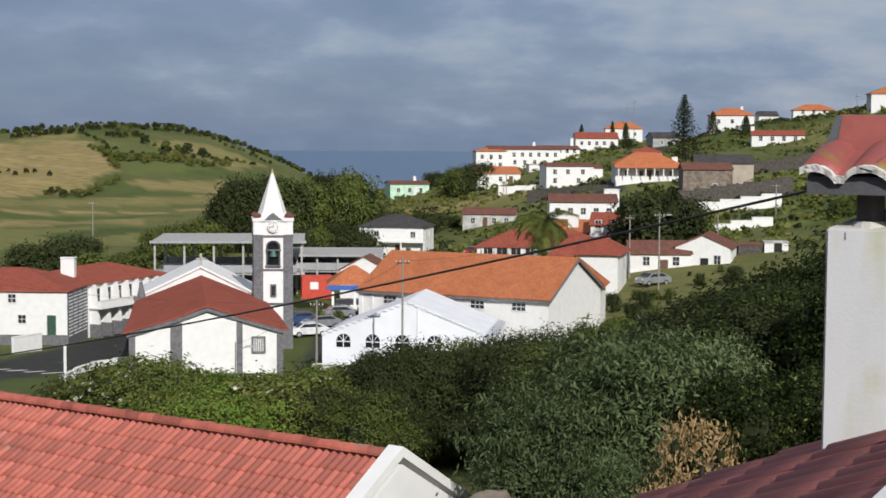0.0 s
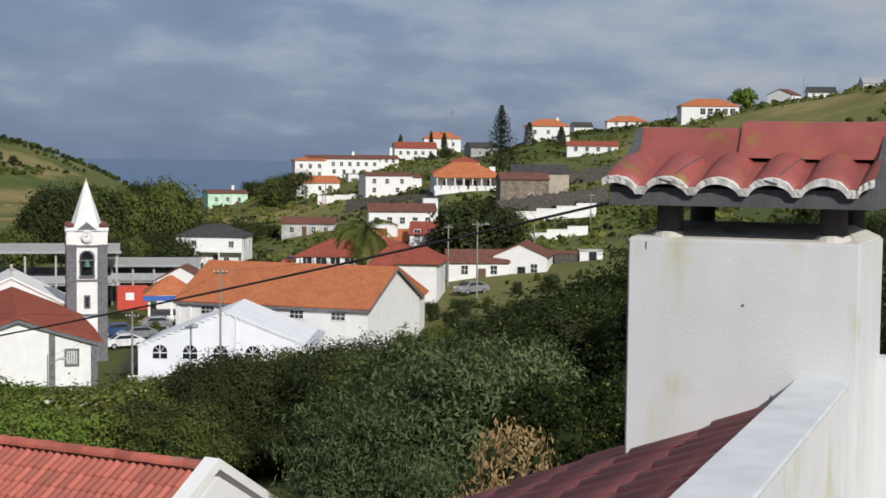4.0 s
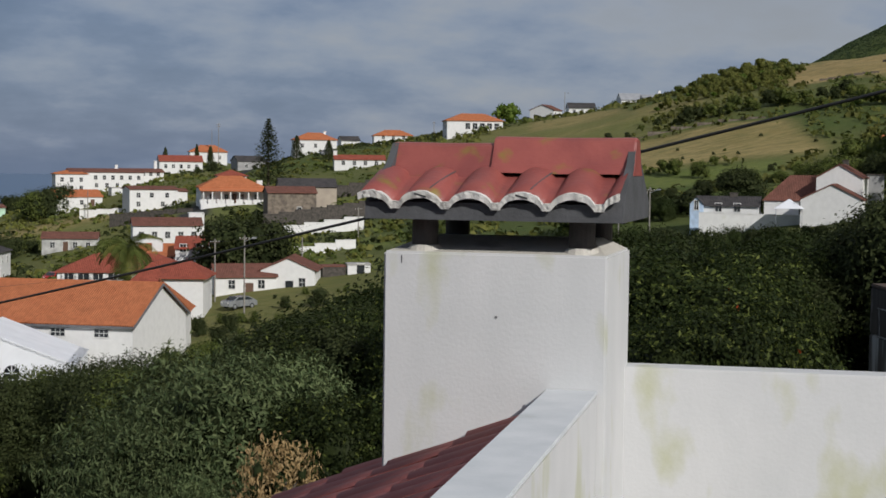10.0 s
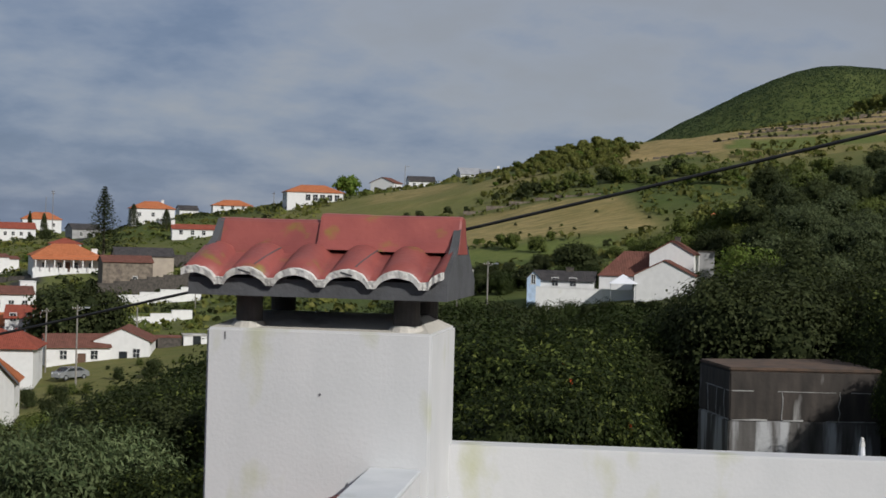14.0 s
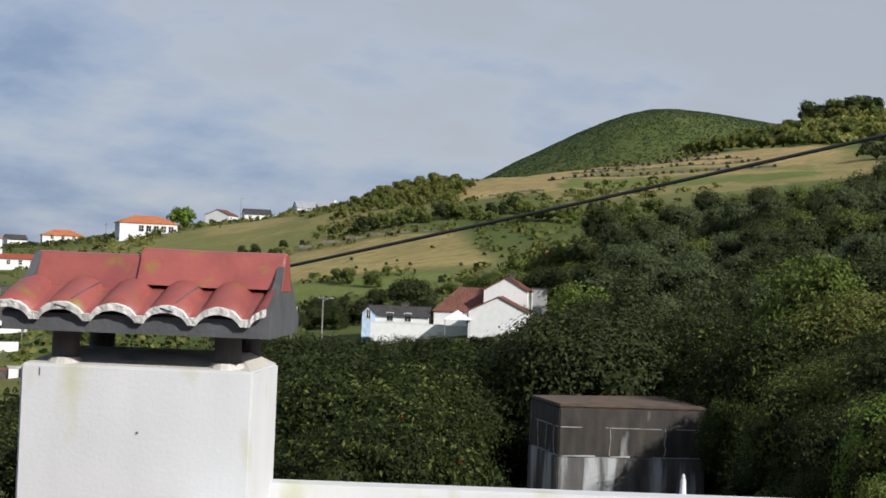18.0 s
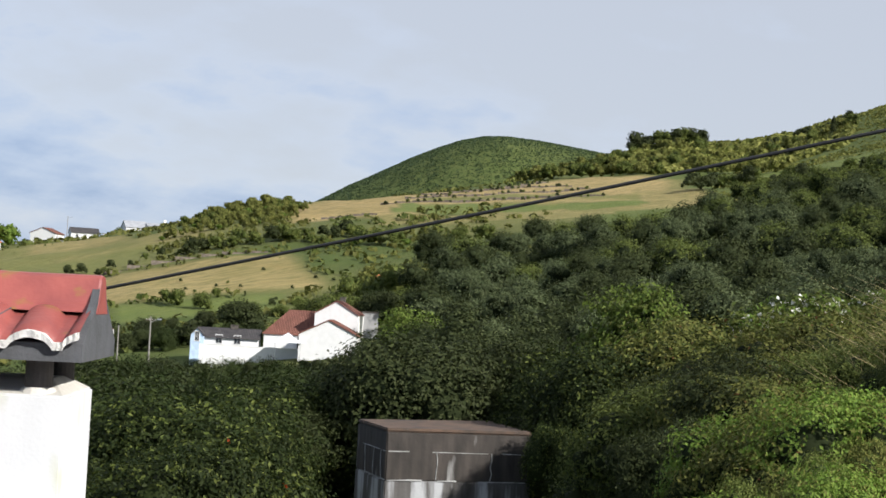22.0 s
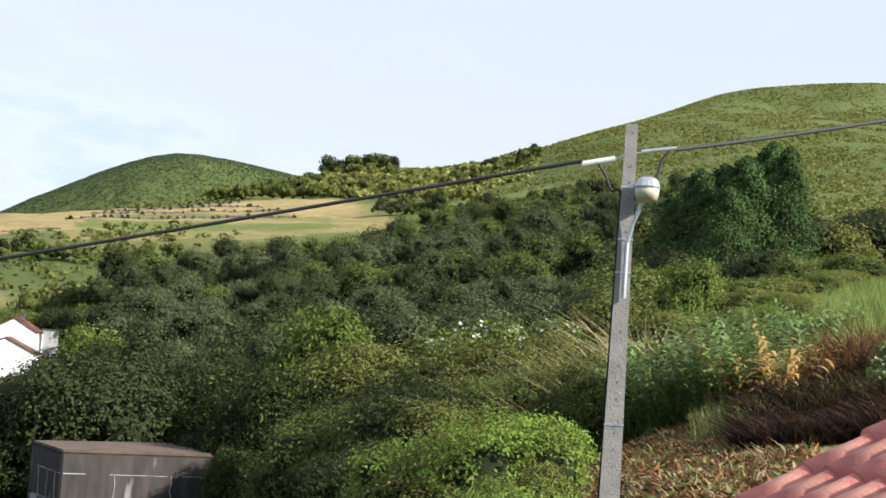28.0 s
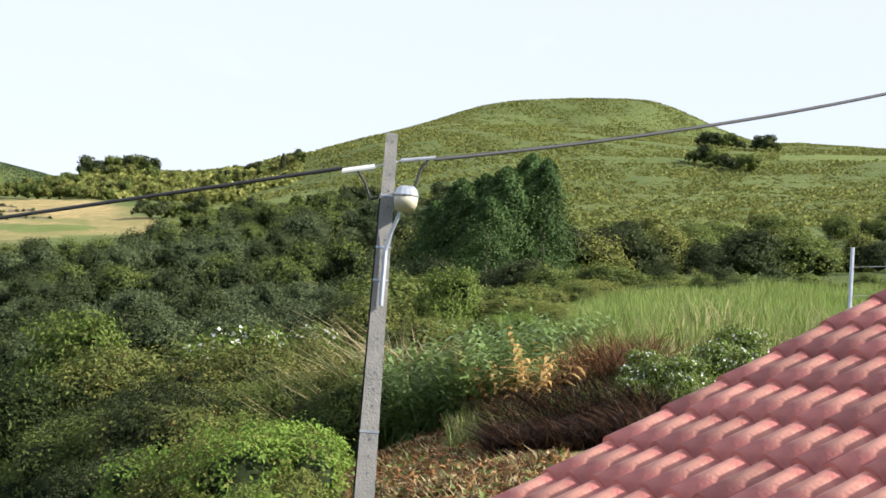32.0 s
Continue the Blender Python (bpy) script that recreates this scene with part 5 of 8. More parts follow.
def canopy_block():
    """Unfinished concrete frame building with flat slab roofs on posts."""
    for (b0, b1, d0, dep, zb, zt, t, nm) in ((-10.9, -5.2, 199, 17, -17.5, -11.3, 0.26, "first"), (-6.4, -2.3, 206, 14, -17.8, -13.6, 0.26, "second")):
        P, Q = bearing(b0, d0), bearing(b1, d0)
        w = (Q - P).length
        c = (P + Q) / 2
        ob = thing("concrete_frame", "open concrete frame building with flat slab roof", "building", c.x, c.y, zb, -(b0 + b1) / 2 - 3)
        part("slab", box(-w / 2, w / 2, 0, dep, zt - zb - t, zt - zb), CONCRETE, ob)
        part("fascia", box(-w / 2 - 0.2, w / 2 + 0.2, -0.25, -0.002, zt - zb - t - 0.04, zt - zb + 0.06), ROOF_GREY, ob)
        for k in range(6):
            for j in (0.5, dep - 0.5):
                xx = -w / 2 + 0.4 + k * (w - 0.8) / 5
                part("column", box(xx - 0.13, xx + 0.13, j - 0.13, j + 0.13, -2, zt - zb - t), CONCRETE, ob)
        part("deck", box(-w / 2, w / 2, 0.8, dep, 1.7, 2.0), CONCRETE, ob)
        part("railing_wall", box(-w / 2 + 1.5, w / 2 - 1, 0.55, 0.75, 2.0, 3.0), ROOF_GREY, ob)
        part("back_wall", box(-w / 2, w / 2, dep - 0.3, dep, -2, 2.9), CONCRETE, ob)
    c = bearing(-4.75, 186)
    o = thing("kiosk_container", "bright red shipping container kiosk", "container", c.x, c.y, -17.6, 10)
    part("body", box(-1.9, 1.9, -1.2, 1.2, 0.1, 2.9, bevel=0.05), RED_PAINT, o)
    part("poster", box(-0.9, 0.1, -1.24, -1.2, 1.3, 2.2), WHITE, o)
    for k in range(9):
        part("rib", box(-1.8 + k * 0.42, -1.65 + k * 0.42, -1.235, -1.2, 0.2, 1.1 if 2 <= k <= 4 else 2.8), RED_PAINT, o)
    c = bearing(-3.35, 176)
    o = thing("fuel_station", "small open pavilion with orange roof and blue band", "pavilion", c.x, c.y, -17.9, 6)
    part("roof", hip_roof(5.5, 5, 3.4, 1.7, 0.3), ROOF_ORANGE, o)
    part("blue_band", box(-3.2, 3.2, -3.0, -2.85, 2.65, 3.2), BLUE, o)
    for sx in (-2.5, 0, 2.5):
        part("post", box(sx - 0.14, sx + 0.14, -2.7, -2.4, -1, 3.0), WHITE, o)
    part("counter", box(-2.0, 2.0, 0.5, 2.0, -1, 1.2), WHITE, o)
    house("house", "small white gable behind the pavilion", (-2.85, 190, -17.6), 4.5, 6, 3.4, "gable", 1.6, ROOF_BROWN, turn=80)


canopy_block()

# -- farm in the wooded hollow --


def farm():
    z = -4.16
    house("farmhouse", "tall white farmhouse with its gable end to the valley", (30.33, 204, z), 8, 5.75, 5.37, "gable", 1.67, ROOF_BROWN, turn=84, over=0.12, chim=((3.2, 0, 6.84, 0.8, 0.7, 0.8, STONE),))
    house("farm_wing", "lower white gabled wing of the farmhouse", (30.04, 197, z), 5.5, 7.6, 2.66, "gable", 1.87, ROOF_BROWN, turn=84, over=0.12)
    house("farm_range", "white farm range with red-brown hipped roof", (28.95, 205, z), 9.6, 6, 2.47, "hip", 3.03, ROOF_BROWN, turn=-4, wins=(("f", (0.1,), 0.5),), over=0.2, win_size=(0.9, 1.7))
    house("cottage", "low white cottage with dark grey roof", (26.27, 205, z), 8.0, 5, 1.57, "gable", 1.07, ROOF_DARK, turn=-4, wins=(("f", (-1.2, 1.2), 0.8),), chim=((0.6, 0, 2.64, 1.0, 0.6, 0.5, STONE),))
    house("cottage_end", "pale blue gable end of the cottage", (25.11, 203, z), 2.4, 1.7, 1.74, "gable", 0.89, ROOF_DARK, material("pale_blue_wash", (0.50, 0.64, 0.82), None, 2, 0.9), turn=84, wins=(("l", (0,), 1.0),), win_size=(0.5, 1.2), over=0.08)
    low_wall("farm_wall", "white yard wall of the farm", (25.17, 199, z - 0.4), (28.89, 198.5, z - 0.6), 1.1)
    house("masonry_stub", "grey ruined masonry stub behind the farm", (31.48, 212, z), 2.2, 3, 5.77, "flat", 0, STONE, GREY_WALL, category="ruin")
    # a tent roof pitched in the yard
    c = bearing(28.44, 196)
    g = thing("gazebo", "small grey-white gazebo tent in the farm yard", "tent", c.x, c.y, z - 0.4, -28.29)
    part("canopy", hip_roof(3.4, 3.4, 1.9, 1.1, 0.1, 0.05), TENT, g)
    for x in (-1.6, 1.6):
        for y in (-1.6, 1.6):
            part("leg", tube(0.03, 0.03, -0.5, 1.9, 6, x, y), METAL, g)


farm()

# -- neighbour's house down the slope: long ridge, clay tiles one by one --
NR = bearing(-1.64, 27.9)
NL = bearing(-16.37, 35.6)

# ---- clay tiles ----


def tile_mesh(name, mat, pitch=0.22, length=0.42, high=0.062, thick=0.016, n=8, tilt=0.02, share=0.64, rolls=1):
    """A single-piece barrel-and-pan tile: x across, y up the slope, front lip at y = 0."""
    prof = []
    step = pitch / rolls
    for r in range(rolls):
        for i in range(n + 1):
            t = i / n
            prof.append((r * step + share * step * t, high * math.sin(math.pi * t) ** 0.7))
        prof += [(r * step + step * (share + (1 - share) * 0.3), -0.006), (r * step + step * (share + (1 - share) * 0.75), -0.006)]
    prof.append((1.04 * pitch, 0.012))
    vs, fs, k = [], [], len(prof)
    for y, dz in ((0, tilt), (length, 0)):
        vs += [(x, y, z + dz) for x, z in prof]
    vs += [(x, 0, z + tilt - thick) for x, z in prof] + [(x, 0.03, z + tilt - thick) for x, z in prof]
    for i in range(k - 1):
        fs += [(i, i + 1, k + i + 1, k + i), (2 * k + i, 2 * k + i + 1, i + 1, i), (3 * k + i, 3 * k + i + 1, 2 * k + i + 1, 2 * k + i)]
    me = array_mesh(name, vs, fs, mat)
    me.polygons.foreach_set("use_smooth", [j % 3 == 0 for j in range(len(fs))])
    return me


def lay_tiles(parent, me, origin, across, up, cols, rows, pitch=0.22, row=0.36, single=lambda c, r: True, skip=lambda c, r: False):
    """Lays tiles from the eave up. Those near enough to be told apart are objects; the rest join one mesh."""
    a, u = Vector(across).normalized(), Vector(up).normalized()
    nrm = a.cross(u)
    rot = Matrix((a, u, nrm)).transposed().to_4x4()
    V = np.empty(len(me.vertices) * 3, np.float32)
    me.vertices.foreach_get("co", V)
    V = V.reshape(-1, 3)
    F = np.array([p.vertices[:] for p in me.polygons])
    jv, jf = [], []
    for r in range(rows):
        for c in range(cols):
            if skip(c, r):
                continue
            w = noise.random_vector() * 0.004
            m = Matrix.Translation(Vector(origin) + a * (c * pitch) + u * (r * row) + nrm * abs(w.x) + u * w.y) @ rot @ pose(0, 0, 0, w.z * 100, 0, w.x * 120)
            if single(c, r):
                o = new("roof_tile", me)
                o.parent, o.matrix_basis = parent, m
            else:
                M = np.array(m)
                jf.append(F + len(jv) * len(V))
                jv.append(V @ M[:3, :3].T + M[:3, 3])
    if jv:
        j = array_mesh("tile_field", np.concatenate(jv), np.concatenate(jf), me.materials[0])
        ob = part("tile_field", j, None, parent)
        ob["kind"] = "stuff"


def half_round(p, q, r, bm=None, n=8, thick=0.018):
    """A ridge tile: half a pipe lying open side down from p to q."""
    bm = bm or bmesh.new()
    p, q = Vector(p), Vector(q)
    ax = (q - p).normalized()
    side = ax.cross(Vector((0, 0, 1))).normalized()
    upv = side.cross(ax)
    rows = []
    for c, k in ((p, 1.0), (q, 0.9)):
        for rr in (r * k, r * k - thick):
            rows.append([bm.verts.new(c + side * (rr * math.cos(a)) + upv * (rr * math.sin(a))) for a in np.linspace(-0.15, math.pi + 0.15, n + 1)])
    for i in range(n):
        bm.faces.new((rows[0][i], rows[0][i + 1], rows[2][i + 1], rows[2][i]))
        bm.faces.new((rows[1][i + 1], rows[1][i], rows[3][i], rows[3][i + 1]))
        bm.faces.new((rows[0][i + 1], rows[0][i], rows[1][i], rows[1][i + 1]))
        bm.faces.new((rows[2][i], rows[2][i + 1], rows[3][i + 1], rows[3][i]))
    for a, b, c, d in ((0, 2, 3, 1), (1, 3, 2, 0)):
        j = 0 if a == 0 else n
        bm.faces.new((rows[a][j], rows[b][j], rows[c][j], rows[d][j]))
    return bm


# ---- neighbour's house down the slope ----


def neighbour():
    e = (NL - NR).normalized()
    n = Vector((e.y, -e.x))
    if n.y > 0:
        n = -n
    zr, tanp, slope = -4.16, 0.56, 4.2
    L = (NL - NR).length + 4
    ob = thing("neighbour_house", "white house with weathered red tiled roof", "house")
    G = lambda u, v, z: (NR.x + e.x * u + n.x * v, NR.y + e.y * u + n.y * v, z)
    zf = zr - tanp * slope
    part("wall", poly([G(-0.1, slope - 0.4, -9.5), G(L, slope - 0.4, -9.5), G(L, -slope + 0.4, -9.5), G(-0.1, -slope + 0.4, -9.5), G(-0.1, slope - 0.4, zf + 0.1), G(L, slope - 0.4, zf + 0.1), G(L, -slope + 0.4, zf + 0.1), G(-0.1, -slope + 0.4, zf + 0.1), G(-0.1, 0, zr - 0.12), G(L, 0, zr - 0.12)],
                      [(0, 1, 5, 4), (2, 3, 7, 6), (1, 2, 6, 9, 5), (3, 0, 4, 8, 7), (4, 5, 9, 8), (6, 7, 8, 9)]), WHITE, ob)
    # white raised verge along the gable
    for s in (1, -1):
        part("verge", poly([G(-0.12, s * slope, zf - 0.05), G(0.22, s * slope, zf - 0.05), G(0.22, 0, zr + 0.02), G(-0.12, 0, zr + 0.02), G(-0.12, s * slope, zf + 0.14), G(0.22, s * slope, zf + 0.14), G(0.22, 0, zr + 0.22), G(-0.12, 0, zr + 0.22)],
                           [(0, 3, 2, 1), (4, 5, 6, 7), (0, 1, 5, 4), (1, 2, 6, 5), (3, 0, 4, 7)]), WHITE, ob)
    up = (Vector((-n.x, -n.y, tanp))).normalized()
    me = tile_mesh("roof_tile", TILE_RED, 0.185, 0.48, 0.05)
    length = slope / math.cos(math.atan(tanp))
    cols, rows = int(L / 0.185), int(length / 0.42)
    lay_tiles(ob, me, Vector(G(L, slope, zf)), (-e.x, -e.y, 0), up, cols, rows, 0.185, 0.42, single=lambda c, r: c > cols - 43 and r > rows - 8)
    part("back_slope", poly([G(0.24, 0, zr - 0.03), G(L, 0, zr - 0.03), G(L, -slope, zf - 0.03), G(0.24, -slope, zf - 0.03), G(0.24, 0, zr - 0.1), G(L, 0, zr - 0.1), G(L, -slope, zf - 0.1), G(0.24, -slope, zf - 0.1)], [(3, 2, 1, 0), (4, 5, 6, 7), (0, 1, 5, 4), (2, 3, 7, 6), (1, 2, 6, 5), (3, 0, 4, 7)]), TILE_RED, ob)
    k = int(L / 0.4)
    for i in range(k):
        part("ridge_tile", half_round(G(0.25 + i * 0.4, 0, zr + 0.02 + 0.012 * (i % 2)), G(0.25 + i * 0.4 + 0.43, 0, zr + 0.02), 0.135), TILE_RED, ob, smooth=False)
    return ob


neighbour()

# ---- the house with the terrace ----
HX, HY = 1.551, 6.089          # front left corner of the chimney
EX, EY = 0.870, -0.493         # along the chimney front
FX, FY = 0.493, 0.870          # away from the terrace
HOUSE_TURN = math.degrees(math.atan2(EY, EX))


def home(u, v, z=0.0):
    return Vector((HX + EX * u + FX * v, HY + EY * u + FY * v, z))


def own_house():
    ob = thing("terrace_house", "white rendered house with roof terrace and parapets", "house", HX, HY, 0, HOUSE_TURN)
    part("body", box(-2.3, 0.72, -8.6, 0.42, -6, -0.62), WHITE, ob)
    part("body", box(0.72, 5.3, -8.6, 0.85, -6, -0.12), WHITE, ob)
    part("body", box(5.3, 12.0, -8.6, -0.1, -6, 0.9), WHITE, ob)
    part("upper_storey", box(-2.3, 12.0, -15, -8.6, -6, 2.6), WHITE, ob)
    part("upper_roof", box(-2.6, 12.3, -15.3, -8.3, 2.6, 2.85), CONCRETE, ob)
    part("terrace_floor", box(0.95, 5.2, -8.6, 0.68, -0.12, 0.0), CONCRETE, ob)
    # the side parapet runs a little askew to the chimney, the far one too
    def skew(name, a, b, z0, z1, mat, bevel=0.006):
        bm = poly([(*q, z) for z in (z0, z1) for q in (*a, *b)], [(0, 1, 2, 3), (7, 6, 5, 4), (0, 4, 5, 1), (1, 5, 6, 2), (2, 6, 7, 3), (3, 7, 4, 0)])
        bmesh.ops.recalc_face_normals(bm, faces=bm.faces[:])
        bmesh.ops.bevel(bm, geom=bm.edges[:], offset=bevel, segments=2, affect="EDGES")
        return part(name, bm, mat, ob)

    le, ri = lambda v: 0.685 - 0.0264 * v, lambda v: 0.896 - 0.0245 * v
    skew("parapet", ((le(-7.5) + 0.004, -7.5), (ri(-7.5) - 0.003, -7.5)), ((ri(-0.003) - 0.003, -0.003), (le(-0.003) + 0.004, -0.003)), -0.6, 0.806, WHITE_NEAR)
    skew("parapet_coping", ((le(-7.5), -7.5), (ri(-7.5), -7.5)), ((ri(-0.003), -0.003), (le(-0.003), -0.003)), 0.806, 0.821, COPING, 0.004)
    part("mortar_fillet", poly([(0.60, -0.004, 0.70), (0.684, -0.004, 0.70), (0.684, -0.004, 0.822), (0.60, -0.004, 0.757), (0.60, -0.03, 0.70), (0.684, -0.03, 0.70), (0.684, -0.012, 0.822), (0.60, -0.012, 0.757)], [(0, 3, 2, 1), (4, 5, 6, 7), (3, 7, 6, 2), (0, 4, 7, 3), (1, 2, 6, 5), (0, 1, 5, 4)]), WHITE_NEAR, ob)
    skew("parapet", ((0.90, 0.598), (5.6, 0.80)), ((5.6, 0.985), (0.90, 0.750)), -0.6, 0.848, WHITE_NEAR)
    return ob


own_house()


def own_roof():
    """Dark tiles of the slope beside the terrace, rising to the parapet."""
    ob = thing("side_roof", "weathered dark red tiled roof slope below the chimney", "roof", kind="structure")
    u0, v0, v1, s = -2.6, -7.5, 0.46, 0.42
    z = lambda u: 0.43 + s * u
    a, b, c, d = home(u0, v0, z(u0)), home(0.7, v0, z(0.7)), home(0.7, v1, z(0.7)), home(u0, v1, z(u0))
    low = Vector((0, 0, -0.12))
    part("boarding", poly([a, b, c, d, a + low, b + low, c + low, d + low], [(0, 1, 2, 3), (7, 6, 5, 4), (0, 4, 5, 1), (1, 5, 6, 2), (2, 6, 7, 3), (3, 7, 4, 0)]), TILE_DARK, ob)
    up = (home(1, 0, s) - home(0, 0, 0)).normalized()
    me = tile_mesh("roof_tile", TILE_DARK, high=0.018, tilt=0.02, thick=0.02, share=0.62)
    rows = 10
    lay_tiles(ob, me, home(u0, v1 - 0.02, z(u0) + 0.012), home(0, -1) - home(0, 0), up, 35, rows, single=lambda c, r: c < 24, skip=lambda c, r: False)
    return ob


own_roof()


def own_chimney():
    ob = thing("roof_chimney", "broad white rendered chimney with tiled red cap", "chimney", HX, HY, 0, HOUSE_TURN)
    U0, W, D, T = -0.0095, 0.927, 0.71, 1.367
    part("shaft", box(U0, W, 0, D, -0.4, T, bevel=0.009), WHITE_NEAR, ob)
    part("shaft_top", poly([(U0 + 0.012, 0.012, T), (W - 0.012, 0.012, T), (W - 0.012, D - 0.012, T), (U0 + 0.012, D - 0.012, T), (0.09, 0.30, T + 0.05), (W - 0.10, 0.30, T + 0.05), (W - 0.10, D - 0.12, T + 0.05), (0.09, D - 0.12, T + 0.05)], [(4, 5, 6, 7), (0, 1, 5, 4), (1, 2, 6, 5), (2, 3, 7, 6), (3, 0, 4, 7)]), BEIGE, ob)
    part("render_chip", rod((0.472, -0.004, 1.106), (0.472, 0.003, 1.106), 0.006, 7), BASALT, ob)
    part("render_crack", box(0.066, 0.071, -0.002, 0.003, 1.318, 1.35), BASALT, ob)
    for x, y in ((0.145, 0.09), (W - 0.12, 0.09), (0.16, D - 0.1), (W - 0.12, D - 0.1)):
        part("post", tube(0.056, 0.054, T, T + 0.19, 18, x, y), POST_BROWN, ob, smooth=False)
        part("mortar_collar", tube(0.082, 0.062, T, T + 0.026, 14, x, y), BEIGE, ob)
    # cement cap: a slab with gabled ends
    x0, x1, y0, y1, zb = -0.062, 0.997, -0.10, D + 0.10, T + 0.136
    ym, ze, zr = D / 2, zb + 0.07, 1.79
    prof = [(y0, zb), (y1, zb), (y1, ze), (ym + 0.14, zr - 0.05), (ym + 0.05, zr + 0.03), (ym - 0.05, zr + 0.03), (ym - 0.14, zr - 0.05), (y0, ze)]
    n = len(prof)
    pts = [(x, y, z) for x in (x1 - 0.03, x1) for y, z in prof] + [(x, y, z) for x in (x0, x0 + 0.03) for y, z in prof]
    fc = [tuple(range(n))[::-1], tuple(range(n, 2 * n))] + [(i, (i + 1) % n, n + (i + 1) % n, n + i) for i in range(n)]
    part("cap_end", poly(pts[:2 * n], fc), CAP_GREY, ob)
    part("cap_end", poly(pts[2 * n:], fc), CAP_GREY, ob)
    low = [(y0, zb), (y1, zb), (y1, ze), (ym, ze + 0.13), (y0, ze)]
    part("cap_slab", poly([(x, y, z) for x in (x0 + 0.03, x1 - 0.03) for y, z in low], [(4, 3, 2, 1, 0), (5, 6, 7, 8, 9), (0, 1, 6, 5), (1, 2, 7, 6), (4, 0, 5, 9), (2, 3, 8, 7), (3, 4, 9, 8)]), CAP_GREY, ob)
    # barrel tiles up both sides with narrow channels between them, their lower edge bedded in white mortar
    pitch, first, ta, tb = 0.2079, -0.031, -0.082, 0.985
    tilt = math.atan(0.32)
    L = (ym - y0) / math.cos(tilt)

    def wave(t, sc=1.0, half=0.40):
        q = max(1 - (abs(t) / half) ** 2, 0.0)
        return 0.047 * sc * q ** 0.62

    for side in (0, 1):
        m = pose(0, y0, ze, math.degrees(tilt)) if side == 0 else Matrix.Translation((0, y1, ze)) @ Matrix.Scale(-1, 4, (0, 1, 0)) @ pose(0, 0, 0, math.degrees(tilt))
        for k in range(6):
            c = first + k * pitch
            a, b = max(c - pitch / 2, ta), min(c + pitch / 2, tb)
            xs = np.linspace(a, b, 25)
            wob = 0.006 * math.sin(k * 2.7 + side)
            bm = bmesh.new()
            rows = []
            for y, sc, hf, lift in ((-0.022, 1.0, 0.40, 0.0), (-0.022, 1.0, 0.40, -0.018), (L * 0.3, 1.0, 0.39, 0.002), (L * 0.62, 0.97, 0.36, 0.003), (L * 0.70, 0.86, 0.345, 0.003), (L * 0.74, 0.62, 0.33, 0.002), (L * 0.765, 0.25, 0.31, 0.0), (L * 0.78, 0.0, 0.30, 0.0), (L * 1.0, 0.0, 0.3, 0.0)):
                rows.append([bm.verts.new((x + (wob * y / L if a < x < b else 0), y, 0.004 + wave((x - c) / pitch, sc, hf) + lift)) for x in xs])
            for p, q in [(1, 0), (0, 2)] + [(j, j + 1) for j in range(2, 8)]:
                for i in range(24):
                    bm.faces.new((rows[p][i], rows[p][i + 1], rows[q][i + 1], rows[q][i]))
            part("cap_tile", bm, TILE_CAP, ob, smooth=True).matrix_basis = m
            mo = bmesh.new()
            va = []
            for y in (-0.034, -0.004):
                for up_, rag in ((-0.021, 0.4), (0.009, 1.0)):
                    va.append([mo.verts.new((x, y + 0.002 * math.sin(i * 0.9 + k), 0.004 + wave((x - c) / pitch) + up_ + 0.003 * rag * noise.noise((x * 60, k, y * 40)) - (0.007 if y > -0.01 and up_ > 0 else 0))) for i, x in enumerate(xs)])
            for i in range(24):
                for p, q in ((0, 1), (1, 3), (2, 0), (3, 2)):
                    mo.faces.new((va[p][i], va[p][i + 1], va[q][i + 1], va[q][i]))
            for j, d in ((0, 1), (24, -1)):
                mo.faces.new([va[q][j] for q in ((0, 1, 3, 2) if d < 0 else (2, 3, 1, 0))])
            part("mortar_rim", mo, MORTAR, ob).matrix_basis = m
            if k in (1, 3) and side == 0:
                # two barrels lap here: an open joint along the crown, and the mortar has cracked
                cr = bmesh.new()
                q = [(c + 0.035 + 0.012 * j, L * 0.08 + L * 0.1 * j) for j in range(7)]
                for (xa, ya), (xb, yb) in zip(q, q[1:]):
                    za, zb2 = (0.0065 + wave((xx - c) / pitch, 0.99, 0.385) for xx in (xa * 0.55 + (c + 0.02) * 0.45, xb * 0.55 + (c + 0.02) * 0.45))
                    rod((xa * 0.55 + (c + 0.02) * 0.45, ya, za), (xb * 0.55 + (c + 0.02) * 0.45, yb, zb2), 0.0028, 5, cr)
                part("open_joint", cr, CAP_GREY, ob).matrix_basis = m
                part("mortar_crack", poly([(c - 0.02, -0.036, 0.045), (c + 0.028, -0.036, 0.032), (c + 0.03, -0.036, 0.038), (c - 0.018, -0.036, 0.053)], [(0, 1, 2, 3)]), CAP_GREY, ob).matrix_basis = m
    # saddle-shaped ridge tiles, the right one lapping over the left
    sad = [(-0.165, -0.115), (-0.12, -0.075), (-0.085, -0.02), (-0.062, 0.024), (-0.04, 0.036), (0, 0.04), (0.04, 0.036), (0.062, 0.024), (0.085, -0.02), (0.12, -0.075), (0.165, -0.115)]
    for a, b, dz in ((x0 + 0.004, 0.405, 0.0), (0.393, x1 + 0.002, 0.026)):
        bm = bmesh.new()
        rows = [[bm.verts.new((x, ym + y * k, zr - 0.006 + z + dz + dy)) for y, z in sad] for x, k, dy in ((a, 1.0, 0.0), (a + 0.012, 1.0, 0.002), ((a + b) / 2, 1.0, -0.002), (b - 0.01, 0.98, 0.0), (b, 0.97, -0.006))]
        for p, q in zip(rows, rows[1:]):
            for i in range(len(sad) - 1):
                bm.faces.new((p[i], q[i], q[i + 1], p[i + 1]))
        bm.faces.new(rows[0])
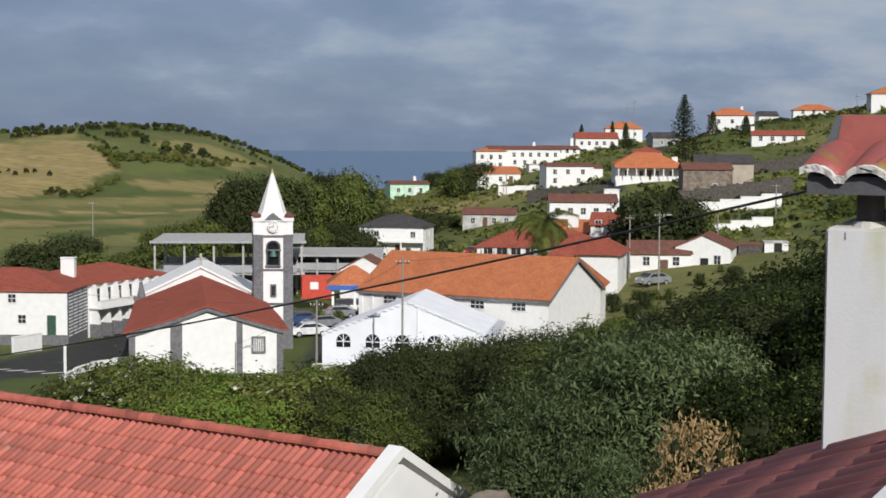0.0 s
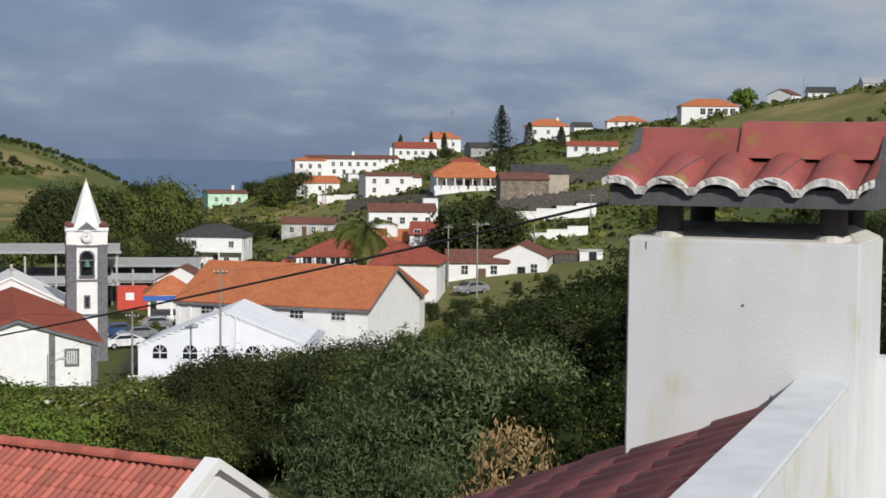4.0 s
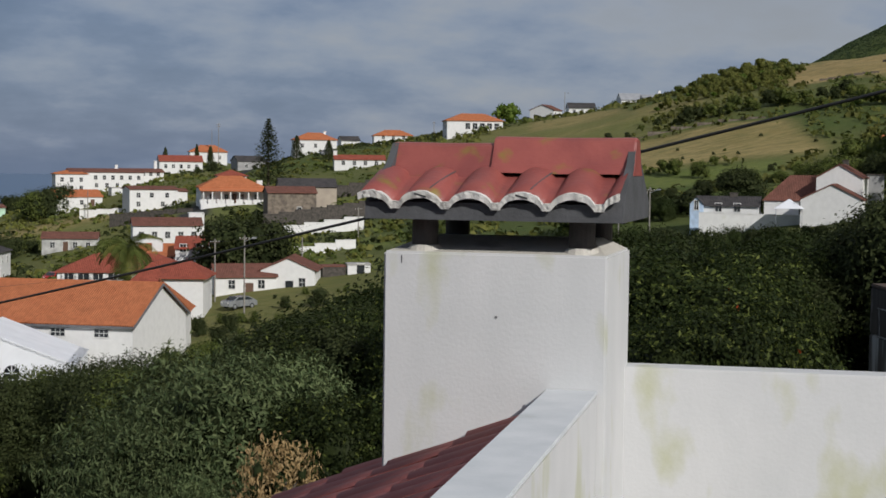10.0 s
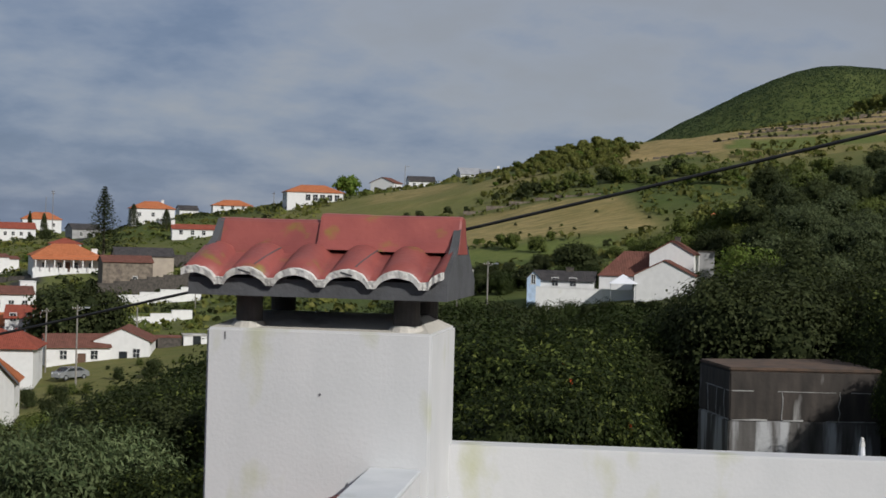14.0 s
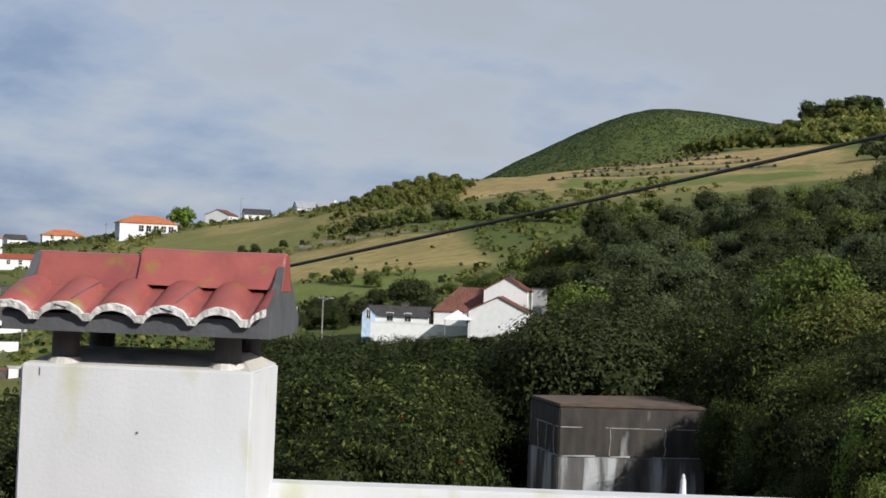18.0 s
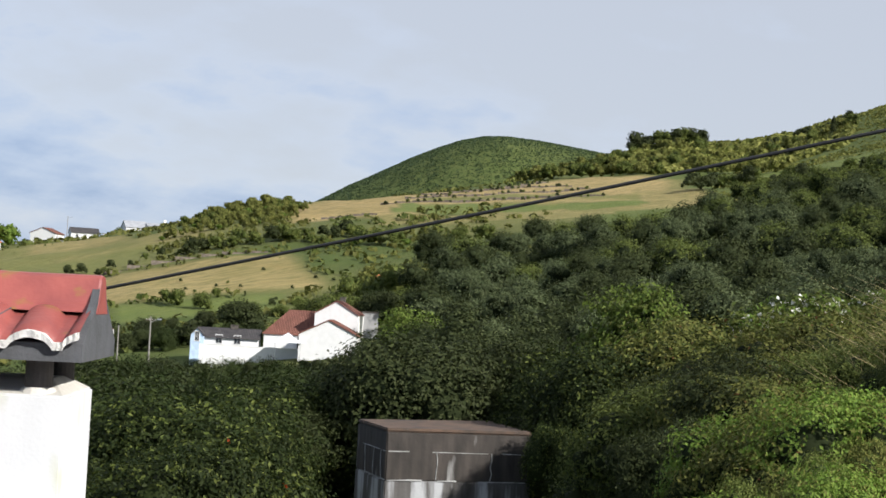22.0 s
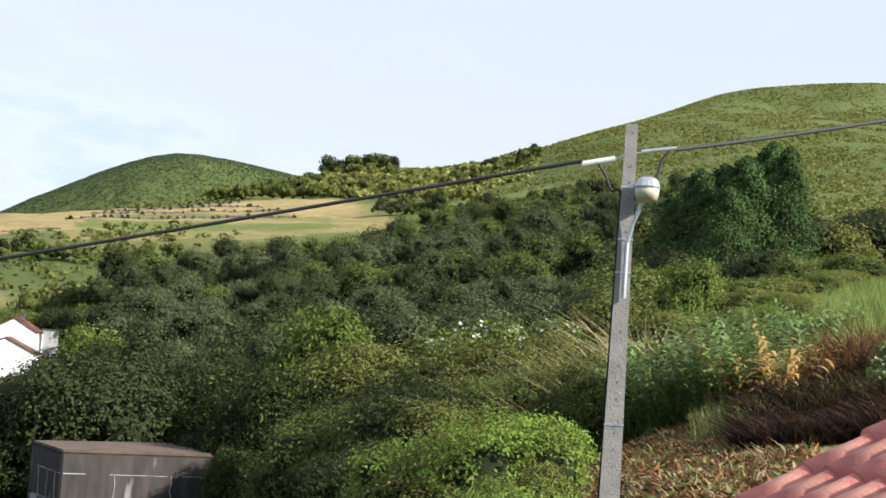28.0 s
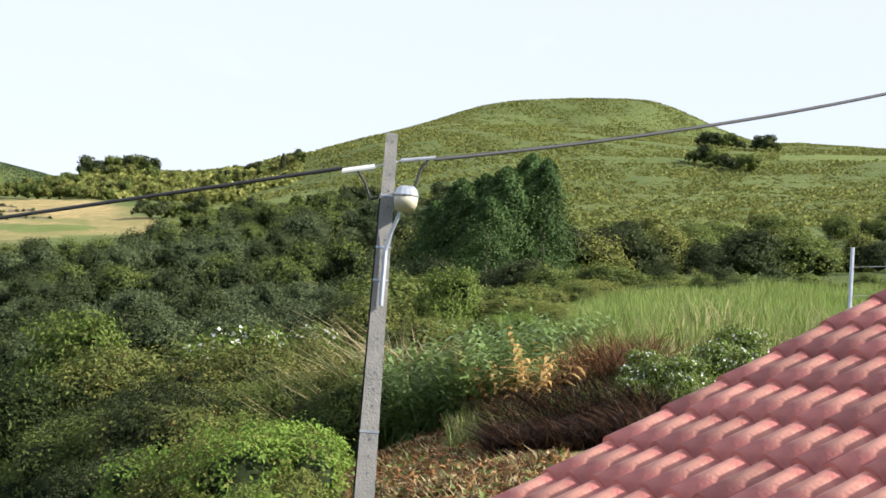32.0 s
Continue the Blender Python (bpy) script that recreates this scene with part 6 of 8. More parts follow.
        bm.faces.new(rows[-1][::-1])
        part("ridge_tile", bm, TILE_CAP, ob, smooth=False)
    return ob


own_chimney()


def right_roof():
    """The tiled slope over the right-hand wing, a hand's reach from the terrace."""
    A = Vector((6.19, 3.665, 1.20))
    u2 = Vector((0.888, -0.459))
    tanp = 0.506
    up = Vector((u2.x, u2.y, tanp)).normalized()
    c = Vector((-0.459, -0.888, 0))
    ob = thing("wing_roof", "rose-red clay tiled roof of the house wing", "roof", kind="structure")
    o = A - up * 0.42 + c * 0.02
    rows, cols = 20, 28
    N = c.cross(up).normalized()
    if N.z < 0:
        N = -N
    me = tile_mesh("roof_tile", TILE_NEAR, 0.19, 0.43, 0.052, 0.034, 16, 0.024, 0.74, 1)
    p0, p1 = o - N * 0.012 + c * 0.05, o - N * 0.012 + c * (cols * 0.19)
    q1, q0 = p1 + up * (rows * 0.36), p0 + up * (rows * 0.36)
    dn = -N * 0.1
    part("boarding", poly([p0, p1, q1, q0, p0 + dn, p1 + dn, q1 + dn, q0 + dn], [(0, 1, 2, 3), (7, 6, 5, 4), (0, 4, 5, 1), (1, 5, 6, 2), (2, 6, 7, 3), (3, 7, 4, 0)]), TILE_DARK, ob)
    lay_tiles(ob, me, o, c, up, cols, rows, 0.19, single=lambda k, r: r < 12)
    w = [o + c * 0.1 + Vector((0, 0, -0.15)), q0 + c * 0.1 + Vector((0, 0, -0.15))]
    part("gable_wall", poly([(w[0].x, w[0].y, -4), (w[1].x, w[1].y, -4), w[1], w[0], (w[0].x + c.x * 0.25, w[0].y + c.y * 0.25, -4), (w[1].x + c.x * 0.25, w[1].y + c.y * 0.25, -4), w[1] + c * 0.25, w[0] + c * 0.25],
                            [(0, 1, 2, 3), (7, 6, 5, 4), (0, 3, 7, 4), (1, 5, 6, 2), (3, 2, 6, 7)]), WHITE, ob)
    return ob


right_roof()


def street_lamp_pole():
    """Tapered concrete pole with bolt holes, cable clamps and a sodium lantern."""
    x, y = 13.38, 9.95
    ob = thing("utility_pole", "grey concrete utility pole carrying a street lantern", "pole", x, y, -0.9, -52)
    w = lambda z: 0.245 - 0.022 * (z + 0.9)
    zt = 4.42
    bm = bmesh.new()
    H = zt + 0.9
    lv = []
    for z in np.linspace(0, H, 12):
        h, g = w(z - 0.9) / 2, w(z - 0.9) * 0.33
        lv.append([bm.verts.new(p) for p in ((-h, -g, z), (h, -g, z), (h, g, z), (-h, g, z))])
    for a, b in zip(lv, lv[1:]):
        for i in range(4):
            bm.faces.new((a[i], a[(i + 1) % 4], b[(i + 1) % 4], b[i]))
    bm.faces.new(lv[-1])
    part("shaft", bm, POLE, ob)
    for z in np.arange(0.9, H - 0.1, 0.18):
        if 3.2 < z < 3.75 or abs(z % 0.72) < 0.1:
            continue
        part("bolt_hole", rod((0.012, -w(z - 0.9) * 0.33 - 0.004, z), (0.012, -w(z - 0.9) * 0.33 + 0.01, z), 0.013, 8), BASALT, ob)
    for z in (4.62, 4.05, 3.69, 2.05):
        h, g = w(z - 0.9) / 2 + 0.006, w(z - 0.9) * 0.33 + 0.006
        part("steel_band", box(-h, h, -g, g, z, z + 0.022), METAL, ob)
    arm = rod((0.02, -0.10, 3.42), (0.025, -0.10, 4.02), 0.026, 8)
    rod((0.025, -0.10, 4.02), (0.07, -0.12, 4.22), 0.024, 8, arm)
    rod((0.07, -0.12, 4.22), (0.15, -0.16, 4.44), 0.022, 8, arm)
    part("bracket_arm", arm, METAL, ob)

    def bowl(rings):
        bm = bmesh.new()
        rr = [[bm.verts.new((0.20 + rx * math.copysign(abs(math.cos(a)) ** 0.7, math.cos(a)), -0.22 + ry * math.copysign(abs(math.sin(a)) ** 0.7, math.sin(a)), z)) for a in np.linspace(0, 2 * math.pi, 21)[:-1]] for rx, ry, z in rings]
        for p, q in zip(rr, rr[1:]):
            for i in range(20):
                bm.faces.new((p[i], p[(i + 1) % 20], q[(i + 1) % 20], q[i]))
        bm.faces.new(rr[0][::-1])
        bm.faces.new(rr[-1])
        return bm

    lt = part("lantern", bowl(((0.135, 0.25, 4.595), (0.14, 0.255, 4.61), (0.118, 0.22, 4.68), (0.085, 0.17, 4.712), (0.04, 0.08, 4.722))), METAL, ob, smooth=False)
    part("diffuser", bowl(((0.075, 0.15, 4.462), (0.105, 0.20, 4.478), (0.125, 0.235, 4.52), (0.132, 0.245, 4.592))), material("yellowed_diffuser", (0.50, 0.46, 0.34), (0.43, 0.39, 0.27), 4, 0.3, 0), lt, "yellowed plastic diffuser", smooth=True)
    part("conduit", rod((-0.125, -0.02, 0.0), (-0.075, -0.02, 4.6), 0.018, 6), RUBBER, ob)
    # cable clamps: pale one to the left, grey one to the right
    part("clamp", rod((-0.52, 0.0, 4.86), (-0.16, 0.0, 4.94), 0.03, 8), FRAME_WHITE, ob)
    part("clamp", rod((0.12, 0.0, 5.03), (0.50, 0.0, 5.09), 0.022, 8), METAL, ob)
    part("eye_bolt", rod((-0.18, 0, 4.93), (0.14, 0, 5.03), 0.01, 6), METAL, ob)
    for s, pts in ((-1, ((-0.34, 0, 4.88), (-0.25, 0, 4.75), (-0.2, 0, 4.62), (-0.17, -0.02, 4.58), (-0.08, -0.08, 4.6))), (1, ((0.42, 0, 5.06), (0.34, 0, 4.95), (0.30, -0.02, 4.78), (0.24, -0.04, 4.68), (0.19, -0.16, 4.58)))):
        bm = bmesh.new()
        for p, q in zip(pts, pts[1:]):
            rod(p, q, 0.016, 6, bm)
        part("jumper_cable", bm, CABLE, ob)
    return ob


street_lamp_pole()


def cable(label, p, q, sag, r=0.022, n=40):
    cu = bpy.data.curves.new("cable", "CURVE")
    cu.dimensions, cu.bevel_depth, cu.bevel_resolution = "3D", r, 2
    sp = cu.splines.new("POLY")
    sp.points.add(n)
    for i in range(n + 1):
        t = i / n
        c = Vector(p).lerp(Vector(q), t)
        sp.points[i].co = (c.x, c.y, c.z - 4 * sag * t * (1 - t), 1)
    cu.materials.append(CABLE)
    return tagged(new("overhead_cable", cu), label, "cable")


PT = Vector((13.38, 9.95, 4.13))
_far = Vector((-14.1, 48.0, -5.0))
cable("thick black overhead cable sagging across the valley", Vector((13.03, 10.33, 3.99)), _far + (_far - PT) * 0.12, 0.42, 0.021)
cable("thick black overhead cable continuing past the pole", Vector((13.72, 9.6, 4.18)), (22.3, 7.05, 6.6), 0.10, 0.022)


def water_tank():
    """Two poured courses of dark, weathered concrete; lime has run out of the joints and over the lower one."""
    x, y = 20.0, 31.2
    ob = thing("water_tank", "stained dark concrete water tank among shrubs", "tank", x, y, -5.2, -33)
    F0, F1, B1, B0 = Vector((0, 0)), Vector((3.6, 0.9)), Vector((2.7, 4.4)), Vector((-0.8, 2.6))
    C = (F0 + F1 + B1 + B0) / 4
    lime = material("limed_concrete", (0.11, 0.105, 0.10), (0.05, 0.046, 0.042), 2.0, 0.9, 0.5, 12, spot=(0.40, 0.41, 0.42), spot_scale=1.0, spot_at=0.50, stretch=(2.6, 2.6, 0.35))

    def block(z0, z1, k):
        q = [C + (p - C) * k for p in (F0, F1, B1, B0)]
        bm = poly([(p.x, p.y, z) for z in (z0, z1) for p in q], [(0, 1, 5, 4), (1, 2, 6, 5), (2, 3, 7, 6), (3, 0, 4, 7), (4, 5, 6, 7), (3, 2, 1, 0)])
        bmesh.ops.bevel(bm, geom=bm.edges[:], offset=0.03, segments=2, affect="EDGES")
        return bm

    part("lower_course", block(0, 2.9, 1.006), lime, ob)
    part("upper_course", block(2.9, 4.08, 1.0), TANK, ob)
    part("top_slab", block(4.08, 4.17, 1.006), material("rusty_slab", (0.12, 0.075, 0.05), (0.06, 0.045, 0.035), 2.5, 0.9, 0.4), ob)
    rng = random.Random(5)
    white = material("lime_crust", (0.42, 0.42, 0.41), (0.22, 0.22, 0.21), 5, 0.95, 0.4)
    for a, b in ((F0, F1), (B0, F0)):
        e = (b - a).normalized()
        n = Vector((e.y, -e.x))
        L = (b - a).length
        for z, thick in ((3.6, 0.02), (2.9, 0.032)):
            u = 0.05
            while u < L - 0.2:
                du = rng.uniform(0.25, 0.7)
                if rng.random() < 0.8:
                    p, q = a + e * u + n * 0.012, a + e * min(u + du, L - 0.03) + n * 0.012
                    t0, t1 = thick * rng.uniform(0.4, 1.2), thick * rng.uniform(0.4, 1.2)
                    part("lime_line", poly([(p.x, p.y, z), (q.x, q.y, z), (q.x, q.y, z + t1), (p.x, p.y, z + t0), (p.x - n.x * 0.03, p.y - n.y * 0.03, z), (q.x - n.x * 0.03, q.y - n.y * 0.03, z), (q.x - n.x * 0.03, q.y - n.y * 0.03, z + t1), (p.x - n.x * 0.03, p.y - n.y * 0.03, z + t0)], [(0, 1, 2, 3), (3, 2, 6, 7), (0, 4, 5, 1)]), white, ob)
                u += du
        for u in (0.34, 0.72) if L > 3 else (0.3, 0.62, 0.85):
            p = a + e * (L * u) + n * 0.012
            bm, z = bmesh.new(), 3.62
            w = p.copy()
            while z > 2.95:
                q = w + e * rng.uniform(-0.05, 0.05)
                rod((w.x, w.y, z), (q.x, q.y, z - 0.18), 0.012, 5, bm)
                w, z = q, z - 0.17
            part("lime_crack", bm, white, ob)
    return ob


water_tank()

# ---- plants ----
RNG = np.random.default_rng(7)


def leaf_cloud(pts, nrm, size, aspect=2.0, spread_=0.7, rng=RNG, droop=0.0):
    """Leaf blades (two bent triangles each) at points, facing roughly outward. Returns corners and faces."""
    n = len(pts)
    d = nrm + rng.normal(0, spread_, (n, 3))
    d /= np.linalg.norm(d, axis=1)[:, None] + 1e-9
    t = np.cross(d, rng.normal(0, 1, (n, 3)))
    t[:, 2] -= droop
    t /= np.linalg.norm(t, axis=1)[:, None] + 1e-9
    s = np.cross(d, t)
    L = size * rng.uniform(0.6, 1.35, (n, 1))
    W = L / aspect
    v = np.stack([pts - t * L / 2, pts + s * W / 2 + d * W * 0.12, pts + t * L / 2 - d * L * 0.1, pts - s * W / 2 + d * W * 0.12], 1).reshape(-1, 3)
    k = np.arange(n)[:, None] * 4
    return v, np.concatenate([k + np.array([0, 1, 2, 3])], 1)


def blob_points(blobs, n, rng, shell=0.35, clump=0.0, per=9):
    """Points in the outer shell of a heap of ellipsoids (x, y, z, rx, ry, rz), gathered into sprigs, with outward normals."""
    B = np.array(blobs, float)
    w = (B[:, 3] * B[:, 4] + B[:, 3] * B[:, 5] + B[:, 4] * B[:, 5])
    k = max(n // per, 1) if clump else n
    i = rng.choice(len(B), k, p=w / w.sum())
    u = rng.normal(0, 1, (k, 3))
    u /= np.linalg.norm(u, axis=1)[:, None]
    u[:, 2] = np.where(u[:, 2] < -0.55, -u[:, 2], u[:, 2])
    lump = 1 + 0.16 * np.sin(u[:, :1] * 7 + i[:, None]) * np.cos(u[:, 1:2] * 6 + 2 * i[:, None]) + 0.10 * np.sin(u[:, 2:] * 11 + i[:, None])
    if clump:
        lump = lump + 0.10 * np.abs(rng.normal(0, 1, (k, 1)))
    r = (1 - shell * rng.random((k, 1)) ** 2) * lump
    p, q = B[i, :3] + u * B[i, 3:6] * r, u / B[i, 3:6] * B[i, 3:6].mean(1)[:, None]
    if clump:
        p, q = np.repeat(p, per, 0), np.repeat(q, per, 0)
        off = rng.normal(0, 1, p.shape) * clump * np.array([1, 1, 0.55])
        p, q = p + off, q + off / clump * 0.22 + np.array([0, 0, 0.3])
    return p, q


def heap(rng, n, rx, rz, flat=0.5, squash=1.0):
    """Random lobes that make an uneven crown of half width rx and half height rz round (0, 0, rz)."""
    out = [(0, 0, rz * 0.95, rx * 0.62, rx * 0.62, rz * 0.75)]
    for k in range(n):
        a, q = rng.uniform(0, 2 * math.pi), rng.uniform(0.35, 0.85)
        h = rng.uniform(0.25, 1.0)
        s = rng.uniform(0.20, 0.40)
        out.append((rx * q * math.cos(a) * (1.15 - 0.5 * h), rx * q * math.sin(a) * (1.15 - 0.5 * h), rz * 2 * h * 0.82 * (1.05 - 0.35 * q), rx * s, rx * s, rz * s * squash * 1.1))
    return out


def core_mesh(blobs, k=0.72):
    """Inner mass that closes the crown, its dark colour standing in for shade between leaves: low lumpy balls."""
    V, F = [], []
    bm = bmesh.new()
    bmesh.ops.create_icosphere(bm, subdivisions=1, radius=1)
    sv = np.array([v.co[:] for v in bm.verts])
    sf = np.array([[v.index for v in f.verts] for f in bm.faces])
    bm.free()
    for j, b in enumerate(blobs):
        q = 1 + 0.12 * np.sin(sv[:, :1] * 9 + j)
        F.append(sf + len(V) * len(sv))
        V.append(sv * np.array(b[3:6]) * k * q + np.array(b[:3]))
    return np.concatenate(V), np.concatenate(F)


def crown_mesh(name, blobs, n, size, mat, rng, aspect=2.0, shell=0.35, extra=None, droop=0.0, spread_=0.42, core=0.72):
    p, q = blob_points(blobs, n, rng, shell, size * (1.25 if size < 0.3 else 0.0))
    v, f = leaf_cloud(p, q, size, aspect, spread_, rng, droop)
    tri = np.concatenate([f[:, [0, 1, 2]], f[:, [0, 2, 3]]])
    mats = [mat]
    idx = [np.zeros(len(tri), int)]
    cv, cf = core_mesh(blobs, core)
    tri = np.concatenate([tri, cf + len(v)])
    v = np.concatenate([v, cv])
    # near crowns get a core painted as dark as their shaded inside
    mats.append(mat if size > 0.4 or mat is LEAF_SHADE else LEAF_DEEP)
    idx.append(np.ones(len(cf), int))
    if extra:
        for em, en, es in extra:
            p, q = blob_points(blobs, en, rng, 0.08)
            ev, ef = leaf_cloud(p + q / (np.linalg.norm(q, axis=1)[:, None] + 1e-9) * size * 0.4, q, es, 1.3 if em in (FLOWER, BLOSSOM, FLOWER_RED) else aspect, 0.6, rng)
            et = np.concatenate([ef[:, [0, 1, 2]], ef[:, [0, 2, 3]]]) + len(v)
            tri, v = np.concatenate([tri, et]), np.concatenate([v, ev])
            mats.append(em)
            idx.append(np.full(len(et), len(mats) - 1))
    me = array_mesh(name, v, tri, mats)
    me.polygons.foreach_set("material_index", np.concatenate(idx).astype(np.int32))
    return me


def trunk_mesh(rng, h, r, limbs=5):
    bm = rod((0, 0, -1.5), (0.05 * h, 0, h * 0.55), r, 7, None, r * 0.7)
    rod((0.05 * h, 0, h * 0.55), (0, 0.03 * h, h), r * 0.7, 6, bm, r * 0.25)
    for k in range(limbs):
        a = rng.uniform(0, 6.28)
        z = h * rng.uniform(0.35, 0.7)
        rod((0.04 * h, 0, z), (math.cos(a) * h * 0.35, math.sin(a) * h * 0.35, z + h * 0.3), r * 0.42, 5, bm, r * 0.12)
    return mesh_of(bm, "trunk", BARK)


def plant(kind, name, label, category, mat, rx, rz, lobes, leaves, size, stem=0.0, seed=1, aspect=2.0, extra=None, shell=0.35, droop=0.0, trunk_r=0.12, core=0.72):
    """Makes one parent plant far below ground as the pattern for copies."""
    rng = np.random.default_rng(seed)
    blobs = [(x, y, z + stem, a, b, c) for x, y, z, a, b, c in heap(rng, lobes, rx, rz)]
    ob = thing(name, label, category)
    part("trunk", trunk_mesh(rng, stem + rz * 1.2, trunk_r), None, ob)
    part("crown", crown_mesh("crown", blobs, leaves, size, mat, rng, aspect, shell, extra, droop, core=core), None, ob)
    KINDS[kind] = ob
    return ob


KINDS, USED, FAR = {}, {}, []


def put(kind, b, d, top=None, size=1.0, z=None, turn=None, tall=1.0):
    """Sets a plant of a kind at a bearing and distance; top: the height its crown reaches."""
    c = bearing(b, d)
    z = ground(c.x, c.y) - 0.1 if z is None else z
    src = KINDS[kind]
    if top is not None:
        z -= (0.26 if kind[:3] in ("woo", "mid") else 0.10) * max(top - z, 0.0)
        full = HEIGHT[kind]
        k = max((top - z) / full, 0.15)
        sx, sz = size * (k if size > 0 else 1), k
    else:
        sx, sz = size, size * tall
    turn = RNG.uniform(0, 360) if turn is None else turn
    if d > 235 or (d > 125 and b > 30) or (d > 45 and b > 50):
        FAR.append((kind, pose(c.x, c.y, z, 0, 0, turn) @ Matrix.Diagonal((sx, sx, sz, 1))))
        return None
    m = pose(c.x, c.y, z, 0, 0, turn) @ Matrix.Diagonal((sx, sx, sz, 1))
    if kind not in USED:
        USED[kind] = 1
        src.matrix_basis = m
        return src
    o = copy_thing(src, Matrix.Identity(4))
    o.matrix_basis = m
    return o


HEIGHT = {}


def define(kind, *a, **k):
    plant(kind, *a, **k)
    me = [c for c in KINDS[kind].children if c.name.startswith("crown")][0].data
    co = np.empty(len(me.vertices) * 3, np.float32)
    me.vertices.foreach_get("co", co)
    HEIGHT[kind] = float(np.percentile(co.reshape(-1, 3)[:, 2], 99.95))


# far kinds: few, larger leaf clumps
define("far_dark", "tree", "dark evergreen tree on the hillside", "tree", LEAF_DARK, 3.0, 2.6, 9, 700, 0.55, 0.5, 11)
define("far_mid", "tree", "round green tree on the hillside", "tree", LEAF_MID, 2.8, 2.4, 9, 700, 0.52, 0.4, 12)
define("far_olive", "tree", "yellow-green pittosporum tree on the slope", "tree", LEAF_HILL, 2.6, 2.3, 8, 700, 0.5, 0.4, 13)
define("far_bright", "bush", "bright green hedgerow bush", "bush", LEAF_BRIGHT, 1.8, 1.2, 7, 320, 0.5, 0.1, 14)
# crowns of the closed wood across the hollow
define("crown_grey", "tree", "grey-green rounded tree in the wood", "tree", LEAF_GREY, 2.0, 1.75, 11, 2000, 0.20, 0.2, 71, core=0.7)
define("crown_dark", "tree", "dark rounded laurel in the wood", "tree", LEAF_DARK, 2.1, 1.9, 10, 2000, 0.21, 0.2, 72, core=0.7)
define("crown_mid", "tree", "green rounded tree in the wood", "tree", LEAF_MID, 1.9, 1.7, 11, 2000, 0.19, 0.2, 73, core=0.7)
# wood kinds, 50 to 150 m away
define("wood_dark", "tree", "dark laurel tree in the wood", "tree", LEAF_DARK, 2.6, 2.4, 12, 6000, 0.2, 0.4, 21)
define("wood_grey", "tree", "grey-green tree with rounded clumps", "tree", LEAF_GREY, 2.3, 2.1, 14, 6000, 0.185, 0.4, 22)
define("wood_mid", "tree", "mid-green leafy tree in the wood", "tree", LEAF_MID, 2.4, 2.2, 12, 6000, 0.19, 0.4, 23)
define("wood_bright", "tree", "young bright green tree in the wood", "tree", LEAF_FRESH, 2.0, 1.9, 16, 9000, 0.125, 0.3, 24, extra=((LEAF_MID, 2500, 0.12),), core=0.62)
define("wood_olive", "tree", "yellow-green laurel tree at the wood edge", "tree", LEAF_OLIVE, 2.4, 2.1, 13, 6000, 0.185, 0.3, 25)
# trees of the village and the farm, 200 to 350 m away
define("mid_dark", "tree", "dark evergreen tree among the village houses", "tree", LEAF_DARK, 2.7, 2.5, 12, 2600, 0.27, 0.4, 51)
define("mid_mid", "tree", "green garden tree among the village houses", "tree", LEAF_MID, 2.6, 2.3, 12, 2600, 0.26, 0.4, 52)
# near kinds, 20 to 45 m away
# night and ember kinds: leaves painted dark in place of cast shade
define("wood_night", "tree", "very dark laurel tree below the farm", "tree", LEAF_SHADE, 2.6, 2.3, 14, 6500, 0.18, 0.3, 26)
define("shrub_night", "shrub", "very dark evergreen shrub on the shaded slope", "shrub", LEAF_SHADE, 2.1, 1.8, 15, 18000, 0.09, 0.3, 41, 2.0, extra=((LEAF_MID, 1800, 0.11),))
define("shrub_ember", "shrub", "very dark evergreen shrub with a few red flowers", "shrub", LEAF_SHADE, 2.1, 1.7, 14, 18000, 0.09, 0.3, 42, 2.0, extra=((FLOWER_RED, 6, 0.12), (LEAF_MID, 2200, 0.11)))
define("shrub_mid", "shrub", "dense green shrub with glossy leaves", "shrub", LEAF_MID, 2.2, 1.6, 14, 18000, 0.09, 0.2, 31, 2.2)
define("shrub_bright", "shrub", "sprawling bramble with bright green leaves", "shrub", LEAF_BRIGHT, 2.2, 1.4, 15, 16000, 0.092, 0.1, 32, 1.8, extra=((LEAF_OLIVE, 2500, 0.09), (LEAF_RUST, 60, 0.08)))
define("shrub_olive", "shrub", "olive-green bramble with dry tips", "shrub", LEAF_OLIVE, 2.3, 1.3, 15, 16000, 0.092, 0.1, 33, 2.0, extra=((LEAF_MID, 3500, 0.095), (LEAF_RUST, 200, 0.08)))
define("shrub_dark", "shrub", "dark green camellia-like shrub", "shrub", LEAF_DARK, 2.1, 1.8, 13, 18000, 0.09, 0.3, 34, 2.0)
define("shrub_red", "shrub", "dark green shrub with a few red flowers", "shrub", LEAF_DARK, 2.1, 1.7, 13, 18000, 0.09, 0.3, 35, 2.0, extra=((FLOWER_RED, 5, 0.10), (LEAF_MID, 3500, 0.11)))
define("shrub_grey", "willow_bush", "grey-green willow-like bush with narrow leaves", "bush", LEAF_WILLOW, 2.2, 1.9, 24, 24000, 0.108, 0.3, 36, 3.2, extra=((LEAF_DARK, 4500, 0.10),), droop=0.4, core=0.62)
define("shrub_flower", "flowering_bush", "green bush with scattered white flower heads", "bush", LEAF_MID, 1.4, 1.1, 9, 5500, 0.10, 0.1, 37, 2.0, extra=((FLOWER, 420, 0.095), (LEAF_BRIGHT, 2000, 0.10)), core=0.6)
